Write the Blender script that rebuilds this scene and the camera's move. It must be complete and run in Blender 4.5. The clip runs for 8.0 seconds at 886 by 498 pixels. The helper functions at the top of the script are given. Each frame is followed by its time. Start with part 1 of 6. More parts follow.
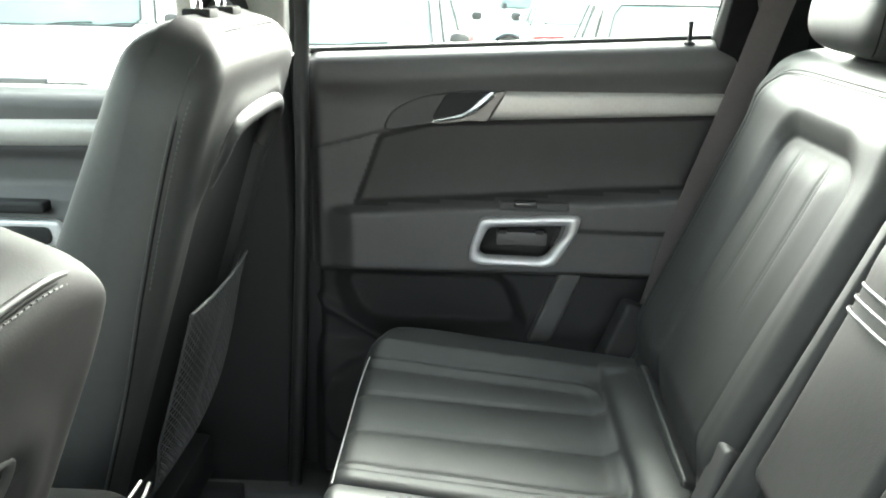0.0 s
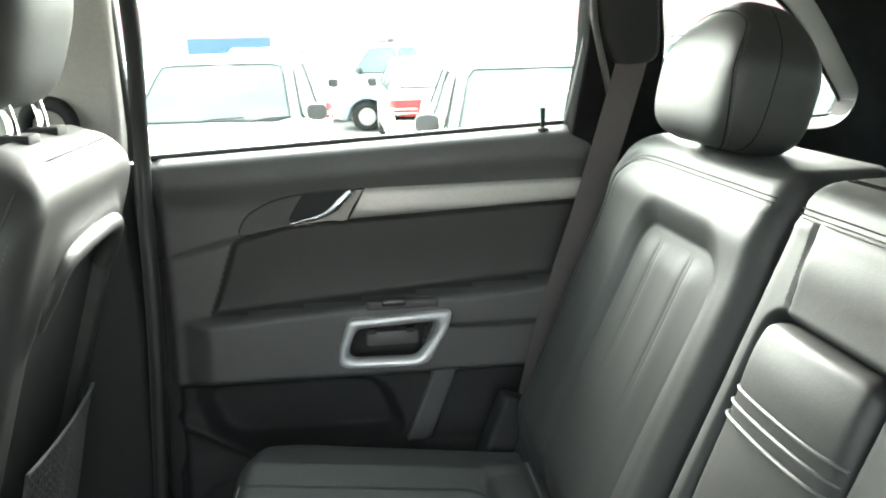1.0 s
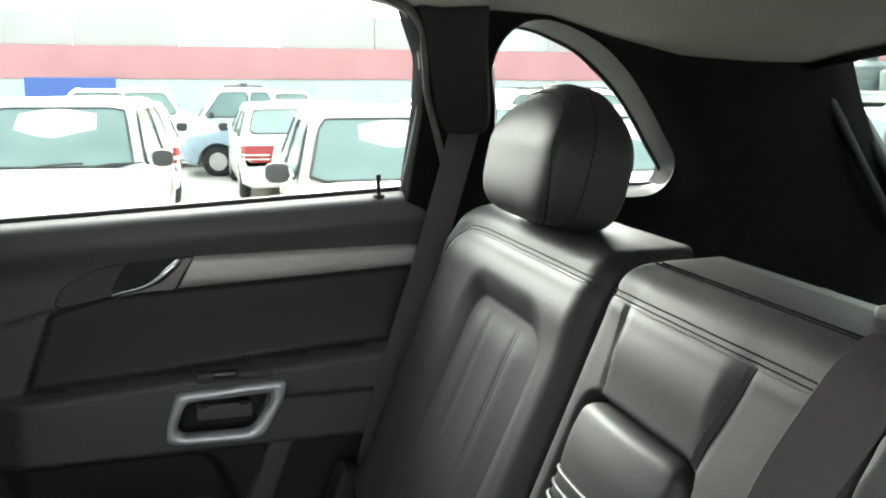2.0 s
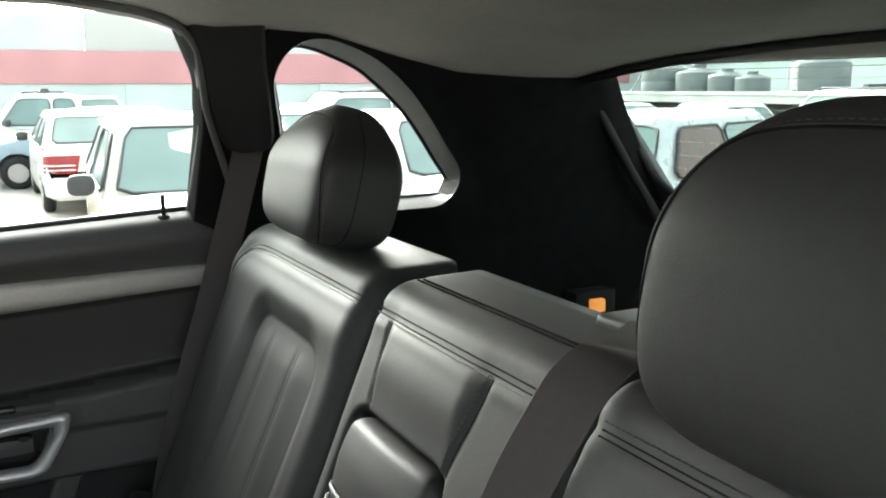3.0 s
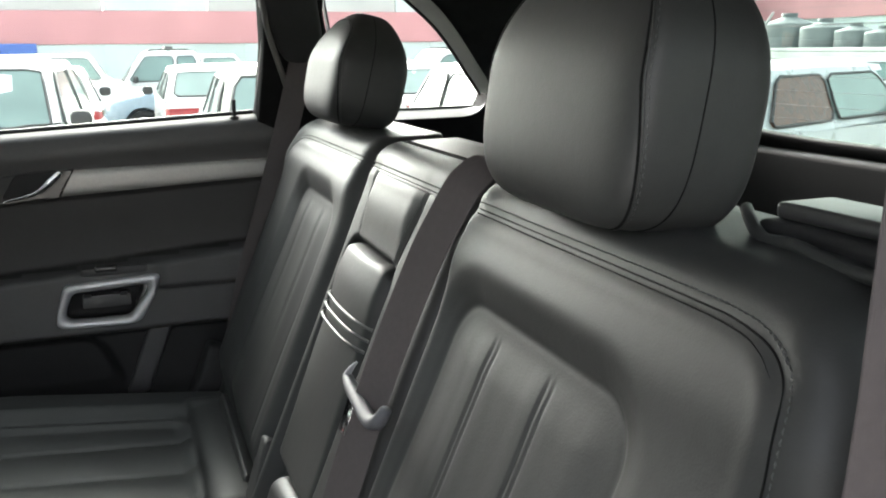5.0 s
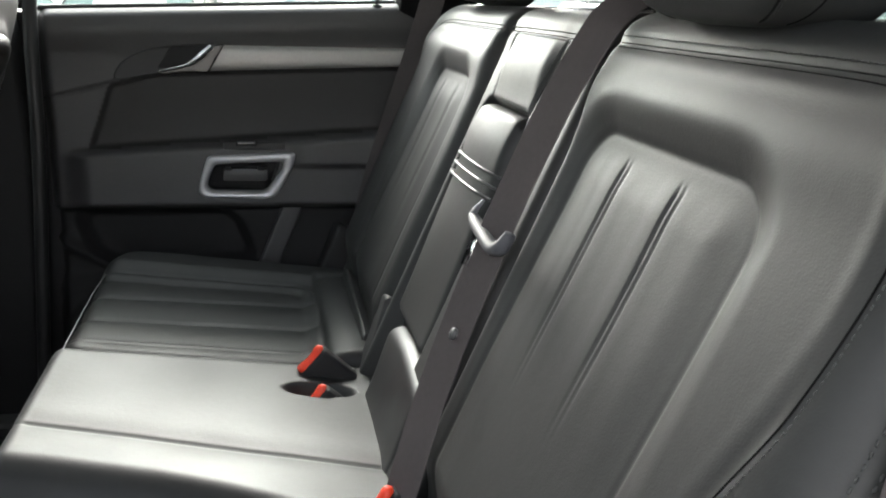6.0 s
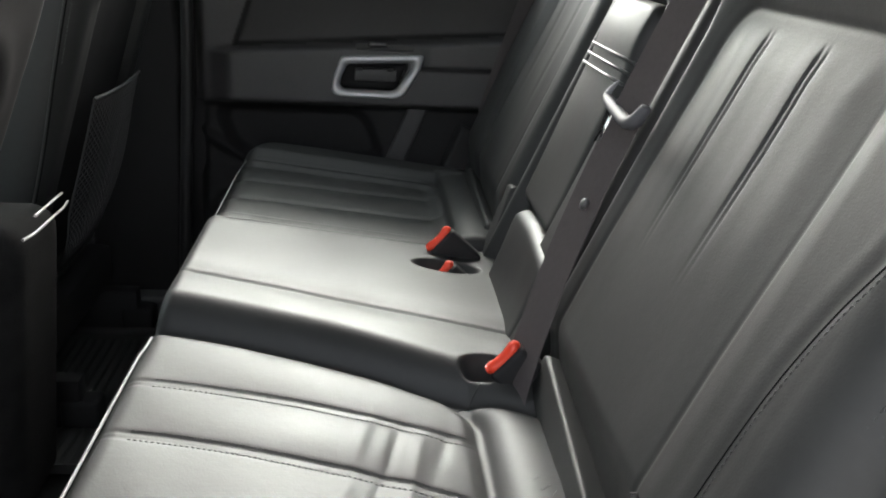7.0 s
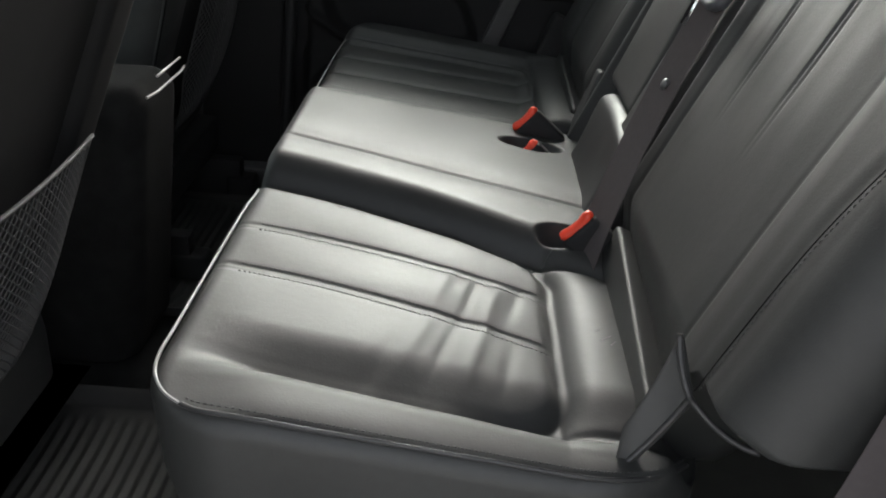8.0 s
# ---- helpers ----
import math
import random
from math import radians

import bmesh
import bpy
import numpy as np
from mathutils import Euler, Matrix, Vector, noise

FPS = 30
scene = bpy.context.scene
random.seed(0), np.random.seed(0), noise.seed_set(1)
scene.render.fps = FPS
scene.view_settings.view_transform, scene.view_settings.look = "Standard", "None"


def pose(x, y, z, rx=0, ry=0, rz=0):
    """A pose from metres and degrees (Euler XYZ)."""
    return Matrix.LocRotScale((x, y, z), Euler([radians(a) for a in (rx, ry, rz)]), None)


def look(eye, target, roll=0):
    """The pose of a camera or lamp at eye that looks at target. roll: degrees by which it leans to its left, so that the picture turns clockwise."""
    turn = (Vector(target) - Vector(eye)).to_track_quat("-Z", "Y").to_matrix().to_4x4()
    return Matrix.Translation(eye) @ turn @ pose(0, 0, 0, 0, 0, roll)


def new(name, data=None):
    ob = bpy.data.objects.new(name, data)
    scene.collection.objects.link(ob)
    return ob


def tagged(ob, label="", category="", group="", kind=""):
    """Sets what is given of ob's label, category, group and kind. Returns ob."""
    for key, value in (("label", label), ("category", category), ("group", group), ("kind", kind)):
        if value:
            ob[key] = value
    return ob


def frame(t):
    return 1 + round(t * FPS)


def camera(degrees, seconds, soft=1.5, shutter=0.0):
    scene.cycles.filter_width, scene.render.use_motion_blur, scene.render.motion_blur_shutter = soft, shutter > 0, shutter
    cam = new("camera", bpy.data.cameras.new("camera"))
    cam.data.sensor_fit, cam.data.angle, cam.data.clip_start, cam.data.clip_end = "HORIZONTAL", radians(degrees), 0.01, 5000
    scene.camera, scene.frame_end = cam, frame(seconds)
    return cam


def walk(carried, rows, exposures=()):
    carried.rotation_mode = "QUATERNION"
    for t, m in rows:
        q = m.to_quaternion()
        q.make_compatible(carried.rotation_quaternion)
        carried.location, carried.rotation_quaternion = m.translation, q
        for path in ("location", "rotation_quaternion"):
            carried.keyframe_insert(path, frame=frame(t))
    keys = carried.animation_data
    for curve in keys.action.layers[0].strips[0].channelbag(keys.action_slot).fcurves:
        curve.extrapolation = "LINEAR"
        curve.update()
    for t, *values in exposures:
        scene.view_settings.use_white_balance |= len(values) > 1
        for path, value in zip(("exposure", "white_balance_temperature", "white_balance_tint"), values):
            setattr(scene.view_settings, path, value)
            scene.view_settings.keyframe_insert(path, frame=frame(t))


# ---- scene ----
cam = camera(54.0, 8.0, 2.0)
PATH = [
    (0, (0.076, -0.066, 1.373), (0.009, 1.843, 0.779), 1.0),
    (0.5, (0.076, -0.032, 1.4), (0.13, 1.898, 0.876), -0.5),
    (1, (0.089, 0.006, 1.423), (0.314, 1.938, 0.959), -1.4),
    (1.2, (0.091, 0.011, 1.433), (0.375, 1.943, 0.998), -0.9),
    (2.3, (0.145, 0.018, 1.467), (0.82, 1.867, 1.111), -0.0),
    (2.5, (0.157, 0.007, 1.475), (0.919, 1.821, 1.116), -0.1),
    (3, (0.179, -0.024, 1.48), (1.091, 1.718, 1.117), -0.3),
    (3.5, (0.194, -0.072, 1.465), (1.157, 1.633, 1.061), -0.9),
    (4, (0.234, -0.164, 1.466), (1.101, 1.594, 1.074), -1.2),
    (4.2, (0.249, -0.195, 1.455), (1.083, 1.58, 1.067), -1.7),
    (5.3, (0.201, -0.375, 1.372), (0.818, 1.464, 0.885), -0.5),
    (5.5, (0.2, -0.39, 1.342), (0.78, 1.454, 0.83), -0.7),
    (6, (0.193, -0.369, 1.288), (0.598, 1.512, 0.744), 2.2),
    (6.5, (0.162, -0.392, 1.254), (0.457, 1.502, 0.685), 2.8),
    (7, (0.148, -0.443, 1.236), (0.326, 1.426, 0.546), 3.1),
    (7.5, (0.147, -0.484, 1.228), (0.199, 1.33, 0.388), 3.4),
    (8, (0.153, -0.526, 1.231), (0.139, 1.254, 0.321), 4.0),
]
EXPOSURES = [(0, 4.38, 6500, 2), (0.5, 4.46, 6500, 2), (1.2, 4.08, 6500, 3), (2.3, 3.07, 6500, 6), (4.2, 3.03, 6500, 9), (5.3, 3.13, 6500, 10), (6.5, 3.00, 6500, 11), (7.2, 2.74, 6500, 11), (8, 2.40, 6500, 11)]
walk(cam, [(t, look(eye, target, roll)) for t, eye, target, roll in PATH], EXPOSURES)

# ---- light ----
SUN_EL, SUN_AZ = 26.5, 4.0          # degrees; azimuth from +y towards +x
world = bpy.data.worlds.new("sky")
scene.world = world
world.use_nodes = True
wn, wl = world.node_tree.nodes, world.node_tree.links
sky = wn.new("ShaderNodeTexSky")
sky.sky_type, sky.sun_disc = "NISHITA", False
sky.sun_elevation, sky.sun_rotation = radians(SUN_EL), radians(SUN_AZ)
sky.air_density, sky.dust_density, sky.ozone_density = 1.0, 6.0, 1.0
grey = wn.new("ShaderNodeHueSaturation")
grey.inputs["Saturation"].default_value = 0.25
wl.new(sky.outputs[0], grey.inputs["Color"])
wl.new(grey.outputs[0], wn["Background"].inputs["Color"])
wn["Background"].inputs["Strength"].default_value = 0.15
sun = new("sun", bpy.data.lights.new("sun", "SUN"))
sun.data.energy, sun.data.angle, sun.data.color = 0.9, radians(40), (1.0, 0.97, 0.92)
_az, _el = radians(SUN_AZ), radians(SUN_EL)
sun.matrix_world = look((0, 0, 6), (-math.sin(_az) * math.cos(_el), -math.cos(_az) * math.cos(_el), 6 - math.sin(_el)))


# ---- materials ----
def material(name, colour, rough=0.5, metal=0.0, vary=0.12, scale=8.0, bump=0.0, bump_scale=400.0, spec=0.5, coat=0.0, kind="noise", fine=0.05, piece=0.0):
    """A surface with broad patches of tone, fine grain and a relief."""
    m = bpy.data.materials.new(name)
    m.use_nodes = True
    nt = m.node_tree
    n, l = nt.nodes, nt.links
    b = n["Principled BSDF"]
    b.inputs["Roughness"].default_value = rough
    b.inputs["Metallic"].default_value = metal
    b.inputs["Specular IOR Level"].default_value = spec
    b.inputs["Coat Weight"].default_value = coat
    co = n.new("ShaderNodeTexCoord")
    broad = n.new("ShaderNodeTexNoise")
    broad.inputs["Scale"].default_value, broad.inputs["Detail"].default_value = scale, 4
    l.new(co.outputs["Object"], broad.inputs["Vector"])
    grain = n.new("ShaderNodeTexNoise")
    grain.inputs["Scale"].default_value, grain.inputs["Detail"].default_value = scale * 22, 3
    l.new(co.outputs["Object"], grain.inputs["Vector"])
    ramp = n.new("ShaderNodeMapRange")
    ramp.inputs["From Min"].default_value, ramp.inputs["From Max"].default_value = 0.3, 0.7
    ramp.inputs["To Min"].default_value, ramp.inputs["To Max"].default_value = 1 - vary, 1 + vary
    l.new(broad.outputs[0], ramp.inputs["Value"])
    ramp2 = n.new("ShaderNodeMapRange")
    ramp2.inputs["From Min"].default_value, ramp2.inputs["From Max"].default_value = 0.3, 0.7
    ramp2.inputs["To Min"].default_value, ramp2.inputs["To Max"].default_value = 1 - fine, 1 + fine
    l.new(grain.outputs[0], ramp2.inputs["Value"])
    mul = n.new("ShaderNodeMath")
    mul.operation = "MULTIPLY"
    l.new(ramp.outputs[0], mul.inputs[0]), l.new(ramp2.outputs[0], mul.inputs[1])
    last = mul.outputs[0]
    if piece:
        info = n.new("ShaderNodeObjectInfo")
        pr = n.new("ShaderNodeMapRange")
        pr.inputs["To Min"].default_value, pr.inputs["To Max"].default_value = 1 - piece, 1 + piece
        l.new(info.outputs["Random"], pr.inputs["Value"])
        mul2 = n.new("ShaderNodeMath")
        mul2.operation = "MULTIPLY"
        l.new(last, mul2.inputs[0]), l.new(pr.outputs[0], mul2.inputs[1])
        last = mul2.outputs[0]
    tint = n.new("ShaderNodeVectorMath")
    tint.operation = "SCALE"
    tint.inputs[0].default_value = colour
    l.new(last, tint.inputs["Scale"])
    l.new(tint.outputs[0], b.inputs["Base Color"])
    rr = n.new("ShaderNodeMapRange")
    rr.inputs["From Min"].default_value, rr.inputs["From Max"].default_value = 0.3, 0.7
    rr.inputs["To Min"].default_value, rr.inputs["To Max"].default_value = max(0.02, rough - 0.06), min(1.0, rough + 0.06)
    l.new(broad.outputs[0], rr.inputs["Value"])
    l.new(rr.outputs[0], b.inputs["Roughness"])
    if bump:
        if kind == "leather":
            tex = n.new("ShaderNodeTexVoronoi")
            tex.feature = "SMOOTH_F1"
            tex.inputs["Scale"].default_value = bump_scale
            warp = n.new("ShaderNodeVectorMath")
            warp.operation = "ADD"
            wob = n.new("ShaderNodeTexNoise")
            wob.inputs["Scale"].default_value = bump_scale * 0.35
            sc = n.new("ShaderNodeVectorMath")
            sc.operation = "SCALE"
            sc.inputs["Scale"].default_value = 1.2 / bump_scale
            l.new(co.outputs["Object"], wob.inputs["Vector"])
            l.new(wob.outputs["Color"], sc.inputs[0])
            l.new(co.outputs["Object"], warp.inputs[0]), l.new(sc.outputs[0], warp.inputs[1])
            l.new(warp.outputs[0], tex.inputs["Vector"])
            # soft pebbles and slack under the grain
            slack = n.new("ShaderNodeTexNoise")
            slack.inputs["Scale"].default_value, slack.inputs["Detail"].default_value = bump_scale * 0.14, 3
            l.new(co.outputs["Object"], slack.inputs["Vector"])
            both = n.new("ShaderNodeMath")
            both.operation = "MULTIPLY_ADD"
            both.inputs[1].default_value = 1.6
            l.new(slack.outputs[0], both.inputs[0]), l.new(tex.outputs["Distance"], both.inputs[2])
            height = both.outputs[0]
        elif kind == "weave":
            tex = n.new("ShaderNodeTexWave")
            tex.wave_type, tex.bands_direction = "BANDS", "Y"
            tex.inputs["Scale"].default_value, tex.inputs["Distortion"].default_value = bump_scale, 0.4
            l.new(co.outputs["Object"], tex.inputs["Vector"])
            height = tex.outputs["Fac"]
        else:
            tex = n.new("ShaderNodeTexNoise")
            tex.inputs["Scale"].default_value, tex.inputs["Detail"].default_value = bump_scale, 3
            l.new(co.outputs["Object"], tex.inputs["Vector"])
            height = tex.outputs[0]
        bp = n.new("ShaderNodeBump")
        bp.inputs["Strength"].default_value = bump
        bp.inputs["Distance"].default_value = 0.0006 if kind != "noise" or bump_scale > 100 else 0.02
        l.new(height, bp.inputs["Height"])
        l.new(bp.outputs[0], b.inputs["Normal"])
    return m


def glass_material(name, tint, rough=0.0, reflect=0.03):
    """A thin pane: light passes straight through, with a weak mirror on top."""
    m = bpy.data.materials.new(name)
    m.use_nodes = True
    n, l = m.node_tree.nodes, m.node_tree.links
    n.remove(n["Principled BSDF"])
    clear, shine, mix = n.new("ShaderNodeBsdfTransparent"), n.new("ShaderNodeBsdfGlossy"), n.new("ShaderNodeMixShader")
    clear.inputs["Color"].default_value = (*tint, 1)
    shine.inputs["Roughness"].default_value = rough
    mix.inputs[0].default_value = reflect
    l.new(clear.outputs[0], mix.inputs[1]), l.new(shine.outputs[0], mix.inputs[2])
    l.new(mix.outputs[0], n["Material Output"].inputs["Surface"])
    return m


LEATHER = material("black leather", (0.0272, 0.0283, 0.0274), 0.545, vary=0.18, scale=5, bump=0.15, bump_scale=650, kind="leather", spec=0.40)
PIPING = material("pale piping", (0.34, 0.34, 0.33), 0.45, vary=0.05)
PLEAT = material("grey pleat leather", (0.075, 0.075, 0.075), 0.42, vary=0.1, spec=0.6)
CORD = material("dark piping cord", (0.03, 0.03, 0.03), 0.45, vary=0.1, spec=0.4)
# Near-black tubes drawn along seams as the shade in their grooves.
SEAM_SHADE = material("black for seam shade", (0.006, 0.006, 0.006), 0.8, vary=0.2, scale=90, spec=0.1)
THREAD = material("seam thread", (0.048, 0.050, 0.049), 0.55, vary=0.2, scale=200)
PLASTIC = material("charcoal grained plastic", (0.055, 0.054, 0.0535), 0.5, vary=0.08, bump=0.25, bump_scale=700)
PLASTIC_SOFT = material("dark soft trim", (0.040, 0.0395, 0.039), 0.62, vary=0.08, bump=0.25, bump_scale=600)
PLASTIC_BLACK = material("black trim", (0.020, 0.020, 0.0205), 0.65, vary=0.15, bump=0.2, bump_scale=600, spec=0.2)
# Darker black: puts the shade on seat backs and lower pillar covers into the colour.
SHADED_BLACK = material("black with shade in it", (0.015, 0.0152, 0.0155), 0.66, vary=0.15, bump=0.2, bump_scale=600, spec=0.22)
INSERT = material("black padded door insert", (0.030, 0.0295, 0.029), 0.52, vary=0.15, bump=0.2, bump_scale=500, spec=0.35)
GLOSS_DARK = material("polished black leather", (0.018, 0.0185, 0.019), 0.50, vary=0.1, spec=0.45)
SHINY = material("glossy black plastic", (0.02, 0.021, 0.021), 0.22, vary=0.1)
STRIP = material("satin grey accent", (0.36, 0.35, 0.33), 0.38, vary=0.05, metal=0.25)
SILVER = material("satin silver paint", (0.50, 0.505, 0.515), 0.36, metal=0.5, vary=0.05)
CHROME = material("chrome", (0.82, 0.83, 0.84), 0.1, metal=1.0, vary=0.03)
LINER = material("grey headliner cloth", (0.33, 0.315, 0.29), 0.95, vary=0.05, bump=0.4, bump_scale=900, spec=0.1)
PILLAR = material("grey pillar trim", (0.34, 0.325, 0.30), 0.6, vary=0.05, bump=0.2, bump_scale=700)
WEBBING = material("seat belt webbing", (0.066, 0.058, 0.058), 0.75, vary=0.06, spec=0.25, bump=0.18, bump_scale=420, kind="weave")
RED = material("red buckle button", (0.80, 0.055, 0.02), 0.35, vary=0.06)
NET = material("elastic net cord", (0.045, 0.045, 0.045), 0.7, vary=0.1)
CARPET = material("black carpet", (0.012, 0.012, 0.012), 0.95, vary=0.3, scale=30, bump=0.9, bump_scale=300, spec=0.1)
RUBBER = material("ribbed rubber mat", (0.021, 0.0205, 0.0195), 0.7, vary=0.35, scale=9, bump=0.3, bump_scale=300)
SEAL = material("rubber seal", (0.01, 0.01, 0.01), 0.55)
SEAL_GREY = material("grey door seal", (0.065, 0.062, 0.059), 0.75)
FELT = material("black felt side lining", (0.0095, 0.0095, 0.0098), 0.95, vary=0.25, scale=30, bump=0.5, bump_scale=350, spec=0.06)
SURROUND = material("grey window surround", (0.055, 0.054, 0.051), 0.6, vary=0.05, bump=0.2, bump_scale=700)
PANE_FRONT = glass_material("tinted windscreen glass", (0.80, 0.85, 0.83))
PANE = glass_material("side window glass", (0.86, 0.90, 0.88))
PANE_REAR = glass_material("rear window glass", (0.72, 0.79, 0.76))
PAINT = material("white car paint", (0.78, 0.78, 0.76), 0.3, vary=0.03, coat=0.5)
PAINT_CREAM = material("cream car paint", (0.52, 0.50, 0.42), 0.3, vary=0.04, coat=0.5)
PAINT_SILVER = material("silver car paint", (0.50, 0.53, 0.54), 0.3, metal=0.3, vary=0.04, coat=0.5)
PAINT_BLUE = material("pale blue car paint", (0.27, 0.35, 0.42), 0.3, vary=0.04, coat=0.5)
PAINT_OWN = material("dark car paint", (0.10, 0.10, 0.105), 0.3, metal=0.4, vary=0.04, coat=0.5)
# Opaque panes; the pale green base paints in the reflected sky.
CAR_GLASS = material("car glass with sky reflection in its tone", (0.19, 0.27, 0.25), 0.12, vary=0.15, scale=2)
CAR_GLASS_BROWN = material("brown window film", (0.09, 0.036, 0.018), 0.2, vary=0.2)
TYRE = material("tyre rubber", (0.02, 0.02, 0.02), 0.8)
RIM = material("alloy rim", (0.45, 0.45, 0.46), 0.35, metal=0.8)
BUMPER = material("grey bumper plastic", (0.05, 0.05, 0.05), 0.6)
TAIL = material("red tail lamp", (0.30, 0.022, 0.022), 0.2)
AMBER_GLOW = material("glowing amber", (0.75, 0.28, 0.06), 0.25)
AMBER_GLOW.node_tree.nodes["Principled BSDF"].inputs["Emission Color"].default_value = (1.0, 0.42, 0.10, 1)
AMBER_GLOW.node_tree.nodes["Principled BSDF"].inputs["Emission Strength"].default_value = 0.08
LAMP = material("headlamp glass", (0.6, 0.62, 0.62), 0.12)
GROUND = material("dusty concrete yard", (0.48, 0.46, 0.42), 0.9, vary=0.25, scale=0.6, bump=0.4, bump_scale=20, spec=0.2)
WALL_PALE = material("pale green plaster", (0.56, 0.64, 0.62), 0.9, vary=0.1, scale=0.4)
# The red paint is paled to put distant haze into the colour.
WALL_RED = material("red plaster paled for haze", (0.56, 0.28, 0.29), 0.85, vary=0.12, scale=0.5)
WALL_GREY = material("grey sheet cladding", (0.50, 0.50, 0.48), 0.8, vary=0.1, scale=0.4)
CONCRETE = material("painted concrete", (0.55, 0.57, 0.54), 0.9, vary=0.15, scale=0.8)
# Dark copy of the concrete, with the canopy's shade in its colour.
CONCRETE_SHADED = material("shaded concrete", (0.20, 0.21, 0.20), 0.9, vary=0.2, scale=0.5)
TANK = material("grey tank plastic", (0.17, 0.19, 0.19), 0.6, vary=0.15, scale=2)
SIGN_BLUE = material("blue sign paint", (0.06, 0.13, 0.40), 0.5)


# ---- mesh helpers ----
ROOT_AT = {}


def thing(name, at, label, category, group="", kind=""):
    """An Empty at a thing's base; its parts are given in world coordinates."""
    ob = new(name)
    ob.location = at
    ob.empty_display_size = 0.05
    ROOT_AT[ob.name] = Vector(at)
    return tagged(ob, label, category, group, kind)


def origin_of(ob):
    while ob.parent:
        ob = ob.parent
    return ROOT_AT.get(ob.name, Vector((0, 0, 0)))


def shaped(name, verts, faces, mat, parent=None, label="", smooth=True, angle=None):
    """One mesh object from world coordinates, under a thing or part or on its own."""
    o = origin_of(parent) if parent else Vector((0, 0, 0))
    me = bpy.data.meshes.new(name)
    v = np.asarray(verts, float).reshape(-1, 3) - np.array(o)
    me.from_pydata(v.tolist(), [], [tuple(int(i) for i in f) for f in faces])
    me.materials.append(mat)
    if smooth:
        me.shade_smooth()
        if angle:
            me.set_sharp_from_angle(angle=radians(angle))
    me.update()
    ob = new(name, me)
    if parent:
        ob.parent = parent
    return tagged(ob, label)


def part(name, bm, mat, parent, label="", smooth=True, angle=40):
    """A bmesh, in world coordinates, as one mesh under a thing or part."""
    bmesh.ops.recalc_face_normals(bm, faces=bm.faces)
    bm.verts.index_update()
    verts = [v.co[:] for v in bm.verts]
    faces = [[v.index for v in f.verts] for f in bm.faces]
    bm.free()
    return shaped(name, verts, faces, mat, parent, label, smooth, angle)


def grid_faces(n, m, wrap=False):
    f = []
    for i in range(n - 1):
        for j in range(m if wrap else m - 1):
            k = (j + 1) % m
            f.append((i * m + j, i * m + k, (i + 1) * m + k, (i + 1) * m + j))
    return f


def add_box(bm, lo, hi, bevel=0.0, segments=2, turn=None):
    """A bevelled box between two corners, added to bm."""
    c = [(a + b) / 2 for a, b in zip(lo, hi)]
    s = [abs(b - a) for a, b in zip(lo, hi)]
    m = Matrix.Translation(c) @ (turn or Matrix()) @ Matrix.Diagonal((*s, 1))
    made = bmesh.ops.create_cube(bm, size=1, matrix=m)["verts"]
    if bevel:
        edges = list({e for v in made for e in v.link_edges})
        bmesh.ops.bevel(bm, geom=edges, offset=bevel, segments=segments, affect="EDGES", profile=0.6)


def tube(path, radius, sides=8, closed=False, flat=1.0):
    """Vertices and faces of a round cord along a path of points."""
    p = np.asarray(path, float)
    n = len(p)
    t = np.gradient(p, axis=0)
    if closed:
        t = np.roll(p, -1, 0) - np.roll(p, 1, 0)
    t /= np.linalg.norm(t, axis=1)[:, None] + 1e-12
    ref = np.array([0.13, 0.31, 0.94])
    a = np.cross(t, ref)
    a /= np.linalg.norm(a, axis=1)[:, None] + 1e-12
    b = np.cross(t, a)
    r = np.broadcast_to(np.asarray(radius, float), (n,))
    ang = np.arange(sides) * 2 * np.pi / sides
    ring = p[:, None] + r[:, None, None] * (np.cos(ang)[None, :, None] * a[:, None] + flat * np.sin(ang)[None, :, None] * b[:, None])
    v = ring.reshape(-1, 3)
    f = grid_faces(n, sides, True)
    if closed:
        f += [((n - 1) * sides + j, (n - 1) * sides + (j + 1) % sides, (j + 1) % sides, j) for j in range(sides)]
    else:
        f += [tuple(range(sides)), tuple((n - 1) * sides + j for j in range(sides))]
    return v, f


def joined(pieces):
    verts, faces, k = [], [], 0
    for v, f in pieces:
        verts.append(np.asarray(v, float).reshape(-1, 3))
        faces += [tuple(i + k for i in q) for q in f]
        k += len(verts[-1])
    return np.concatenate(verts), faces


def curve(points, n=24, closed=False):
    """A smooth (Catmull-Rom) path through points."""
    p = np.asarray(points, float)
    m = len(p)
    out = []
    for i in range(m if closed else m - 1):
        a, b, c, d = (p[(i + k) % m] if closed else p[min(max(i + k, 0), m - 1)] for k in (-1, 0, 1, 2))
        for t in np.linspace(0, 1, n, endpoint=False):
            out.append(0.5 * (2 * b + (c - a) * t + (2 * a - 5 * b + 4 * c - d) * t * t + (3 * b - a - 3 * c + d) * t ** 3))
    if not closed:
        out.append(p[-1])
    return np.array(out)


def resample(path, n, closed=True):
    p = np.asarray(path, float)
    if closed:
        p = np.vstack([p, p[:1]])
    d = np.r_[0, np.cumsum(np.linalg.norm(np.diff(p, axis=0), axis=1))]
    s = np.linspace(0, d[-1], n, endpoint=not closed)
    return np.stack([np.interp(s, d, p[:, k]) for k in range(p.shape[1])], 1)


def smooth01(x):
    x = np.clip(x, 0, 1)
    return x * x * (3 - 2 * x)


def bell(x, w):
    return np.exp(-(x / w) ** 2)


def rrect(u, v, u0, u1, v0, v1, r):
    """Signed distance to a rounded rectangle, negative inside."""
    a = np.abs(u - (u0 + u1) / 2) - (u1 - u0) / 2 + r
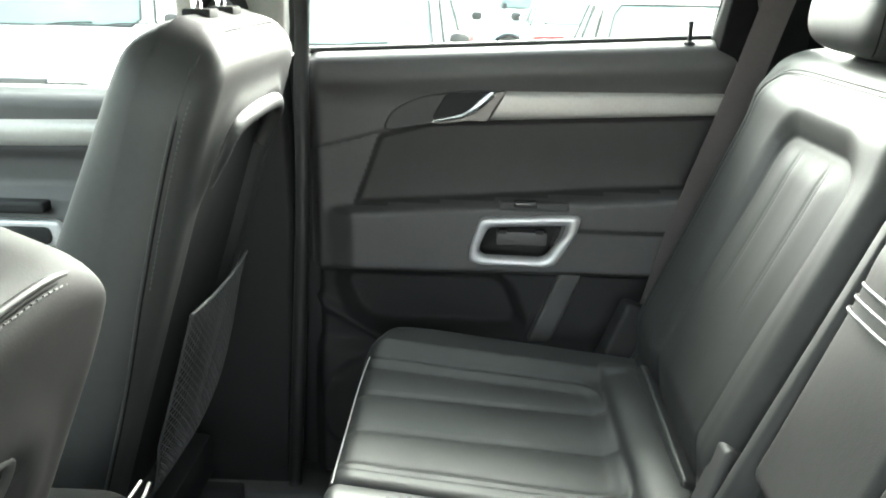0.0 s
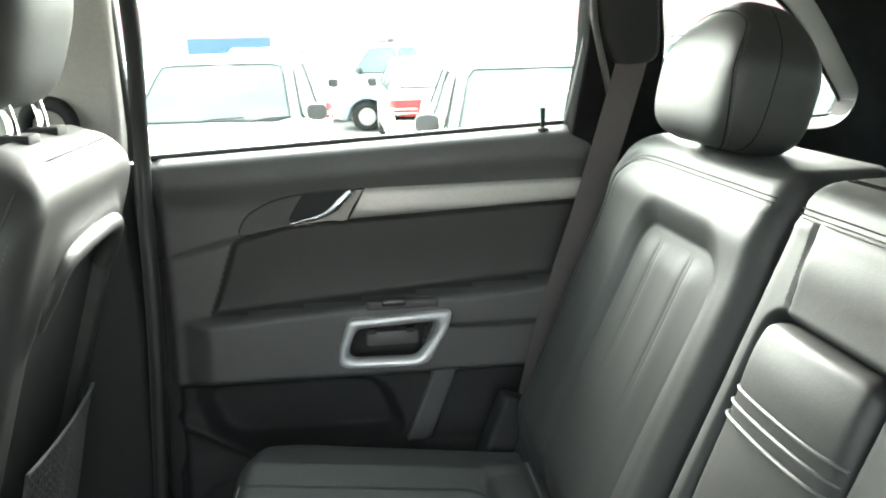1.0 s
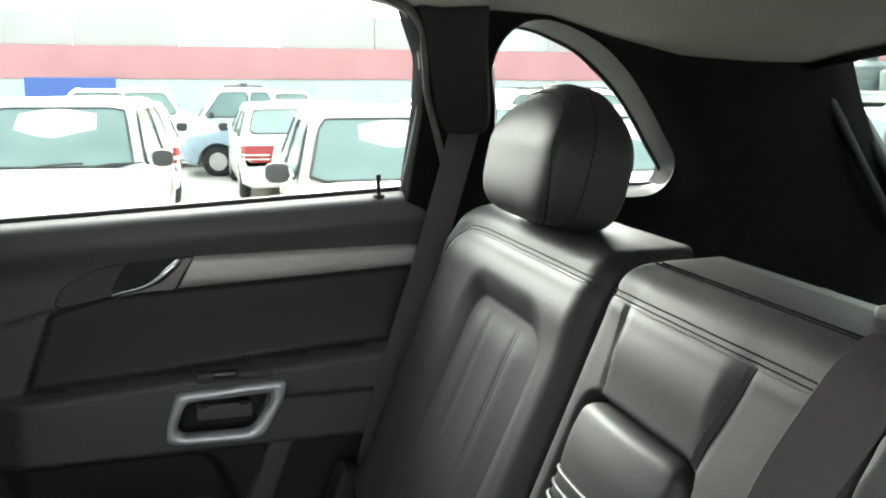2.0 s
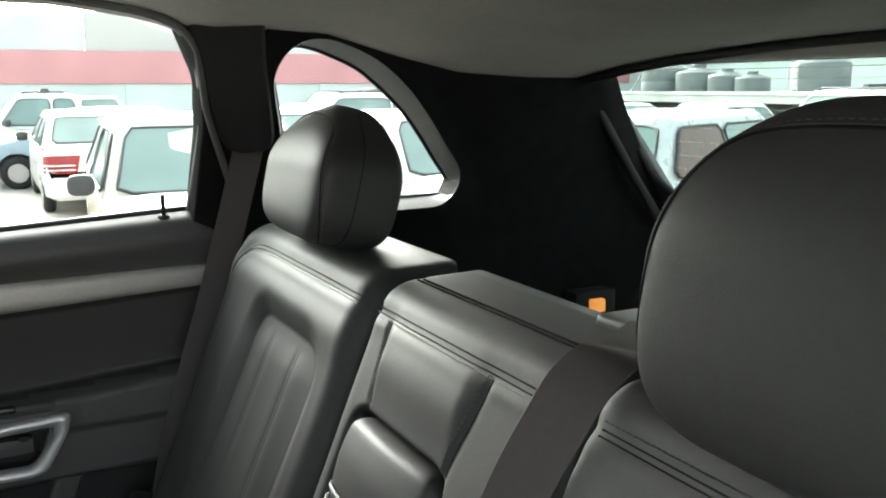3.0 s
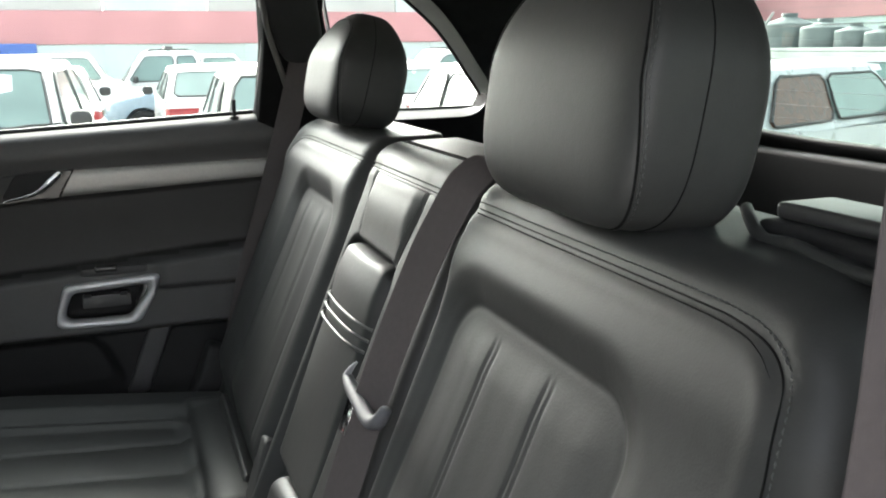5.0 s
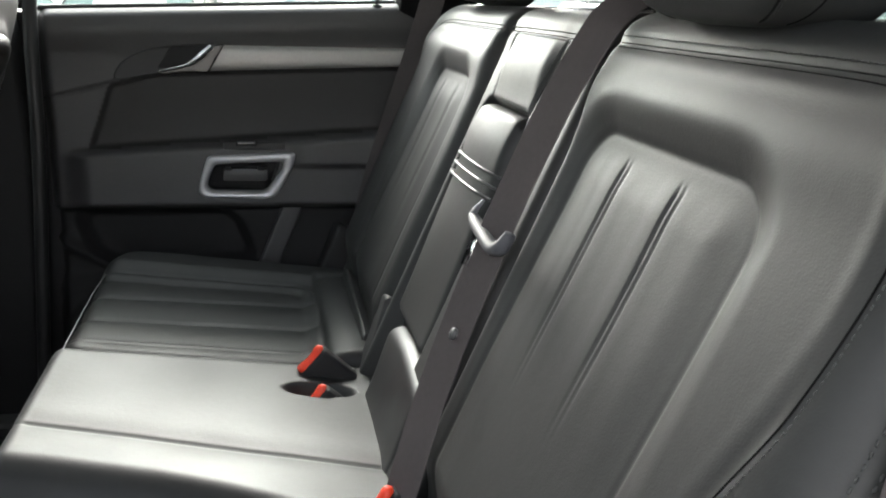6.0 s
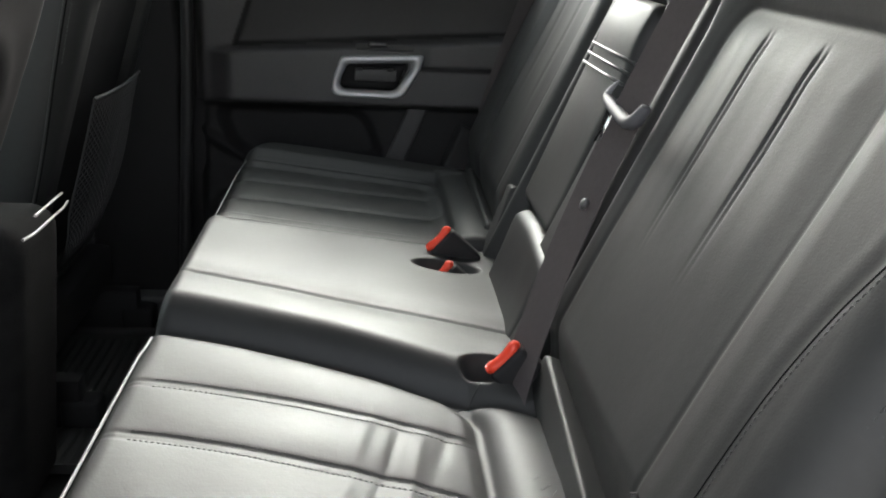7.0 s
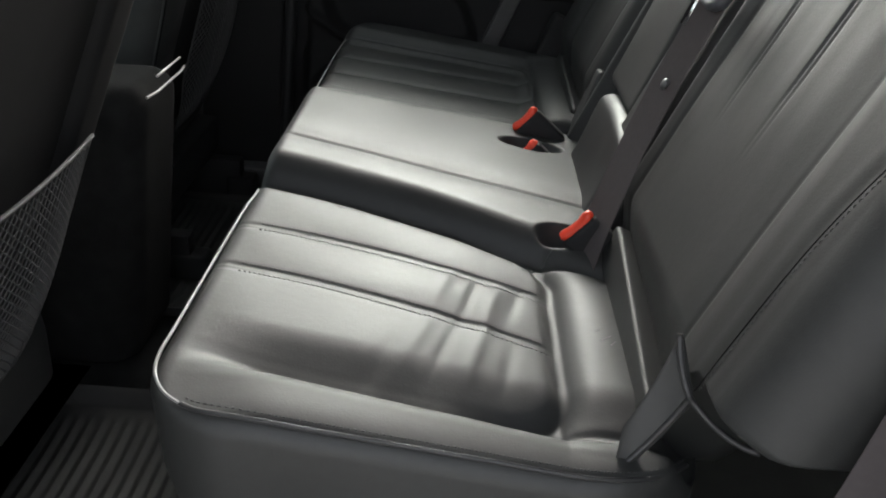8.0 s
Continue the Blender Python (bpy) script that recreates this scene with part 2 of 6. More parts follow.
    b = np.abs(v - (v0 + v1) / 2) - (v1 - v0) / 2 + r
    return np.hypot(np.maximum(a, 0), np.maximum(b, 0)) + np.minimum(np.maximum(a, b), 0) - r


def edge_walk(a0, a1, r0, r1, depth, step):
    """Places across a padded face: up one side, over its rounded edge, across, and down the other side."""
    th = np.linspace(0, np.pi / 2, 8)
    n = max(4, int((a1 - a0 - r0 - r1) / step))
    pos = np.r_[[a0] * 4, a0 + r0 * (1 - np.cos(th)), np.linspace(a0 + r0, a1 - r1, n)[1:-1], (a1 - r1 * (1 - np.cos(th)))[::-1], [a1] * 4]
    low = np.r_[np.linspace(-depth, -r0, 5)[:4], -r0 * (1 - np.sin(th)), np.zeros(n - 2), (-r1 * (1 - np.sin(th)))[::-1], np.linspace(-r1, -depth, 5)[1:]]
    return pos, low


def pad(u0, u1, v0, v1, depth, r, place, disp=None, step=0.005, corner=(0.02, 0.02, 0.02, 0.02), backed=True):
    """A padded block over a rectangle: rounded edges, rounded plan corners (low-left, low-right, top-left, top-right), a relief
    disp(u, v), laid into the world by place(u, v, w). r: one radius, or four (left, right, low, top)."""
    rl, rr_, rb, rt = r if isinstance(r, tuple) else (r,) * 4
    pu, lu = edge_walk(u0, u1, rl, rr_, depth, step)
    pv, lv = edge_walk(v0, v1, rb, rt, depth, step)
    u, v = np.meshgrid(pu, pv)
    w = np.maximum(lu[None, :] + lv[:, None], -depth)
    front = np.clip(1 + w / max(rl, rr_, rb, rt), 0, 1)
    uc, vc = (u0 + u1) / 2, (v0 + v1) / 2
    uu, vv = u.copy(), v.copy()
    for k, (su, sv) in enumerate(((-1, -1), (1, -1), (-1, 1), (1, 1))):
        R = corner[k]
        a = np.clip((su * (u - uc) - ((u1 - u0) / 2 - R)) / R, 0, 1)
        b = np.clip((sv * (v - vc) - ((v1 - v0) / 2 - R)) / R, 0, 1)
        hit = (a > 0) & (b > 0)
        a2, b2 = a * np.sqrt(1 - b * b / 2), b * np.sqrt(1 - a * a / 2)
        uu = np.where(hit, u + su * R * (a2 - a), uu)
        vv = np.where(hit, v + sv * R * (b2 - b), vv)
    if disp is not None:
        w = w + disp(uu, vv) * front
    x, y, z = place(uu, vv, w)
    n, m = u.shape
    verts = np.stack([x, y, z], -1).reshape(-1, 3)
    faces = grid_faces(n, m)
    if backed:
        loop = list(range(m)) + [i * m + m - 1 for i in range(1, n)] + [(n - 1) * m + j for j in range(m - 2, -1, -1)] + [i * m for i in range(n - 2, 0, -1)]
        faces.append(tuple(loop[::-1]))
    return verts, faces


def blob(a, b, c, n, place, res=22, shape=None):
    """A rounded block |u/a|^n + |v/b|^n + |w/c|^n = 1."""
    pieces = []
    g = np.tan(np.linspace(-np.pi / 4, np.pi / 4, res))
    p, q = np.meshgrid(g, g)
    one = np.ones_like(p)
    for d in ((p, q, one), (-p, q, -one), (one, q, -p), (-one, q, p), (p, one, -q), (p, -one, q)):
        d = np.stack(d, -1)
        k = (np.abs(d) ** n).sum(-1) ** (-1.0 / n)
        s = d * k[..., None] * np.array([a, b, c])
        if shape is not None:
            s = shape(s)
        x, y, z = place(s[..., 0], s[..., 1], s[..., 2])
        pieces.append((np.stack([x, y, z], -1).reshape(-1, 3), grid_faces(res, res)))
    v, f = joined(pieces)
    key, index, remap = {}, [], np.zeros(len(v), int)
    for i, co in enumerate(np.round(v, 5)):
        t = tuple(co)
        if t not in key:
            key[t] = len(index)
            index.append(i)
        remap[i] = key[t]
    return v[index], [tuple(int(remap[i]) for i in q) for q in f]


def stitches(path, normal, length=0.0035, gap=0.002, width=0.0007, lift=0.0004):
    """A row of short raised thread stitches along a path."""
    p = np.asarray(path, float)
    d = np.r_[0, np.cumsum(np.linalg.norm(np.diff(p, axis=0), axis=1))]
    nrm = np.asarray(normal, float)
    nrm = nrm / np.linalg.norm(nrm)
    pieces = []
    for s in np.arange(0, d[-1] - length, length + gap):
        q = [np.array([np.interp(s + k * length, d, p[:, i]) for i in range(3)]) for k in (0, 0.5, 1)]
        q = np.array([q[0] , q[1] + nrm * lift * 1.4, q[2]])
        pieces.append(tube(q, [width * 0.6, width, width * 0.6], 5))
    return joined(pieces)

# ---- the plan of the cabin: x to the tail, y to the far side, z up; centre line y = MID ----
MID = 0.61
LEAN_B = radians(22.6)               # lean of the rear backrest
SB, CB = math.sin(LEAN_B), math.cos(LEAN_B)


def on_back(u, v, w):
    """The rear backrest: u across, v up the slope from the top seam, w out of the leather."""
    flat = np.minimum(w, -0.035) + 0.035          # the top turns level towards the tail
    return 0.52 + v * SB - w * CB, u + 0 * v, 1.26 + v * CB + (w - flat) * SB - 0.02 * flat


def on_cushion(u, v, w):
    """The rear cushion: u across the car, v to the tail, w up."""
    return v + 0 * u, u + 0 * v, 0.815 - 0.125 * (v + 0.06) + w


# ---- structure: floor, roof, pillars ----
def ceiling_z(x, y):
    edge = np.interp(x, [-1.6, -0.2, 0.28, 0.40, 0.46, 0.55, 0.66, 0.78, 0.91, 1.05, 1.3], [1.60, 1.60, 1.595, 1.578, 1.558, 1.563, 1.558, 1.530, 1.506, 1.499, 1.497])
    return edge + 0.05 * (1 - ((y - MID) / 0.70) ** 2)


def build_ceiling():
    xs, ys = np.linspace(-0.85, 1.22, 60), np.linspace(MID - 0.70, MID + 0.70, 40)
    x, y = np.meshgrid(xs, ys)
    z = ceiling_z(x, y)
    v = np.stack([x, y, z], -1).reshape(-1, 3)
    top = v + np.array([0, 0, 0.05])
    n, m = x.shape
    f = grid_faces(n, m)
    k = n * m
    loop = list(range(m)) + [i * m + m - 1 for i in range(1, n)] + [(n - 1) * m + j for j in range(m - 2, -1, -1)] + [i * m for i in range(n - 2, 0, -1)]
    f2 = [tuple(i + k for i in q[::-1]) for q in f]
    side = [(loop[i], loop[(i + 1) % len(loop)], loop[(i + 1) % len(loop)] + k, loop[i] + k) for i in range(len(loop))]
    tagged(shaped("ceiling", np.vstack([v, top]), f + f2 + side, LINER, angle=50), "grey cloth headliner under the car's roof", "ceiling", kind="structure")


build_ceiling()

WIN_Q = [(0.602, 1.505), (0.606, 1.528), (0.622, 1.541), (0.650, 1.538), (0.680, 1.529), (0.733, 1.508), (0.782, 1.476), (0.829, 1.440), (0.872, 1.394), (0.910, 1.348), (0.948, 1.303), (0.944, 1.290), (0.88, 1.288), (0.78, 1.287), (0.66, 1.286), (0.634, 1.290), (0.630, 1.33), (0.624, 1.42)]


def side_y(z):
    """The inner side of the body, leaning in above the belt line."""
    return np.interp(z, [0.3, 0.9, 1.27, 1.32, 1.45, 1.56, 1.66], [1.36, 1.39, 1.40, 1.385, 1.335, 1.275, 1.21])


def build_quarter(sign):
    """Trim round the quarter window; sign +1 far side, -1 near side (mirrored on the centre line)."""
    N = 120
    glass = resample(curve(WIN_Q, 10, True), N)
    c = np.array([0.74, 1.40])
    # the path of the loops out from the glass
    tang = np.roll(glass, -1, 0) - np.roll(glass, 1, 0)
    nrm = np.stack([tang[:, 1], -tang[:, 0]], 1)
    nrm /= np.linalg.norm(nrm, axis=1)[:, None]
    if ((glass - c) * nrm).sum() < 0:
        nrm = -nrm
    wide = np.interp(np.arctan2(nrm[:, 1], nrm[:, 0]), [-np.pi, -1.7, -1.2, 0.2, 1.0, 1.8, np.pi], [0.022, 0.028, 0.012, 0.013, 0.026, 0.015, 0.022])
    seal = glass + nrm * 0.007
    bev = glass + nrm * wide[:, None]
    bev = np.stack([np.convolve(np.r_[bev[-6:, k], bev[:, k], bev[:6, k]], np.ones(9) / 9, "same")[6:-6] for k in (0, 1)], 1)

    def loop(p, inset):
        y = side_y(p[:, 1]) - inset
        return np.stack([p[:, 0], y if sign > 0 else 2 * MID - y, p[:, 1]], 1)

    def ring(name, a, b, mat, parent):
        v = np.vstack([a, b])
        f = [(i, (i + 1) % N, N + (i + 1) % N, N + i) for i in range(N)]
        return shaped(name, v, f, mat, parent)
    return glass, seal, bev, loop, ring, N


def build_side_trim(sign, tag):
    glass, seal, bev, loop, ring, N = build_quarter(sign)
    root = thing("wall_" + tag, (0.9, MID + sign * 0.75, 0.4), "black luggage side trim round a small quarter window", "side trim", kind="structure")
    # black trim from the window surround out to the pillars, roof and floor
    box = [(0.60, 1.625), (1.12, 1.60), (1.225, 1.530), (1.44, 1.27), (1.51, 1.21), (1.58, 1.17), (1.58, 0.42), (0.36, 0.42), (0.42, 0.95), (0.525, 1.28), (0.496, 1.45)]
    ang = np.arctan2(bev[:, 1] - 1.42, bev[:, 0] - 0.72)
    outer = resample(np.array(box), 800)
    oa = np.arctan2(outer[:, 1] - 1.42, outer[:, 0] - 0.72)
    out = np.array([outer[np.argmin(np.abs(np.angle(np.exp(1j * (oa - a)))))] for a in ang])
    steps = []
    for k in np.linspace(0, 1, 9):
        steps.append(loop(bev * (1 - k) + out * k, 0.0))
    v = np.vstack(steps)
    f = [(r * N + i, r * N + (i + 1) % N, (r + 1) * N + (i + 1) % N, (r + 1) * N + i) for r in range(8) for i in range(N)]
    # thickness
    off = np.array([0, 0.062 * sign, 0])
    base = len(v)
    v2 = np.vstack([v, steps[0] + off, steps[-1] + off])
    f += [(i, (i + 1) % N, base + (i + 1) % N, base + i) for i in range(N)]
    f += [(8 * N + i, 8 * N + (i + 1) % N, base + N + (i + 1) % N, base + N + i) for i in range(N)]
    f += [(base + i, base + (i + 1) % N, base + N + (i + 1) % N, base + N + i) for i in range(N)]
    shaped("trim_panel", v2, f, FELT, root)
    # grey bevelled surround, seal and pane
    mid = bev * 0.5 + seal * 0.5
    a, b, c = loop(bev, 0.003), loop(mid, -0.016), loop(seal, -0.048)
    v = np.vstack([a, b, c])
    f = [(r * N + i, r * N + (i + 1) % N, (r + 1) * N + (i + 1) % N, (r + 1) * N + i) for r in range(2) for i in range(N)]
    shaped("window_surround", v, f, SURROUND, root, "grey bevelled plastic surround")
    v, f = tube(loop(seal, -0.048), 0.004, 8, True)
    shaped("window_seal", v, f, SEAL, root, "black rubber seal")
    pane = loop(glass + (seal - glass) * 0.8, -0.050)
    ob = shaped("pane", np.vstack([pane, pane + off * 0.08]), [tuple(range(N)), tuple(range(2 * N - 1, N - 1, -1))] + [(i, (i + 1) % N, N + (i + 1) % N, N + i) for i in range(N)], PANE, root, "clear quarter window glass", smooth=False)
    ob.visible_shadow = False


build_side_trim(1, "far")
build_side_trim(-1, "near")


def slab(name, xz, y_of, thick, mat, parent, label="", bevel=0.004, sign=1):
    """A board with an outline in x and z, its inner face at y_of(z), with rounded edges."""
    p = np.array(xz, float)
    c = p.mean(0)
    d = p - c
    inner = c + d * (1 - bevel / np.maximum(np.linalg.norm(d, axis=1), 1e-6))[:, None]
    n = len(p)

    def row(q, inset):
        y = np.array([float(y_of(z)) for z in q[:, 1]]) - inset
        return np.stack([q[:, 0], y if sign > 0 else 2 * MID - y, q[:, 1]], 1)
    v = np.vstack([row(inner, 0), row(p, -bevel), row(p, -thick)])
    f = [tuple(range(n)), tuple(range(3 * n - 1, 2 * n - 1, -1))]
    f += [(r * n + i, r * n + (i + 1) % n, (r + 1) * n + (i + 1) % n, (r + 1) * n + i) for r in range(2) for i in range(n)]
    return shaped(name, v, f, mat, parent, label, angle=35)


def rounded(points, r=0.02, n=6):
    """A polygon with rounded corners."""
    p = [np.array(q, float) for q in points]
    out = []
    for i, b in enumerate(p):
        a, c = p[i - 1], p[(i + 1) % len(p)]
        da, dc = a - b, c - b
        k = min(r, 0.45 * np.linalg.norm(da), 0.45 * np.linalg.norm(dc))
        s, e = b + da / np.linalg.norm(da) * k, b + dc / np.linalg.norm(dc) * k
        for t in np.linspace(0, 1, n):
            out.append((1 - t) ** 2 * s + 2 * t * (1 - t) * b + t * t * e)
    return np.array(out)


def leaf(name, xz, y_of, thick, mat, parent, label="", bevel=0.004, sign=1, levels=44):
    """A board like slab, built in level strips so that it follows a bent side."""
    p = np.array(xz, float)
    z0, z1 = p[:, 1].min(), p[:, 1].max()
    zs = z0 + (z1 - z0) * (0.5 - 0.5 * np.cos(np.linspace(0.04, np.pi - 0.04, levels)))
    rows = []
    for z in zs:
        cut = []
        for i in range(len(p)):
            a, b = p[i], p[(i + 1) % len(p)]
            if (a[1] - z) * (b[1] - z) < 0:
                cut.append(a[0] + (b[0] - a[0]) * (z - a[1]) / (b[1] - a[1]))
        x0, x1 = min(cut), max(cut)
        e = min(bevel, (x1 - x0) * 0.3)
        y = float(y_of(z))
        rows.append([(x0, y + thick, z), (x0, y + e, z), (x0 + e * 0.3, y + e * 0.3, z), (x0 + e, y, z), ((x0 + x1) / 2, y, z), (x1 - e, y, z), (x1 - e * 0.3, y + e * 0.3, z), (x1, y + e, z), (x1, y + thick, z)])
    v = np.array(rows)
    n, m = v.shape[:2]
    v = v.reshape(-1, 3)
    if sign < 0:
        v[:, 1] = 2 * MID - v[:, 1]
    f = grid_faces(n, m, True) + [tuple(range(m)), tuple((n - 1) * m + j for j in range(m))]
    return shaped(name, v, f, mat, parent, label, angle=50)


# the far C pillar cover over the belt's slot, and the dark post behind the door window
def build_c_pillar(sign, tag):
    root = thing("pillar_" + tag, (0.52, MID + sign * 0.72, 1.25), "black pillar cover beside the rear door window", "pillar", kind="structure")
    cover = rounded([(0.44, 1.585), (0.555, 1.592), (0.562, 1.53), (0.584, 1.44), (0.592, 1.383), (0.522, 1.381), (0.500, 1.412), (0.462, 1.535)], 0.03, 6)
    leaf("pillar_cover", cover, lambda z: side_y(z) - 0.022, 0.05, PLASTIC_BLACK, root, "black grained pillar cover", 0.008, sign)
    post = rounded([(0.43, 1.585), (0.556, 1.585), (0.590, 1.45), (0.606, 1.30), (0.62, 1.15), (0.53, 1.15), (0.505, 1.256), (0.466, 1.262), (0.470, 1.30), (0.478, 1.42), (0.472, 1.50)], 0.012, 4)
    leaf("post", post, lambda z: side_y(z) - 0.006, 0.07, FELT, root, "", 0.004, sign)
    seal = curve([(0.54, 1.28), (0.514, 1.354), (0.495, 1.407), (0.481, 1.450), (0.470, 1.50), (0.456, 1.545), (0.41, 1.58), (0.30, 1.598)], 12)
    pts = np.stack([seal[:, 0], [(side_y(z) - 0.012) if sign > 0 else 2 * MID - side_y(z) + 0.012 for z in seal[:, 1]], seal[:, 1]], 1)
    v, f = tube(pts, 0.0055, 10)
    shaped("door_seal", v, f, SEAL_GREY, root, "grey cloth-faced door seal")


build_c_pillar(1, "far")
build_c_pillar(-1, "near")


def build_b_pillar(sign, tag):
    root = thing("post_" + tag, (-0.3, MID + sign * 0.74, 0.5), "pale grey pillar between front and rear doors", "pillar", kind="structure")
    up = rounded([(-0.245, 1.245), (-0.225, 1.45), (-0.205, 1.62), (-0.40, 1.63), (-0.415, 1.45), (-0.42, 1.245)], 0.02, 5)
    leaf("pillar_cover", up, lambda z: side_y(z) - 0.01, 0.06, PILLAR, root, "pale grey moulded cover", 0.012, sign)
    bm = bmesh.new()
    y0, y1 = MID + sign * 0.835, MID + sign * 0.95
    add_box(bm, (-0.44, min(y0, y1), 0.30), (-0.17, max(y0, y1), 1.245), 0.01, 2)
    part("post_core", bm, PLASTIC_BLACK, root, "black painted post behind the doors")
    low = rounded([(-0.25, 1.24), (-0.235, 1.0), (-0.25, 0.44), (-0.44, 0.44), (-0.42, 1.0), (-0.425, 1.24)], 0.02, 5)
    # the cover's shade is put into its colour
    leaf("lower_cover", low, lambda z: side_y(z) - 0.01, 0.06, SHADED_BLACK, root, "lower cover darkened for shade", 0.012, sign)
    seal = curve([(-0.252, 0.46), (-0.240, 0.7), (-0.226, 1.0), (-0.222, 1.24), (-0.205, 1.42), (-0.19, 1.60)], 10)
    pts = np.stack([seal[:, 0] + 0.008, [(side_y(z) - 0.014) if sign > 0 else 2 * MID - side_y(z) + 0.014 for z in seal[:, 1]], seal[:, 1]], 1)
    v, f = tube(pts, 0.013, 10)
    shaped("door_seal", v, f, SEAL, root, "black rubber door seal")
    # the belt guide ring on the post
    a = np.linspace(0, 2 * np.pi, 28, endpoint=False)
    y0 = side_y(1.31) - 0.03
    y0 = y0 if sign > 0 else 2 * MID - y0
    ring = np.stack([-0.335 + 0.034 * np.cos(a), np.full(28, y0), 1.315 + 0.034 * np.sin(a)], 1)
    v, f = tube(ring, 0.011, 8, True)
    shaped("belt_guide", v, f, PLASTIC_BLACK, root, "black belt guide ring")


build_b_pillar(1, "far")
build_b_pillar(-1, "near")


def build_floor():
    xs, ys = np.linspace(-1.5, 1.55, 90), np.linspace(MID - 0.80, MID + 0.80, 60)
    x, y = np.meshgrid(xs, ys)
    z = 0.40 + 0.05 * bell(y - MID, 0.12) + np.where(x > 0.0, 0.12 * smooth01((x - 0.0) / 0.25), 0) + 0.03 * smooth01((x - 0.5) / 0.2)
    n, m = x.shape
    v = np.stack([x, y, z], -1).reshape(-1, 3)
    k = n * m
    f = grid_faces(n, m)
    loop = list(range(m)) + [i * m + m - 1 for i in range(1, n)] + [(n - 1) * m + j for j in range(m - 2, -1, -1)] + [i * m for i in range(n - 2, 0, -1)]
    f2 = [tuple(i + k for i in q[::-1]) for q in f]
    side = [(loop[i], loop[(i + 1) % len(loop)], loop[(i + 1) % len(loop)] + k, loop[i] + k) for i in range(len(loop))]
    low = v.copy()
    low[:, 2] -= 0.10
    tagged(shaped("floor", np.vstack([v, low]), f + f2 + side, CARPET, angle=50), "black carpeted car floor with a low centre hump", "floor", kind="structure")


build_floor()


# the tailgate with its window
def build_tailgate():
    root = thing("tailgate", (1.42, MID, 0.5), "closed black-trimmed tailgate with a wide rear window", "tailgate")

    def at(y, s, out=0.0):
        """s: 0 at the window's top, 1 at its sill."""
        return np.stack([1.225 + 0.230 * s + out * 0.76, y, 1.517 - 0.275 * s + out * 0.64], -1)
    N = 160
    half = [(0.685, 0.0), (0.735, 0.25), (0.760, 0.55), (0.765, 0.80), (0.735, 0.97), (0.66, 1.03), (0.40, 1.07)]
    hole = resample(rounded([(MID - a, b) for a, b in half[:1]] + [(MID + a, b) for a, b in half] + [(MID - a, b) for a, b in half[:0:-1]], 0.05, 8), N)
    outer = resample(rounded([(MID - 0.74, -0.12), (MID + 0.74, -0.12), (MID + 0.80, 0.3), (MID + 0.81, 1.45), (MID - 0.81, 1.45), (MID - 0.80, 0.3)], 0.03, 8), N)
    k = np.argmin(np.abs(np.arctan2(outer[:, 1] - 0.5, outer[:, 0] - MID) - np.arctan2(hole[0, 1] - 0.5, hole[0, 0] - MID)))
    outer = np.roll(outer, -k, 0)
    rim = hole + (outer - hole) * 0.16
    loops = [at(hole[:, 0], hole[:, 1], 0.010), at(hole[:, 0], hole[:, 1], 0.0), at(rim[:, 0], rim[:, 1], -0.004), at(outer[:, 0], outer[:, 1], 0.0), at(outer[:, 0], outer[:, 1], 0.05)]
    v = np.vstack(loops)
    f = [(r * N + i, r * N + (i + 1) % N, (r + 1) * N + (i + 1) % N, (r + 1) * N + i) for r in range(4) for i in range(N)]
    f += [(4 * N + i, 4 * N + (i + 1) % N, (i + 1) % N, i) for i in range(N)]
    shaped("window_surround", v, f, PLASTIC_BLACK, root, "black moulded surround")
    g = at(hole[:, 0], hole[:, 1], 0.006)
    ob = shaped("pane", np.vstack([g, g + np.array([0.003, 0, 0.003])]), [tuple(range(N)), tuple(range(2 * N - 1, N - 1, -1))] + [(i, (i + 1) % N, N + (i + 1) % N, N + i) for i in range(N)], PANE_REAR, root, "lightly tinted rear window glass", smooth=False)
    ob.visible_shadow = False
    for s in np.linspace(0.1, 0.92, 9):
        w = 0.66 + 0.06 * s
        y = np.linspace(MID - w, MID + w, 12)
        v, f = tube(at(y, np.full(12, s), 0.004), 0.0003, 4)
        shaped("heating_wire", v, f, BUMPER, root)
    # pale header over the window, and the black seal between it and the roof lining
    y = np.linspace(MID - 0.70, MID + 0.70, 40)
    bow = 0.10 * ((y - MID) / 0.66) ** 2
    rows = [at(y, np.full(40, s_) + bow * 0.0, o_) for s_, o_ in ((-0.16, -0.030), (-0.12, -0.034), (-0.05, -0.020), (-0.022, -0.008), (-0.022, 0.004))]
    shaped("header_trim", np.vstack(rows), grid_faces(5, 40), PILLAR, root, "pale grey header trim")
    v, f = tube(np.stack([np.full(40, 1.165), y, ceiling_z(1.165, y) - 0.006], 1), 0.008, 8)
    shaped("tailgate_seal", v, f, SEAL, root, "black rubber seal")
    bm = bmesh.new()
    add_box(bm, (1.46, MID - 0.72, 0.45), (1.52, MID + 0.72, 1.20), 0.015, 3)
    part("lower_panel", bm, PLASTIC_BLACK, root, "black lower trim panel")
    for sgn in (-1, 1):
        bm = bmesh.new()
        add_box(bm, (1.215, MID + sgn * 0.735 - 0.006, 1.442), (1.250, MID + sgn * 0.735 + 0.006, 1.454), 0.004, 2)
        part("gas_strut_bracket", bm, BUMPER, root, "small grey strut bracket")
        v, f = tube([(1.232, MID + sgn * 0.738, 1.448), (1.34, MID + sgn * 0.755, 1.31), (1.44, MID + sgn * 0.765, 1.19)], 0.010, 8)
        shaped("gas_strut", v, f, PLASTIC_BLACK, root, "black gas strut")
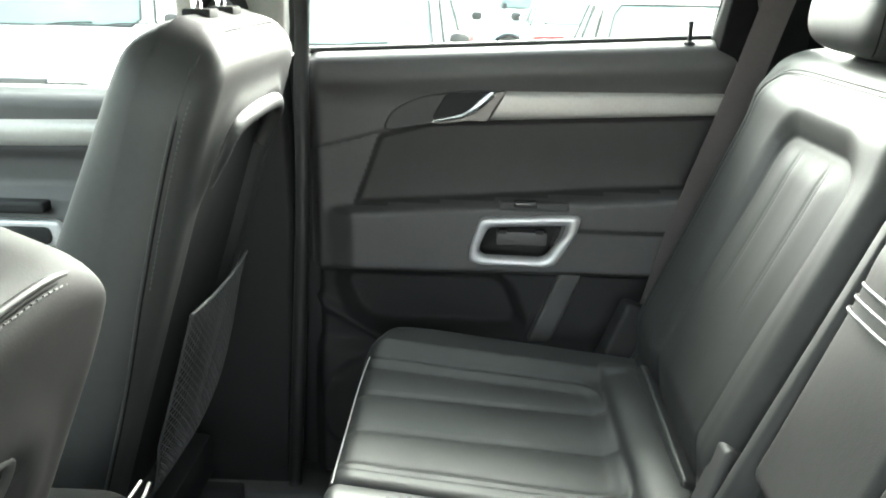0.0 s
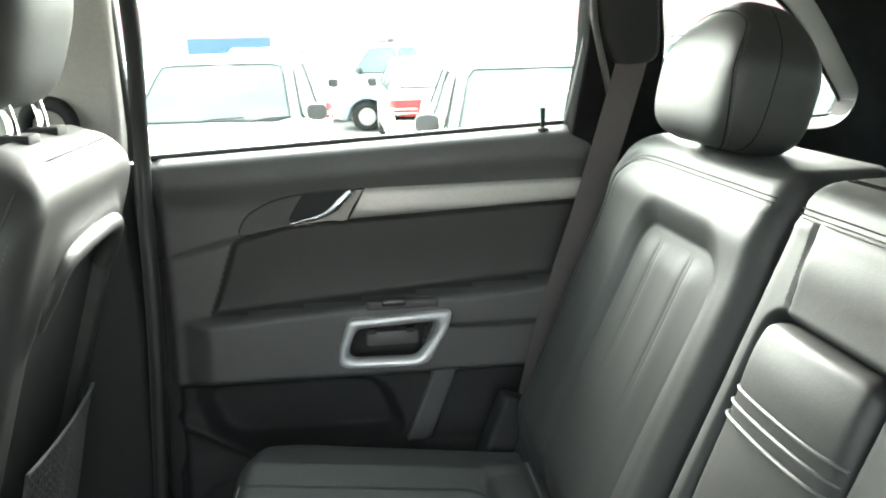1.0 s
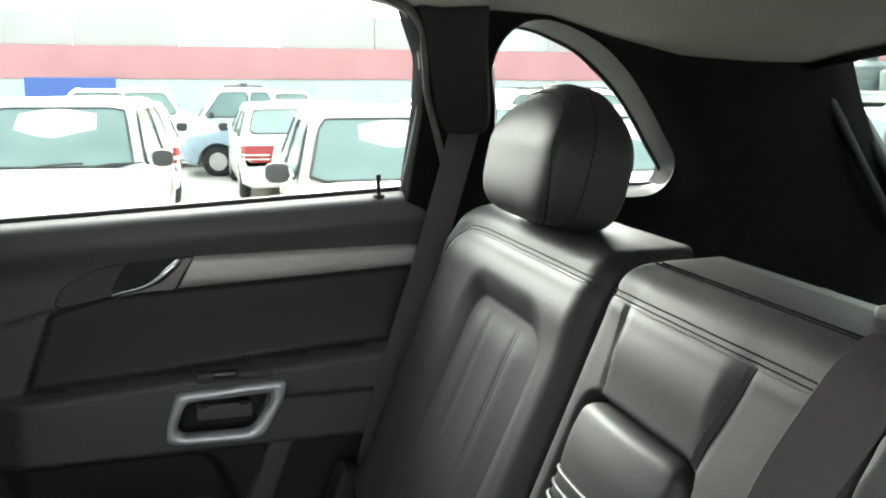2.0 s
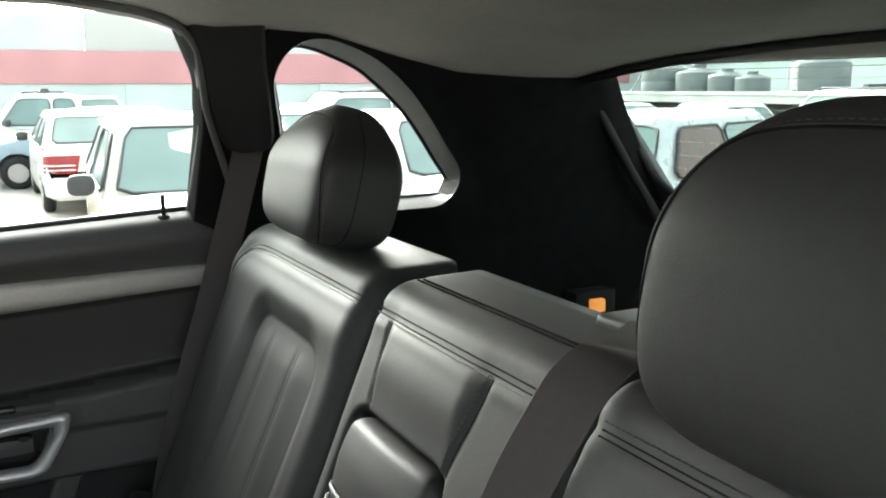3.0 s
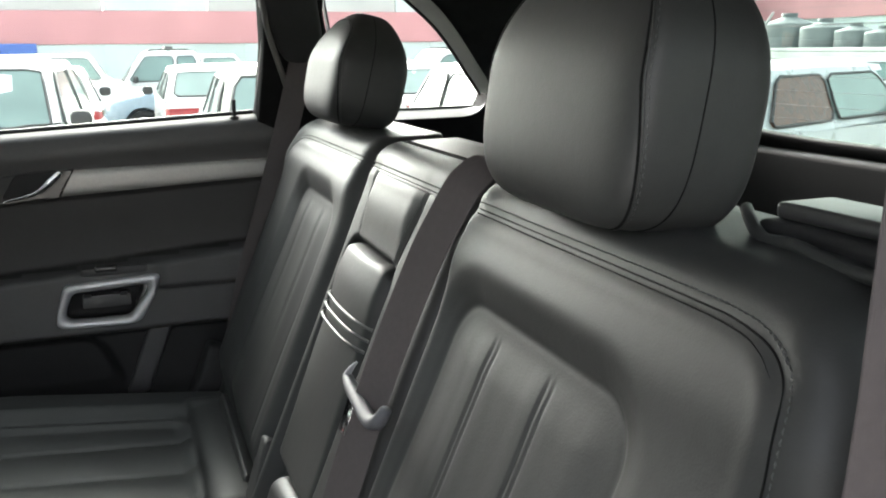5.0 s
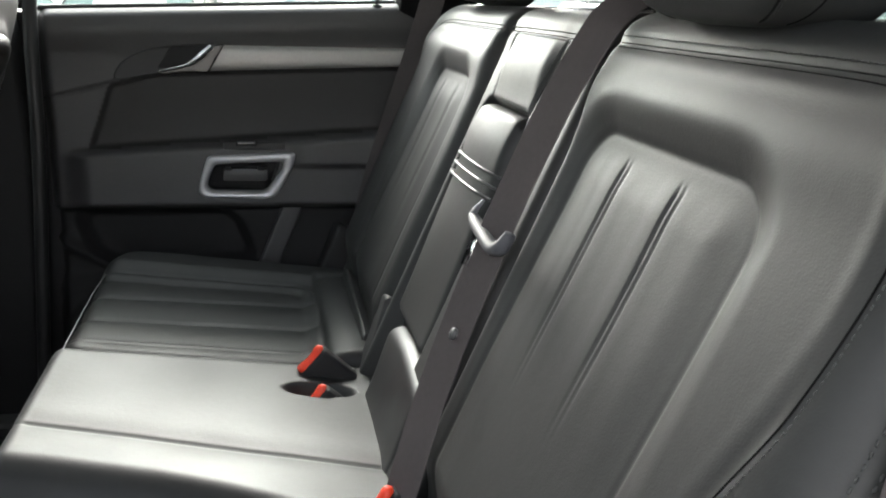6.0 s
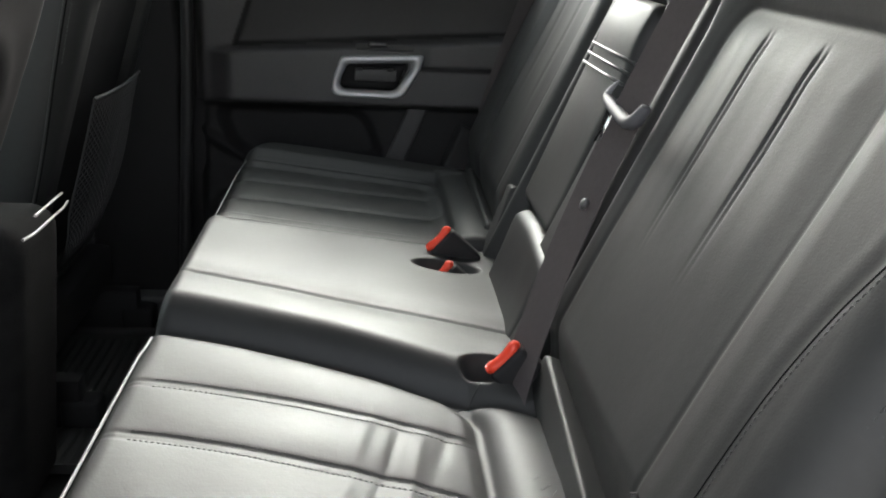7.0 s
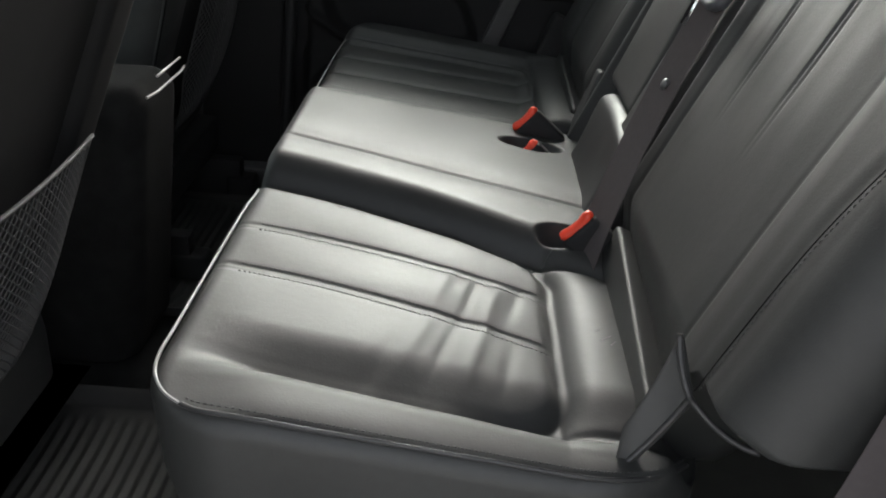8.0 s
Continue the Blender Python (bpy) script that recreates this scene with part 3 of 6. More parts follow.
    v, f = tube([(1.53, MID - 0.05, 1.30), (1.51, MID - 0.3, 1.33), (1.50, MID - 0.52, 1.345)], 0.009, 8)
    shaped("wiper_arm", v, f, PLASTIC_BLACK, root, "black rear wiper")


build_tailgate()


# ---- the far doors ----
def door_face(x, z):
    """The inner face of the rear door trim: smaller y is nearer the cabin."""
    y = 1.415 + 0 * x
    top = 1.245 + 0.05 * (x + 0.2)
    # rounded shelf under the window
    y = y + 0.045 * smooth01((z - (top - 0.012)) / 0.03) ** 1.5 - 0.012 * bell(z - (top - 0.035), 0.03)
    # soft insert, sunk behind a straight front edge and a seam that runs back under the latch
    front = -0.137 + 0.36 * (z - 0.988)
    crown = np.where(x < 0.0, 1.140 + 0.26 * x, 1.140 + 0.045 * x)
    rise = 0.988 + 0.075 * (x + 0.137)
    ins = smooth01((x - front) / 0.010) * smooth01((crown - z) / 0.010) * smooth01((z - rise + 0.004) / 0.012)
    hollow = 0.006 * smooth01((crown - z) / 0.10) * smooth01((0.50 - x) / 0.2)
    y = y + (0.010 + hollow) * ins
    y = y + 0.004 * bell(z - crown, 0.0022) * (x < 0.02)
    # armrest swelling out below the insert, its top rising to the rear
    arm = smooth01((z - 0.865) / 0.02) * smooth01((rise + 0.004 - z) / 0.016) * smooth01((x + 0.19) / 0.06)
    y = y - 0.030 * arm
    shelf = smooth01((z - 0.955) / 0.012) * smooth01((rise + 0.004 - z) / 0.016) * smooth01((x - 0.24) / 0.04)
    y = y - 0.012 * shelf
    # lower panel, set back to deepen the shade under the armrest
    y = y + 0.018 * smooth01((0.874 - z) / 0.014) * smooth01((z - 0.70) / 0.04)
    # pocket below the armrest, rising to its rear end
    sd = rrect(x + 0.42 * (z - 0.80), z, -0.165, 0.175, 0.735, 0.872, 0.05)
    y = y + 0.034 * smooth01(-sd / 0.03)
    # kick moulding sweeping down at the front
    y = y - 0.014 * bell(z - (0.80 - 0.55 * (x + 0.20)), 0.012) * smooth01((0.02 - x) / 0.08)
    y = y - 0.010 * smooth01((0.70 - z) / 0.05)
    # round loudspeaker cover low at the front
    d = np.hypot(x + 0.10, z - 0.60)
    y = y - 0.008 * smooth01((0.105 - d) / 0.012)
    # the pull cup goes into the armrest
    sd = rrect(x - 0.42 * (z - 0.94), z, 0.088, 0.218, 0.908, 0.972, 0.012)
    y = y + 0.045 * smooth01(-sd / 0.004)
    # turned edges
    y = y + 0.03 * smooth01((-0.185 - x) / 0.03) ** 2 + 0.03 * smooth01((x - 0.52) / 0.04) ** 2
    return y


def build_rear_door():
    root = thing("rear_door", (0.15, 1.44, 0.45), "closed rear car door with charcoal trim and grey accent strip", "car door")
    xs = np.arange(-0.215, 0.561, 0.004)
    zs = np.arange(0.46, 1.301, 0.004)
    x, t = np.meshgrid(xs, zs)
    # the top of the grid follows the rising belt line
    z = 0.46 + (t - 0.46) / 0.84 * (0.79 + 0.05 * (x + 0.2))
    y = door_face(x, z)
    n, m = x.shape
    v = np.stack([x, y, z], -1).reshape(-1, 3)
    back = v.copy()
    back[:, 1] = 1.50
    k = n * m
    f = grid_faces(n, m)
    loop = list(range(m)) + [i * m + m - 1 for i in range(1, n)] + [(n - 1) * m + j for j in range(m - 2, -1, -1)] + [i * m for i in range(n - 2, 0, -1)]
    rim = v[loop].copy()
    rim[:, 1] = 1.50
    f += [(loop[i], loop[(i + 1) % len(loop)], k + (i + 1) % len(loop), k + i) for i in range(len(loop))]
    f.append(tuple(k + i for i in range(len(loop)))[::-1])
    panel = shaped("trim_panel", np.vstack([v, rim]), f, PLASTIC, root, "charcoal trim panel with a black padded insert", angle=60)
    panel.data.materials.append(INSERT)
    # black for faces below the armrest: its shade put into the colour
    panel.data.materials.append(PLASTIC_BLACK)
    for p in panel.data.polygons:
        px, pz = p.center.x + 0.15, p.center.z + 0.45
        crown = 1.140 + (0.26 if px < 0 else 0.045) * px
        if px > -0.137 + 0.36 * (pz - 0.988) and 0.988 + 0.075 * (px + 0.137) < pz < crown:
            p.material_index = 1
        elif pz < 0.872:
            p.material_index = 2

    # accent strip, sweeping back from the latch
    xs = np.linspace(0.098, 0.545, 60)
    rows = []
    for s in np.linspace(0, 1, 12):
        zt = 1.196 + 0.004 * (xs - 0.1)
        zb = 1.143 + 0.045 * (xs - 0.1)
        zz = zb + (zt - zb) * s
        xx = xs + (0.03 * s) * np.clip(1 - (xs - 0.098) / 0.12, 0, 1)
        bulge = 0.007 * (1 - (2 * s - 1) ** 4) + 0.002
        rows.append(np.stack([xx, np.full_like(xs, 1.4085) - bulge + 0.012 * (s == 0 or s == 1), zz], 1))
    shaped("accent_strip", np.array(rows).reshape(-1, 3), grid_faces(12, 60), STRIP, root, "satin grey accent strip")

    # latch: a flush moulding, a flat black plate for the finger recess's shade and a bright lever that widens into the
    # strip's slanted end
    bowl = rounded([(-0.086, 1.122), (-0.068, 1.158), (-0.02, 1.183), (0.05, 1.194), (0.130, 1.195), (0.100, 1.144), (0.02, 1.140)], 0.02, 5)
    slab("latch_bowl", bowl, lambda q: 1.4075, 0.012, PLASTIC_SOFT, root, "charcoal latch moulding", 0.003)
    hole = rounded([(0.000, 1.146), (0.026, 1.189), (0.104, 1.193), (0.080, 1.163), (0.052, 1.152)], 0.008, 5)
    slab("latch_recess", hole, lambda q: 1.4050, 0.004, PLASTIC_BLACK, root, "flat black plate for the finger recess's shade", 0.002)
    edge = rounded([(0.003, 1.137), (0.004, 1.145), (0.050, 1.155), (0.074, 1.166), (0.096, 1.190), (0.127, 1.196), (0.113, 1.173), (0.097, 1.142), (0.060, 1.142)], 0.006, 5)
    slab("latch_plate", edge, lambda q: 1.4025, 0.010, SHINY, root, "glossy dark latch plate", 0.003)
    lever = curve([(0.004, 1.398, 1.142), (0.03, 1.394, 1.148), (0.053, 1.391, 1.154), (0.072, 1.390, 1.164), (0.088, 1.391, 1.178), (0.104, 1.394, 1.191)], 8)
    v, f = tube(lever, np.interp(np.linspace(0, 1, len(lever)), [0, 0.4, 0.75, 1], [0.0030, 0.0050, 0.0095, 0.0080]), 10, flat=0.7)
    shaped("latch_lever", v, f, CHROME, root, "chrome latch lever")

    # pull cup: silver surround, dark cup, switch block
    ring_out = rounded([(0.089, 0.982), (0.262, 0.990), (0.255, 0.960), (0.222, 0.902), (0.20, 0.896), (0.085, 0.899), (0.070, 0.905), (0.072, 0.930)], 0.009, 8)
    ring_in = rounded([(0.103, 0.966), (0.236, 0.972), (0.234, 0.955), (0.205, 0.917), (0.195, 0.912), (0.098, 0.914), (0.088, 0.920), (0.09, 0.935)], 0.011, 8)
    n = 96
    a, b = resample(ring_out, n), resample(ring_in, n)
    b = np.roll(b, -int(np.argmin(np.linalg.norm(b - a[0], axis=1))), 0)
    loops = []
    for p, y in ((a, 1.396), (a * 0.98 + b * 0.02, 1.373), (a * 0.84 + b * 0.16, 1.3675), (a * 0.35 + b * 0.65, 1.3695), (b * 0.96 + a * 0.04, 1.374), (b, 1.384), (b, 1.398)):
        loops.append(np.stack([p[:, 0], np.full(n, y), p[:, 1]], 1))
    v = np.vstack(loops)
    f = [(r * n + i, r * n + (i + 1) % n, (r + 1) * n + (i + 1) % n, (r + 1) * n + i) for r in range(6) for i in range(n)]
    bez = shaped("pull_surround", v, f, SILVER, root, "satin silver surround")
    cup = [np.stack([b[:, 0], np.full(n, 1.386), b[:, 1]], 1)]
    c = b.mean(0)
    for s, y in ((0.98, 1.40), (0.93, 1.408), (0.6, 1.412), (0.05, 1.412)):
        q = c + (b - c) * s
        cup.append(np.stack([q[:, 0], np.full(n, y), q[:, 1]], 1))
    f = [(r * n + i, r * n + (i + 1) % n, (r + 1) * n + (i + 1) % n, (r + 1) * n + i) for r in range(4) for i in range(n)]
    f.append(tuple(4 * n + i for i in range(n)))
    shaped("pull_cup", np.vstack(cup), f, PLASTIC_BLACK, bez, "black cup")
    bm = bmesh.new()
    add_box(bm, (0.118, 1.388, 0.930), (0.205, 1.412, 0.955), 0.004, 2)
    part("pull_grip", bm, PLASTIC, bez, "dark grip bar")
    for xx in (0.128, 0.192):
        bm = bmesh.new()
        add_box(bm, (xx - 0.007, 1.386, 0.951), (xx + 0.007, 1.40, 0.960), 0.002, 2)
        part("clip", bm, PLASTIC_BLACK, bez)
    bm = bmesh.new()
    add_box(bm, (0.12, 1.380, 0.994), (0.24, 1.40, 1.009), 0.005, 3)
    part("window_switch", bm, PLASTIC_SOFT, root, "dark window switch block on the armrest")
    bm = bmesh.new()
    add_box(bm, (0.145, 1.372, 1.002), (0.185, 1.388, 1.013), 0.004, 3)
    part("switch_key", bm, SHINY, root, "glossy black switch key")

    # lock pin with its collar
    v, f = tube([(0.426, 1.426, 1.265), (0.426, 1.426, 1.285), (0.426, 1.426, 1.303), (0.426, 1.426, 1.312), (0.426, 1.426, 1.3135)], [0.0042, 0.0038, 0.0038, 0.0046, 0.003], 12)
    shaped("lock_pin", v, f, PLASTIC_BLACK, root, "black lock pin")
    v, f = tube([(0.426, 1.426, 1.268), (0.426, 1.426, 1.278), (0.426, 1.426, 1.281)], [0.011, 0.010, 0.006], 14)
    shaped("pin_collar", v, f, PLASTIC_BLACK, root, "black collar of the lock pin")

    # upright grip moulding behind the pocket
    v, f = pad(0.205, 0.25, 0.735, 0.875, 0.03, 0.008, lambda u, q, w: (u + 0.40 * (q - 0.80), 1.421 - w, q + 0 * u), step=0.006, corner=(0.01,) * 4)
    shaped("pocket_end", v, f, PLASTIC, root, "slanted pocket end moulding")

    # waist seal and pane
    xs = np.linspace(-0.22, 0.475, 30)
    zt = 1.252 + 0.05 * (xs + 0.2)
    v, f = tube(np.stack([xs, np.full(30, 1.447), zt], 1), 0.006, 8)
    shaped("waist_seal", v, f, SEAL, root, "black window waist seal")
    pane_out = [(-0.22, 1.22), (0.475, 1.25), (0.488, 1.44), (0.45, 1.555), (0.30, 1.603), (-0.20, 1.615)]
    ob = leaf("pane", pane_out, lambda z: np.interp(z, [1.2, 1.3, 1.65], [1.458, 1.445, 1.26]), 0.004, PANE, root, "clear side window glass", 0.001)
    ob.visible_shadow = False
    rail = curve([(-0.240, 1.25), (-0.232, 1.45), (-0.205, 1.595), (-0.06, 1.614), (0.15, 1.615), (0.30, 1.605), (0.408, 1.588), (0.458, 1.558), (0.481, 1.50), (0.489, 1.433), (0.485, 1.373), (0.480, 1.314), (0.473, 1.26)], 10)
    pts = np.stack([rail[:, 0], np.interp(rail[:, 1], [1.2, 1.3, 1.65], [1.45, 1.437, 1.252]), rail[:, 1]], 1)
    v, f = tube(pts, 0.012, 8)
    shaped("window_frame", v, f, SEAL, root, "black window frame")
    bm = bmesh.new()
    add_box(bm, (-0.22, 1.50, 0.35), (0.56, 1.56, 1.22), 0.02, 3)
    part("outer_skin", bm, PAINT_OWN, root, "dark painted outer skin")


build_rear_door()


def build_front_door(sign):
    root = thing("front_door", (-0.85, MID, 0.45), "closed front car door with grey accent strip and pull cup", "car door", "front doors")
    xs = np.linspace(-1.42, -0.43, 90)
    zs = np.linspace(0.46, 1.175, 90)
    x, z = np.meshgrid(xs, zs)
    y = 1.44 + 0.04 * smooth01((z - 1.155) / 0.02) - 0.03 * smooth01((z - 0.87) / 0.03) * smooth01((0.985 - z) / 0.03) + 0.014 * smooth01((z - 0.985) / 0.02) * smooth01((1.07 - z) / 0.02)
    n, m = x.shape
    v = np.stack([x, y, z], -1).reshape(-1, 3)
    loop = list(range(m)) + [i * m + m - 1 for i in range(1, n)] + [(n - 1) * m + j for j in range(m - 2, -1, -1)] + [i * m for i in range(n - 2, 0, -1)]
    rim = v[loop].copy()
    rim[:, 1] = 1.52
    f = grid_faces(n, m) + [(loop[i], loop[(i + 1) % len(loop)], n * m + (i + 1) % len(loop), n * m + i) for i in range(len(loop))]
    f.append(tuple(n * m + i for i in range(len(loop)))[::-1])
    shaped("trim_panel", np.vstack([v, rim]), f, PLASTIC, root, "charcoal grained trim panel", angle=60)
    xs = np.linspace(-1.40, -0.44, 40)
    rows = []
    for s in np.linspace(0, 1, 10):
        bulge = 0.010 * math.sqrt(max(0.0, 1 - (2 * s - 1) ** 2))
        rows.append(np.stack([xs, np.full(40, 1.438) - bulge, 1.078 + 0.047 * s + 0.02 * (xs + 0.65)], 1))
    shaped("accent_strip", np.array(rows).reshape(-1, 3), grid_faces(10, 40), STRIP, root, "satin grey accent strip")
    v, f = pad(-0.83, -0.655, 0.90, 0.950, 0.03, 0.008, lambda u, q, w: (u + 0 * q, 1.398 - w, q + 0 * u), step=0.006, corner=(0.02,) * 4)
    bez = shaped("pull_surround", v, f, SILVER, root, "satin silver surround")
    # no hollow here: a raised black pad paints in the cup's shade
    v, f = pad(-0.81, -0.675, 0.905, 0.938, 0.01, 0.005, lambda u, q, w: (u + 0 * q, 1.393 - w, q + 0 * u), step=0.006, corner=(0.014,) * 4)
    shaped("pull_cup", v, f, PLASTIC_BLACK, bez, "black cup")
    bm = bmesh.new()
    add_box(bm, (-0.80, 1.385, 0.965), (-0.68, 1.42, 0.985), 0.006, 3)
    part("window_switch", bm, PLASTIC_BLACK, root, "black window switch block")
    g = np.array([(-1.5, 1.47, 1.14), (-0.40, 1.47, 1.15), (-0.40, 1.28, 1.64), (-1.0, 1.28, 1.64)])
    ob = shaped("pane", np.vstack([g, g + np.array([0, 0.004, 0])]), [(0, 1, 2, 3), (7, 6, 5, 4), (0, 1, 5, 4), (1, 2, 6, 5), (2, 3, 7, 6), (3, 0, 4, 7)], PANE, root, "clear side window glass", smooth=False)
    ob.visible_shadow = False
    bm = bmesh.new()
    add_box(bm, (-1.42, 1.52, 0.35), (-0.43, 1.57, 1.14), 0.02, 3)
    part("outer_skin", bm, PAINT_OWN, root, "dark painted outer skin")
    if sign < 0:
        # the near door is the far one turned over the centre line
        for ob in root.children_recursive:
            ob.data.transform(Matrix.Diagonal((1, -1, 1, 1)))
            ob.data.flip_normals()


build_front_door(1)
# unseen near door, added closed to keep low light off the driver seat
build_front_door(-1)


# ---- rear bench ----
def back_relief(u, v, u0, u1, ribs, low=-0.47, flush=9.0):
    """Bolsters round a sunk, ribbed panel between u0 and u1 below the top seam."""
    sd = rrect(u, v, u0, u1, low - 0.2, -0.078, 0.045)
    fade = 0.45 + 0.55 * smooth01((v + 0.36) / 0.25)
    # beside the centre place the panel runs out flush with its edge
    fade = fade * (1 - 0.8 * smooth01((u - flush) / 0.03) * smooth01((-0.11 - v) / 0.06))
    # the bolster rolls down to a crease, and the panel rises from it like a pillow
    w = -0.0125 * fade * smooth01((0.036 - sd) / 0.044)
    w = w + 0.0038 * fade * smooth01((-0.002 - sd) / 0.050) - 0.0016 * bell(sd, 0.004)
    w = w + 0.006 * bell(v + 0.045, 0.03)
    for r in ribs:
        d = u - r
        g = smooth01((v + 0.33) / 0.12) * smooth01((-0.090 - v) / 0.02)
        w = w - 0.0020 * g * (bell(d - 0.0042, 0.0020) + 0.8 * bell(d + 0.0042, 0.0020)) + 0.0006 * g * (bell(d - 0.018, 0.012) + bell(d + 0.018, 0.012))
    # the foot of the backrest draws back behind the cushion's roll
    w = w - 0.028 * smooth01((-0.435 - v) / 0.07) * smooth01((u - 0.05) / 0.09)
    # slack hollows in the leather
    w = w + 0.0006 * np.sin(31 * u + 9 * v) * np.sin(17 * v + 5) * smooth01(-sd / 0.05)
    return w


def seam_path(points, place, lift=0.0, n=14):
    p = curve(points, n)
    return np.stack(place(p[:, 0], p[:, 1], np.full(len(p), lift)), 1)


FRONT_OF_BACK = (-CB, 0, SB)
REAR_NARROW = thing("rear_seat", (0.15, 1.05, 0.50), "narrow black leather rear seat with ribbed sunk panels", "car seat", "rear seats")
REAR_WIDE = thing("rear_seat", (0.15, 0.38, 0.50), "wide black leather rear seat with creased cushion and armrest", "car seat", "rear seats")


def seam_relief(sd):
    """A felled seam: a low welt between two drawn-in folds, at sd = 0."""
    return -0.0026 * bell(sd, 0.0065) + 0.0008 * (bell(sd - 0.015, 0.006) + bell(sd + 0.015, 0.006))


def felled_seam(root, points, disp, place=None, offsets=(-0.0028, 0.0028), stitched=-1, radius=0.0008, lift=0.0, closing=1.0):
    """Two black tubes that draw the shade in the folds beside a welt along a backrest seam, and a row of stitches
    outside one of them.
    """
    place = place or on_back
    p = curve(points, 14)[:, :2]
    d = np.gradient(p, axis=0)
    d = d / np.linalg.norm(d, axis=1)[:, None]
    side = np.stack([-d[:, 1], d[:, 0]], 1)
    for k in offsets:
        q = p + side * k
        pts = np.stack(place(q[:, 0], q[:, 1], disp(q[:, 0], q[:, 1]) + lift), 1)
        # the shade line thins towards its end
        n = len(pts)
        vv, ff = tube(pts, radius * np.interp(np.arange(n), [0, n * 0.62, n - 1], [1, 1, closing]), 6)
        shaped("seam_fold", vv, ff, SEAM_SHADE, root, "black line for the shade in the seam")
    for k in (stitched * 0.0062,):
        q = p + side * k
        pts = np.stack(place(q[:, 0], q[:, 1], disp(q[:, 0], q[:, 1]) + lift + 0.0004), 1)
        vv, ff = stitches(pts, FRONT_OF_BACK, width=0.0006)
        shaped("stitching", vv, ff, THREAD, root, "grey seam stitching")


def build_backrest_far():
    root = REAR_NARROW
    u0, u1 = 0.806, 1.318
    disp = lambda u, v: back_relief(u, v, 0.888, 1.122, (0.955, 1.05)) + seam_relief(rrect(u, v, 0.5, 1.272, -1.0, 0.0, 0.075))
    v, f = pad(u0, u1, -0.60, 0.044, 0.11, (0.03, 0.05, 0.03, 0.044), on_back, disp, 0.003, (0.02, 0.04, 0.025, 0.11))
    shaped("padding", v, f, LEATHER, root, "black leather cover")
    felled_seam(root, [(0.822, 0, 0), (1.0, 0, 0), (1.18, -0.002, 0), (1.235, -0.018, 0), (1.266, -0.05, 0), (1.272, -0.12, 0), (1.272, -0.3, 0), (1.270, -0.5, 0)], disp)


def build_backrest_wide():
    root = REAR_WIDE
    disp = lambda u, v: back_relief(u, v, 0.096, 0.386, (0.202, 0.299)) + seam_relief(rrect(u, v, -0.022 + 0.044 * smooth01((-0.10 - v) / 0.22), 0.8, -1.0, 0.0, 0.055)) * (0.4 + 0.6 * smooth01((v + 0.16) / 0.1))
    # the cover ends higher at its outer corner
    place = lambda u, q, w: on_back(u, np.where(q < -0.40, -0.40 + (q + 0.40) * (0.25 + 0.75 * smooth01((u - 0.03) / 0.07)), q), w)
    v, f = pad(-0.066, 0.4205, -0.575, 0.044, 0.11, (0.055, 0.014, 0.03, 0.044), place, disp, 0.0023, (0.07, 0.02, 0.11, 0.012))
    shaped("padding", v, f, LEATHER, root, "black leather cover with ribbed panel")

    def mid_seam(side, v):
        """The seams of the centre place run from the top towards the armrest's corners."""
        return 0.733 + 0.15 * (v + 0.01) if side > 0 else 0.540 - 0.22 * (np.maximum(v, -0.095) + 0.007)

    def mid_relief(u, v):
        sd = rrect(u, v, 0.549, 0.751, -0.8, -0.090, 0.03)
        w = -0.024 * smooth01(-sd / 0.012)
        top = smooth01((-0.002 - v) / 0.01)
        w = w - 0.0028 * bell(u - mid_seam(-1, v), 0.0045) * top * smooth01((v + 0.42) / 0.1)
        w = w - 0.0028 * bell(u - mid_seam(1, v), 0.0045) * top * smooth01((v + 0.13) / 0.03)
        w = w + 0.007 * bell(v + 0.04, 0.035) * smooth01((u - 0.545) / 0.025) * smooth01((0.735 - u) / 0.025)
        return w + 0.0004 * np.sin(40 * u + 4) * np.sin(23 * v) + seam_relief(v)
    v, f = pad(0.4225, 0.788, -0.60, 0.044, 0.11, (0.018, 0.03, 0.03, 0.044), on_back, mid_relief, 0.003, (0.02, 0.02, 0.012, 0.025))
    shaped("centre_padding", v, f, LEATHER, root, "black leather centre cover")
    # armrest pad in the middle
    bulge = lambda u, v: 0.012 * np.clip(1 - ((u - 0.650) / 0.11) ** 2, 0, 1) * smooth01((v + 0.40) / 0.2) + 0.006 * bell(v + 0.14, 0.04)
    v, f = pad(0.558, 0.742, -0.405, -0.097, 0.035, 0.014, lambda u, q, w: on_back(u, q, w - 0.004), bulge, 0.0045, (0.02, 0.02, 0.03, 0.03))
    arm = shaped("armrest", v, f, LEATHER, root, "padded fold-down armrest")
    for k in range(3):
        q = -0.172 - 0.0135 * k
        uu = np.linspace(0.562, 0.738, 24)
        ww = 0.012 * np.clip(1 - ((uu - 0.650) / 0.11) ** 2, 0, 1) + 0.0044
        ww = ww - 0.012 * np.abs((uu - 0.650) / 0.088) ** 8
        pts = np.stack(on_back(uu, np.full(24, q), ww), 1)
        vv, ff = tube(pts, 0.0020, 8)
        shaped("pleat", vv, ff, PLEAT, arm, "raised grey pleat")
    # lower flap with a glossy top edge
    v, f = pad(0.470, 0.700, -0.60, -0.402, 0.03, 0.020, lambda u, q, w: on_back(u, q - 0.10 * np.abs(u - 0.61) ** 1.2, w + 0.001), lambda u, q: 0.005 * smooth01((q + 0.50) / 0.09), 0.006, (0.01, 0.01, 0.03, 0.02))
    shaped("lower_flap", v, f, GLOSS_DARK, root, "glossy black lower flap")
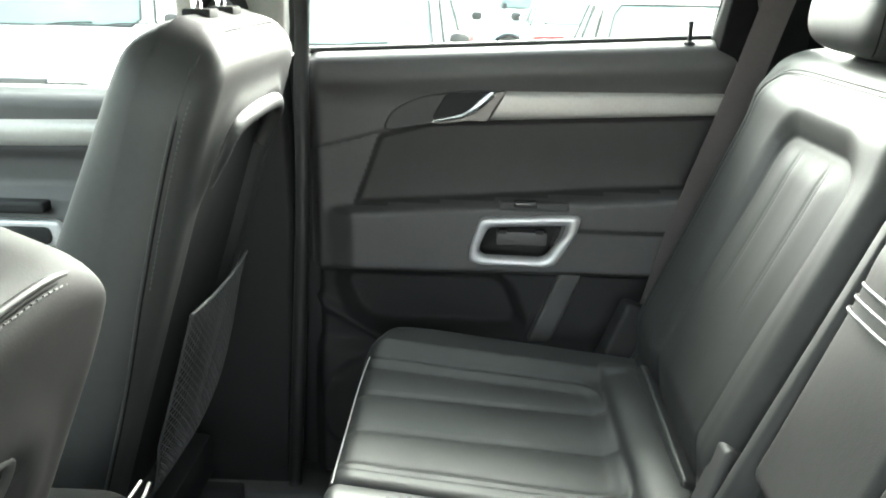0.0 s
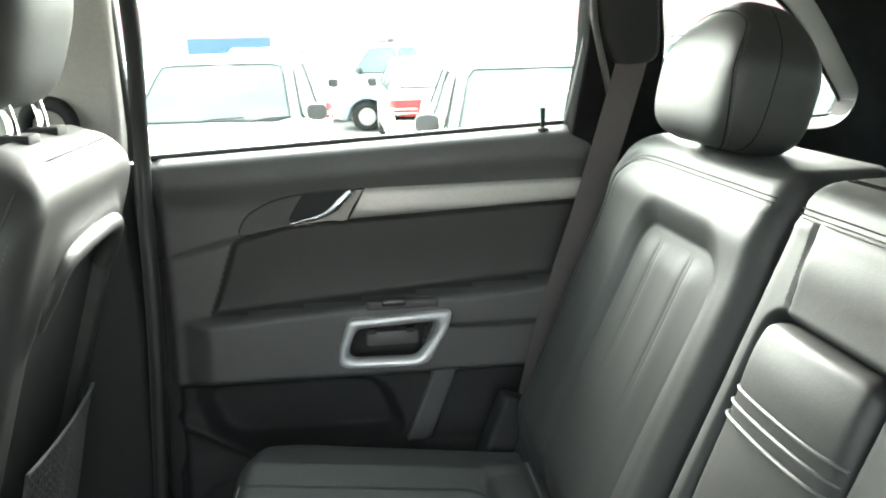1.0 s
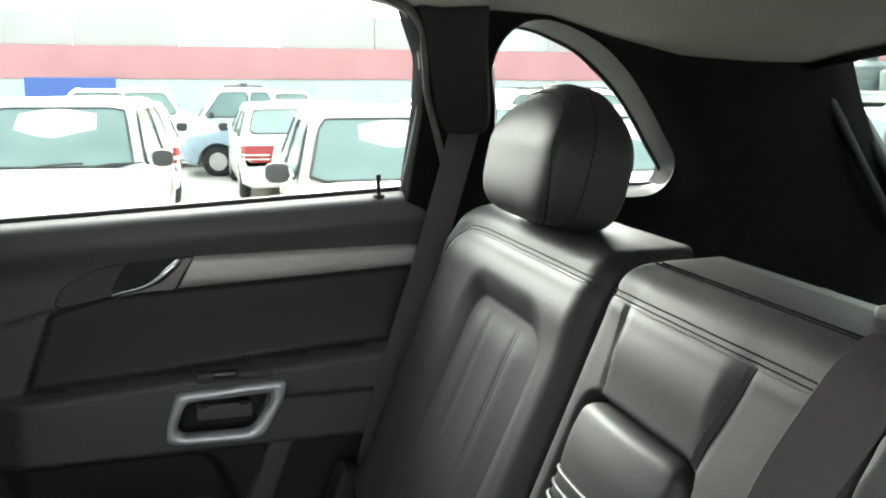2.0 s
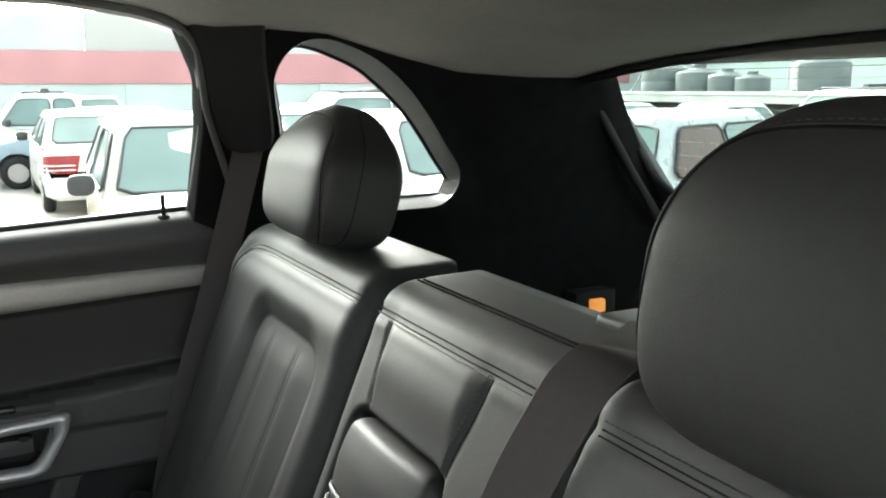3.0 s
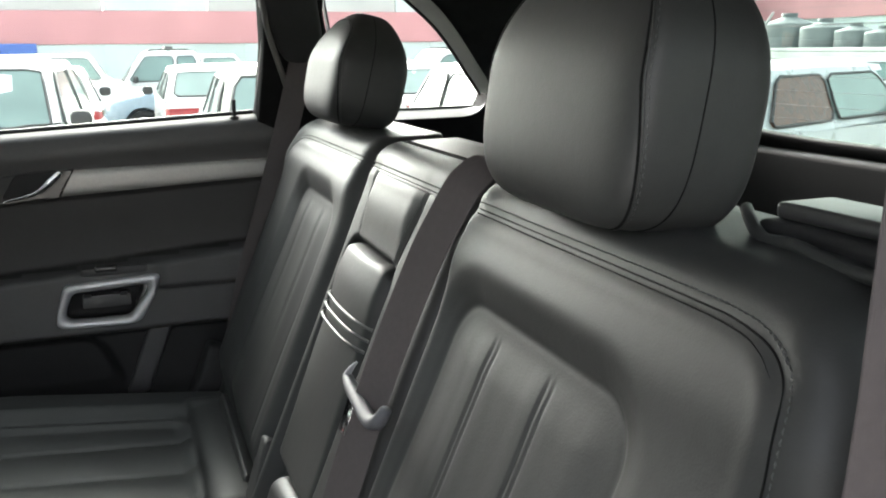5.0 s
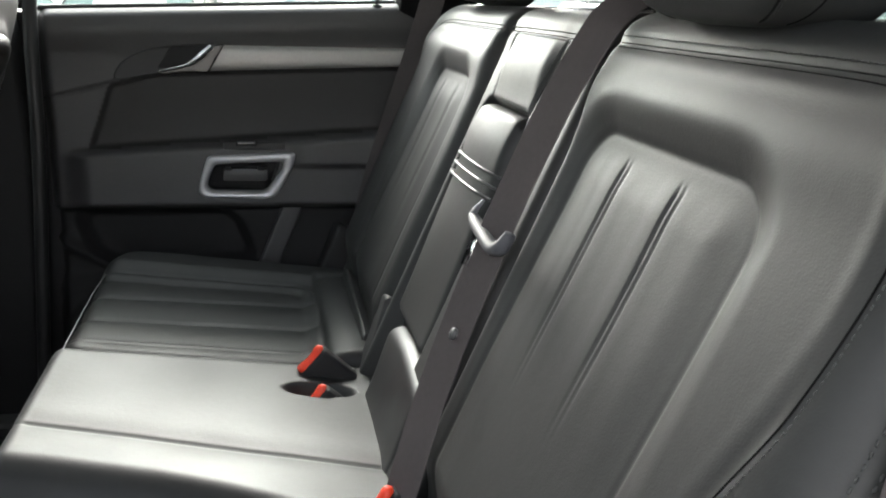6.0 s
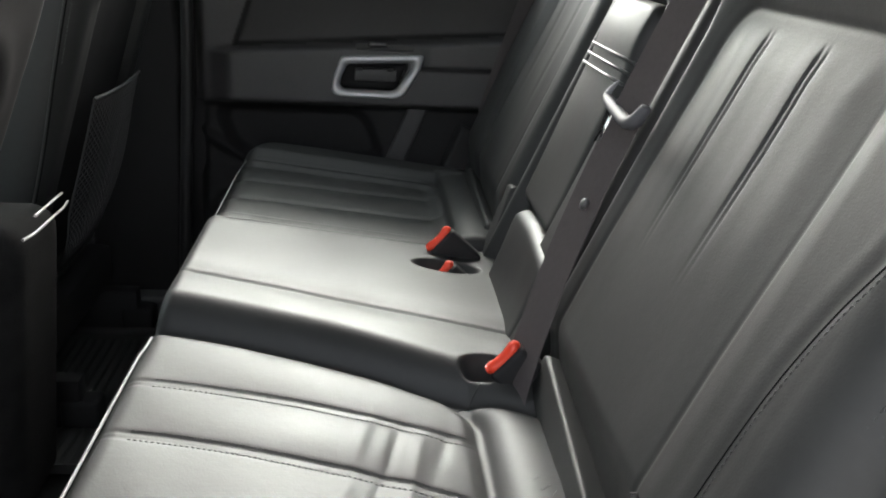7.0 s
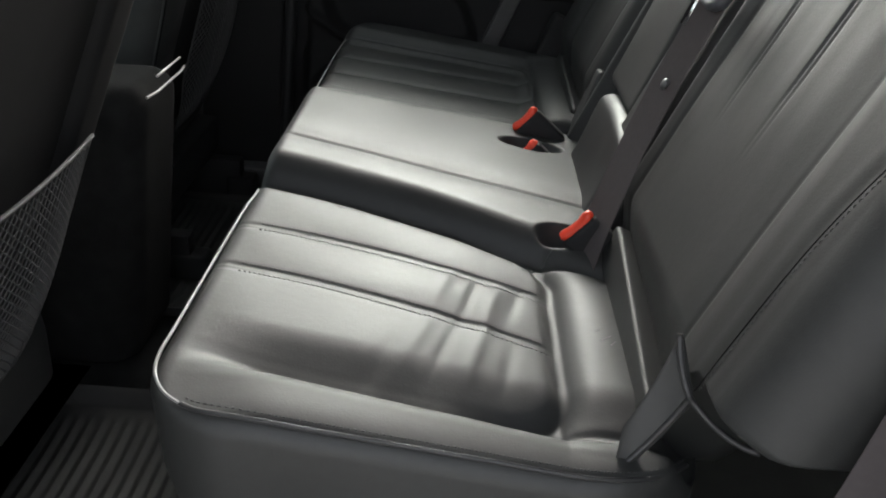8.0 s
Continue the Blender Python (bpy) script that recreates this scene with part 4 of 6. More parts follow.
    # seams
    felled_seam(root, [(0.436, 0, 0), (0.60, 0, 0), (0.772, 0, 0)], mid_relief)
    felled_seam(root, [(0.406, 0, 0), (0.25, 0, 0), (0.09, 0, 0), (0.035, -0.002, 0), (0.000, -0.013, 0), (-0.017, -0.040, 0), (-0.022, -0.10, 0), (-0.014, -0.18, 0), (0.008, -0.25, 0), (0.021, -0.33, 0), (0.024, -0.45, 0)], disp, offsets=(0.0,), radius=0.0007)
    felled_seam(root, [(0.406, 0, 0), (0.25, 0, 0), (0.09, 0, 0), (0.035, -0.002, 0), (0.012, -0.008, 0), (-0.004, -0.018, 0)], disp, offsets=(0.0045,), closing=0.15, radius=0.0006)
    felled_seam(root, [(mid_seam(1, q), q, 0) for q in (-0.006, -0.04, -0.085)], mid_relief, offsets=(0.0,), stitched=1, radius=0.0007)
    felled_seam(root, [(mid_seam(-1, q), q, 0) for q in (-0.006, -0.05, -0.1, -0.2, -0.34)], mid_relief, offsets=(0.0,), stitched=1, radius=0.0007)
    # outer edge stitching, down the side of the cover
    for k in (0.0, 0.006):
        p = seam_path([(-0.056 + k, -0.08, 0), (-0.056 + k, -0.2, 0), (-0.048 + k, -0.30, 0), (-0.034 + k, -0.38, 0), (-0.018 + k, -0.43, 0)], on_back, -0.020 if k else -0.026)
        vv, ff = stitches(p + np.array([-0.004, -0.004, 0.0]), (-0.7, -0.7, 0), 0.004, 0.0025, 0.0009)
        shaped("stitching", vv, ff, THREAD, root, "grey seam stitching")
    # two black shade lines drawn along the top seam
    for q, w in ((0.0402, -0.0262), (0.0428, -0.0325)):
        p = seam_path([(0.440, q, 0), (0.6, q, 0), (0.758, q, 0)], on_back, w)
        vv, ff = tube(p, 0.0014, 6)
        shaped("seam_fold", vv, ff, SEAM_SHADE, root, "black line for the shade in the seam")
    # latch handle on the outer top corner; a solid black box gives its recess shade
    bm = bmesh.new()
    add_box(bm, (0.592, -0.050, 1.270), (0.640, 0.115, 1.297), 0.006, 3)
    part("release_pocket", bm, PLASTIC_BLACK, root, "black box for the shade in the catch's pocket")
    bm = bmesh.new()
    add_box(bm, (0.602, -0.045, 1.297), (0.650, 0.110, 1.308), 0.005, 3)
    part("release_catch", bm, material("worn grey plastic", (0.045, 0.045, 0.045), 0.4), root, "worn grey release catch")
    p = curve([(0.605, 0.140, 1.298), (0.592, 0.120, 1.295), (0.582, 0.095, 1.288), (0.578, 0.060, 1.290), (0.576, 0.02, 1.285), (0.578, -0.030, 1.287), (0.588, -0.055, 1.280)], 8)
    vv, ff = tube(p, 0.0045, 8)
    shaped("cover_rim", vv, ff, LEATHER, root, "slack leather rim round the release catch")
    # belt outlet on the top
    bm = bmesh.new()
    add_box(bm, (0.612, 0.448, 1.275), (0.662, 0.535, 1.297), 0.006, 3)
    part("belt_outlet", bm, PLASTIC, root, "plastic belt outlet on the backrest top")


build_backrest_far()
build_backrest_wide()


def build_headrest(at, label, wide, tall, deep, lean=0.21, top=0.33, dome=0.10):
    """A leather headrest, square below and domed above, its face panel and gusset sewn with seams, on two posts."""
    root = thing("headrest", (at[0], at[1], 1.27), label, "headrest", "rear headrests")
    s, c = math.sin(lean), math.cos(lean)
    n = 4.2

    def place(u, v, w):
        return at[0] + v * s - w * c, at[1] + u, at[2] + v * c + w * s

    def shape(p):
        u, v, w = p[..., 0] / wide, p[..., 1] / tall, p[..., 2] / deep
        # face and gusset meet at an edge
        k = (np.abs(u) ** n + np.abs(w) ** n) ** (1 / n)
        k = 0.975 * k / np.maximum((np.abs(u) ** 9 + np.abs(w) ** 9) ** (1 / 9), 1e-6)
        u, w = u * k, w * k
        up, low = np.clip(v, 0, 1), np.clip(-v, 0, 1)
        v2 = v - dome * np.abs(u) ** 2.2 * up
        w2 = w * (1 - 0.40 * up ** 1.6) - 0.12 * up ** 2 + 0.06 * np.clip(w, 0, 1) * (1 - u ** 2)
        return np.stack([u * (1 - top * up ** 2.2 - 0.03 * low ** 2) * wide, v2 * tall, w2 * deep], -1)
    v, f = blob(wide, tall, deep, n, place, 40, shape)
    shaped("padding", v, f, LEATHER, root, "black leather cover")

    def laid(p, grow=1.001):
        p = p / ((np.abs(p) ** n).sum(1) ** (1 / n))[:, None] * grow
        p = shape(p * (wide, tall, deep))
        return np.stack(place(p[:, 0], p[:, 1], p[:, 2]), 1)

    def face_edge(shift):
        """Up the edge between face and gusset, over the top and down the other side."""
        v = np.linspace(-0.97, 0.77, 70)
        side = ((1 - np.abs(v) ** n) / 2) ** (1 / n)
        u = np.linspace(0.77, -0.77, 50)
        top = ((1 - np.abs(u) ** n) / 2) ** (1 / n)
        p = np.vstack([np.stack([side, v, side], 1), np.stack([u, top, top], 1)[1:-1], np.stack([-side, v, side], 1)[::-1]])
        soft = p.copy()
        for _ in range(14):
            soft[1:-1] = (soft[:-2] + soft[1:-1] + soft[2:]) / 3
        low, high = np.clip(-soft[:, 1], 0, 1), np.clip(soft[:, 1], 0, 1)
        soft[:, 2] *= 0.99 + shift + 0.12 * high - 0.30 * low
        return laid(soft)

    def gusset_seam(w):
        v = np.linspace(-0.97, 0.97, 80)
        side = np.maximum(1 - np.abs(v) ** n - w ** n, 0) ** (1 / n)
        p = np.vstack([np.stack([side, v, np.full(80, w)], 1), np.stack([-side, v, np.full(80, w)], 1)[::-1]])
        return laid(p)
    # black lines draw the shade in the headrest's seams
    for line, r in ((face_edge(0.0), 0.0010), (gusset_seam(0.10), 0.0006)):
        vv, ff = tube(line, r, 6)
        shaped("seam_fold", vv, ff, SEAM_SHADE, root, "black line for the shade in the seam")
    vv, ff = tube(face_edge(-0.035), 0.0012, 6)
    shaped("welt", vv, ff, LEATHER, root, "raised leather welt")
    vv, ff = stitches(face_edge(-0.10), (-1, 0, 0.2), 0.0035, 0.0025, 0.0005)
    shaped("stitching", vv, ff, THREAD, root, "grey seam stitching")
    for du in (-0.06, 0.06):
        vv, ff = tube([place(du, -tall * 0.7, -0.02), place(du, -tall - 0.01, -0.024), place(du, -tall - 0.05, -0.028)], 0.0065, 10)
        shaped("post", vv, ff, CHROME, root, "steel post")
        q = place(du, -tall - 0.012, -0.026)
        bm = bmesh.new()
        add_box(bm, (q[0] - 0.016, q[1] - 0.018, q[2] - 0.012), (q[0] + 0.016, q[1] + 0.018, q[2] + 0.008), 0.005, 2)
        part("post_guide", bm, PLASTIC_BLACK, root, "black post guide")
    return root


build_headrest((0.5687, 1.0273, 1.3736), "black leather headrest on the narrow rear backrest", 0.1151, 0.0875, 0.0579, 0.232, 0.40, 0.25)
build_headrest((0.556, 0.239, 1.377), "black leather headrest on the wide rear backrest", 0.1255, 0.0995, 0.0530, 0.16, 0.36, 0.06)


def rib_at(k, v):
    """The two sewn ribs of the wide cushion, drawing together towards the rear."""
    return 0.326 - 0.047 * v - 0.53 * v * v if k else 0.232 - 0.077 * v - 0.456 * v * v


def build_cushion_wide():
    root = REAR_WIDE

    def relief(u, v):
        b1 = 0.084 - 0.08 * v
        b2 = 0.432 - 0.153 * v - 0.56 * v * v
        r1, r2 = rib_at(1, v), rib_at(0, v)
        cx = 0.268
        e = np.maximum(b1 - u, u - b2)
        sd = np.maximum(e, v - cx)
        # rounded rear corners of the panel
        rr = 0.05
        q1, q2 = np.maximum(e + rr, 0), np.maximum(v - cx + rr, 0)
        sd = np.where((q1 > 0) & (q2 > 0), np.hypot(q1, q2) - rr, sd)
        ins = smooth01(-sd / 0.02)
        back = smooth01((v - 0.15) / 0.09)
        front = smooth01((v + 0.085) / 0.11)
        w = -0.009 + 0 * sd - 0.0055 * bell(sd, 0.013) * back - 0.0020 * bell(sd, 0.0045) * back
        for r in (r1, r2):
            w = w - ins * 0.0012 * (bell(u - r - 0.0042, 0.0034) + 0.8 * bell(u - r + 0.0042, 0.0034))
        for a, b in ((b1, r2), (r2, r1), (r1, b2)):
            t = np.clip((u - a) / (b - a), 0, 1)
            w = w + ins * 0.0042 * np.clip(4 * t * (1 - t), 0, 1) ** 1.1 * smooth01((v + 0.10) / 0.08)
        # the panel rolls far down to the crease, and the outer bolster rises from it with a rounded crest
        d = u - b1
        w = w - 0.0110 * front * np.where(d > 0, 1 - smooth01(d / 0.060), 1 - smooth01(-d / 0.026)) - 0.0015 * bell(d, 0.005) * front
        w = w + front * (0.014 * smooth01(-d / 0.040) - 0.006 * smooth01((0.030 - u) / 0.05) ** 2)
        # the centre place: higher, with one seam
        w = w + 0.027 * smooth01((u - b2 - 0.002) / 0.055) - 0.011 * bell(u - b2 - 0.010, 0.012)
        w = w - 0.0022 * bell(u - 0.553 + 0.17 * v, 0.0035) * smooth01((v + 0.09) / 0.03)
        w = w - 0.0040 * bell(u - 0.553 + 0.17 * v, 0.022) * smooth01((v + 0.09) / 0.03)
        w = w - 0.010 * smooth01((u - 0.76) / 0.045)
        # rear roll before the backrest
        w = w + 0.018 * np.clip(1 - ((v - 0.320) / 0.058) ** 2, 0, 1) ** 0.85 * smooth01((b2 + 0.05 - u) / 0.05) * (0.25 + 0.75 * smooth01((u - 0.015) / 0.06)) - 0.024 * smooth01((v - 0.340) / 0.04)
        # buckle wells
        w = w - 0.030 * smooth01((1 - np.hypot((v - 0.288) / 0.038, (u - 0.402) / 0.026)) / 0.5)
        w = w - 0.022 * smooth01((1 - np.hypot((v - 0.262) / 0.052, (u - 0.690) / 0.024)) / 0.5)
        # creases pressed into the worn seat
        for cu, cv, s, h, k in ((0.27, 0.15, 0.012, 0.0045, 0.5), (0.25, 0.178, 0.010, -0.005, 0.45), (0.24, 0.20, 0.012, 0.005, 0.4), (0.16, 0.13, 0.012, 0.0045, 0.6), (0.15, 0.155, 0.011, -0.005, 0.5), (0.15, 0.185, 0.013, 0.0055, 0.4), (0.135, 0.215, 0.012, -0.004, 0.35), (0.26, 0.225, 0.012, -0.004, 0.5), (0.12, 0.10, 0.013, -0.003, 0.7)):
            d = (v - cv) - k * (u - cu) * 0.4
            w = w + 0.42 * h * bell(d, s * 0.6) * bell(u - cu, 0.045) * ins
        w = w + 0.0004 * np.sin(47 * u + 13 * v) * np.sin(29 * v - 11 * u)
        return w
    v, f = pad(-0.013, 0.803, -0.084, 0.385, 0.30, (0.016, 0.02, 0.018, 0.03), on_cushion, relief, 0.0022, (0.078, 0.02, 0.11, 0.02))
    # the gusset below the seam swells, then draws in towards the floor
    z_top = 0.80
    t = np.clip((z_top - v[:, 2]) / 0.3, 0, 1)
    near = smooth01((0.06 - v[:, 1]) / 0.08) * t
    v[:, 1] += near * 0.10 * t - 0.03 * near * (1 - t) * 4 * t
    fr = smooth01((0.0 - v[:, 0]) / 0.1) * t
    v[:, 0] += fr * 0.16 * t - 0.04 * fr * (1 - t) * 2 * t
    shaped("padding", v, f, LEATHER, root, "black leather cover")
    # the seam round the edge: pale piping along the front and its corner, dark and stitched along the side
    edge = [(0.418, -0.078), (0.30, -0.079), (0.18, -0.079), (0.10, -0.079), (0.065, -0.0790), (0.040, -0.0746), (0.018, -0.062), (0.0018, -0.0425), (-0.0069, -0.0187), (-0.0085, 0.04), (-0.0085, 0.12), (-0.0085, 0.20), (-0.0080, 0.275), (0.006, 0.3275), (0.037, 0.361)]
    p = curve(edge, 12)
    drop = -0.0055 - 0.004 * smooth01((p[:, 0] - 0.36) / 0.05) + 0.009 * smooth01((0.05 - p[:, 0]) / 0.05) * smooth01((p[:, 1] + 0.085) / 0.09)
    pts = np.stack(on_cushion(p[:, 0], p[:, 1], drop + 0.002), 1)
    vv, ff = tube(pts[:88], np.interp(np.arange(88), [0, 66, 87], [0.0015, 0.0015, 0.0010]), 6)
    shaped("piping", vv, ff, PIPING, root, "thin pale piping on the front edge")
    vv, ff = tube(pts[84:], 0.0020, 6)
    shaped("side_seam", vv, ff, CORD, root, "dark side seam")
    vv, ff = stitches(pts[86:] + np.array([0, 0.0045, 0.0035]), (0, -0.4, 1), 0.0035, 0.002, 0.0008)
    shaped("stitching", vv, ff, THREAD, root, "grey seam stitching")
    # a short seam from the panel's corner to the buckle, and scuffs on the rear roll
    p = curve([(0.352, 0.250), (0.372, 0.268), (0.392, 0.292), (0.402, 0.312)], 8)
    vv, ff = tube(np.stack(on_cushion(p[:, 0], p[:, 1], relief(p[:, 0], p[:, 1]) + 0.0002), 1), 0.0008, 6)
    shaped("short_seam", vv, ff, CORD, root, "short dark seam")
    for cu, cv, a_, n_ in ((0.196, 0.312, 0.5, 0.010), (0.188, 0.318, 0.7, 0.006), (0.210, 0.306, 0.4, 0.005)):
        t_ = np.linspace(-1, 1, 6) * n_
        uu, vq = cu + t_ * math.sin(a_), cv + t_ * math.cos(a_) * 0.6
        vv, ff = tube(np.stack(on_cushion(uu, vq, relief(uu, vq) + 0.0001), 1), 0.0005, 4)
        shaped("scuff", vv, ff, PLEAT, root, "pale scuff mark")
    for k in (0, 1):
        for off in (-0.0075, 0.0075):
            uu = np.linspace(-0.055, 0.255, 60)
            yy = rib_at(k, uu) + off
            pts = np.stack(on_cushion(yy, uu, relief(yy, uu) + 0.0001), 1)
            vv, ff = stitches(pts, (0.1, 0, 1), 0.003, 0.002, 0.0006)
            shaped("stitching", vv, ff, THREAD, root, "grey seam stitching")
            # a black line draws the groove's shade beside each rib
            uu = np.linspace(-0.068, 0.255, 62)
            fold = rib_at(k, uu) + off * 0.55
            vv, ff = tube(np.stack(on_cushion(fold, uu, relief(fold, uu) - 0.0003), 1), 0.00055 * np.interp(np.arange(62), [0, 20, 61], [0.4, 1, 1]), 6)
            shaped("seam_fold", vv, ff, SEAM_SHADE, root, "black line for the shade in the seam")


def build_cushion_far():
    root = REAR_NARROW

    def relief(u, v):
        b1, b2 = 0.845 + 0.02 * v, 1.165 + 0.03 * v
        r1, r2 = 0.955 + 0.07 * (v + 0.05), 1.058 + 0.10 * (v + 0.05)
        cx = 0.285
        rr = 0.045
        e = np.maximum(b1 - u, u - b2)
        sd = np.maximum(e, v - cx)
        q1, q2 = np.maximum(e + rr, 0), np.maximum(v - cx + rr, 0)
        sd = np.where((q1 > 0) & (q2 > 0), np.hypot(q1, q2) - rr, sd)
        ins = smooth01(-sd / 0.012)
        w = -0.012 * smooth01(-sd / 0.03) - 0.003 * bell(sd, 0.003)
        for r in (r1, r2):
            w = w - ins * 0.0020 * (bell(u - r - 0.0036, 0.0024) + 0.8 * bell(u - r + 0.0036, 0.0022))
        for a, b in ((b1, r1), (r1, r2), (r2, b2)):
            t = np.clip((u - a) / (b - a), 0, 1)
            w = w + ins * 0.0045 * np.clip(4 * t * (1 - t), 0, 1) ** 0.95
        w = w + 0.014 * smooth01((u - b2) / 0.04) * smooth01((1.31 - u) / 0.05)
        w = w + 0.024 * np.sqrt(np.clip(1 - ((v - 0.328) / 0.046) ** 2, 0, 1)) * smooth01((1.24 - u) / 0.06) - 0.02 * smooth01((v - 0.360) / 0.03)
        return w + 0.0004 * np.sin(47 * u + 13 * v) * np.sin(29 * v - 11 * u)
    v, f = pad(0.808, 1.315, -0.088, 0.385, 0.30, (0.02, 0.05, 0.03, 0.03), on_cushion, relief, 0.004, (0.03, 0.15, 0.02, 0.03))
    t = np.clip((0.80 - v[:, 2]) / 0.3, 0, 1)
    fr = smooth01((0.0 - v[:, 0]) / 0.1) * t
    v[:, 0] += fr * 0.16 * t - 0.03 * fr * (1 - t) * 2 * t
    shaped("padding", v, f, LEATHER, root, "black leather cover")
    p = curve([(0.815, -0.080, -0.009), (0.95, -0.081, -0.009), (1.08, -0.081, -0.009), (1.17, -0.078, -0.009)], 14)
    vv, ff = tube(np.stack(on_cushion(p[:, 0], p[:, 1], p[:, 2] + 0.001), 1), 0.0011, 6)
    shaped("piping", vv, ff, PIPING, root, "thin pale piping on the front edge")


build_cushion_wide()
build_cushion_far()


# ---- side wings between the bench and the doors ----
def build_wing(sign, label):
    root = thing("seat_side_wing", (0.36, MID + sign * 0.72, 0.76), label, "seat wing", "seat side wings")
    y0 = 1.330
    v, f = pad(-0.030, 0.030, -0.60, -0.44, 0.05, 0.008, lambda u, q, w: (lambda p: (p[0], (y0 + u + 0.10 * (q + 0.5) if sign > 0 else 2 * MID - (y0 + u + 0.10 * (q + 0.5))) + 0 * q, p[2]))(on_back(u, q, w + 0.012)), None, 0.008, (0.01, 0.01, 0.01, 0.03))
    shaped("flap", v, f, PLASTIC_BLACK, root)


build_wing(1, "dark plastic wing beside the narrow backrest")


# ---- belts ----
def strap(path, normal, width, thick=0.0014):
    """A flat webbing band along a path; normal: one for all or one a point."""
    p = np.asarray(path, float)
    t = np.gradient(p, axis=0)
    t /= np.linalg.norm(t, axis=1)[:, None]
    nrm = np.broadcast_to(np.asarray(normal, float), p.shape)
    side = np.cross(t, nrm)
    side /= np.linalg.norm(side, axis=1)[:, None]
    up = np.cross(side, t)
    q = []
    for a, b in ((-0.5, 0), (-0.485, 0.5), (0.485, 0.5), (0.5, 0), (0.485, -0.5), (-0.485, -0.5)):
        q.append(p + side * (a * width) + up * (b * thick))
    v = np.stack(q, 1).reshape(-1, 3)
    return v, grid_faces(len(p), 6, True) + [tuple(range(6)), tuple((len(p) - 1) * 6 + j for j in range(6))]


def build_centre_belt():
    root = thing("centre_seat_belt", (0.36, 0.41, 0.80), "dark woven lap and shoulder belt hanging over the backrest", "seat belt", "seat belts")
    q = [(0.490, 0.028, -0.125), (0.484, 0.050, -0.108), (0.466, 0.053, -0.075), (0.445, 0.053, -0.040), (0.430, 0.046, -0.008), (0.430, 0.020, 0.010), (0.434, -0.01, 0.015), (0.444, -0.06, 0.017), (0.449, -0.12, 0.017), (0.449, -0.18, 0.017), (0.443, -0.25, 0.017), (0.432, -0.32, 0.017), (0.414, -0.39, 0.017), (0.392, -0.45, 0.016), (0.372, -0.51, 0.012), (0.362, -0.57, 0.0)]
    p = curve(q, 10)
    pts = np.stack(on_back(p[:, 0], p[:, 1], p[:, 2]), 1)
    # flat over the top, then hanging turned a little to the open door
    k = np.arange(len(pts))
    turn = np.interp(k, [0, 10, 28, 52, len(pts)], [-0.3, 0.0, 0.05, 1.0, 1.0])[:, None]
    n = np.tile(np.array((-0.85, -0.42, 0.33)), (len(pts), 1)) * np.maximum(turn, 0) + np.array([0.1, 0, 1.0]) * (1 - np.abs(turn)) + np.array([1.0, 0, 0.2]) * np.maximum(-turn, 0) * 3
    v, f = strap(pts, n, 0.047)
    shaped("webbing", v, f, WEBBING, root, "dark woven webbing", angle=20)
    # tongue threaded on the webbing
    grey = material("dark grey tongue plastic", (0.075, 0.077, 0.085), 0.62, spec=0.35)
    p = curve([(0.514, -0.216), (0.492, -0.220), (0.455, -0.2235), (0.416, -0.226), (0.396, -0.219), (0.388, -0.203)], 8)
    pts = np.stack(on_back(p[:, 0], p[:, 1], np.full(len(p), 0.024)), 1)
    vv, ff = tube(pts, np.interp(np.linspace(0, 1, len(p)), [0, 0.2, 0.8, 1], [0.0055, 0.0080, 0.0088, 0.0062]), 10, flat=0.8)
    tongue = shaped("tongue_grip", vv, ff, grey, root, "grey plastic belt tongue")
    vv, ff = tube([on_back(0.514, -0.217, 0.025), on_back(0.507, -0.206, 0.026), on_back(0.497, -0.195, 0.026)], [0.0042, 0.0030, 0.0015], 8)
    shaped("tongue_wing", vv, ff, material("pale grey plastic", (0.22, 0.22, 0.235), 0.45), tongue, "bright edge of the tongue")
    vv, ff = strap([on_back(0.474, -0.222, 0.026), on_back(0.470, -0.240, 0.026), on_back(0.468, -0.262, 0.025)], FRONT_OF_BACK, 0.020, 0.0022)
    shaped("tongue_plate", vv, ff, CHROME, tongue, "steel plate")
    # stop button riveted to the webbing
    v, f = blob(0.0065, 0.0065, 0.004, 2.2, lambda a, b, c: on_back(0.424 + a, -0.322 + b, 0.020 + c), 8)
    shaped("stop_button", v, f, PLEAT, root, "small grey stop button")


build_centre_belt()


def build_side_belt(sign, label):
    root = thing("side_seat_belt", (0.5, MID + sign * 0.70, 1.0), label, "seat belt", "seat belts")
    q = [(0.556, 1.350, 1.425), (0.548, 1.347, 1.385), (0.531, 1.350, 1.32), (0.513, 1.352, 1.255), (0.482, 1.354, 1.15), (0.45, 1.356, 1.05), (0.42, 1.356, 0.95), (0.38, 1.345, 0.80), (0.36, 1.34, 0.74)]
    if sign < 0:
        q = [(0.525, 1.300, 1.46), (0.512, 1.312, 1.40), (0.502, 1.318, 1.343), (0.498, 1.320, 1.30), (0.496, 1.320, 1.25), (0.493, 1.317, 1.195), (0.484, 1.305, 1.097), (0.46, 1.31, 0.95), (0.42, 1.33, 0.82), (0.39, 1.335, 0.74)]
    p = curve(q, 10)
    if sign < 0:
        p[:, 1] = 2 * MID - p[:, 1]
    v, f = strap(p, (-0.35, -sign, 0.1) if sign > 0 else (-0.70, -0.70, 0.05), 0.047)
    shaped("webbing", v, f, WEBBING, root, "dark woven webbing", angle=20)
    bm = bmesh.new()
    o = p[-1]
    add_box(bm, (o[0] - 0.03, o[1] - 0.012, o[2] - 0.03), (o[0] + 0.03, o[1] + 0.012, o[2] + 0.012), 0.005, 2)
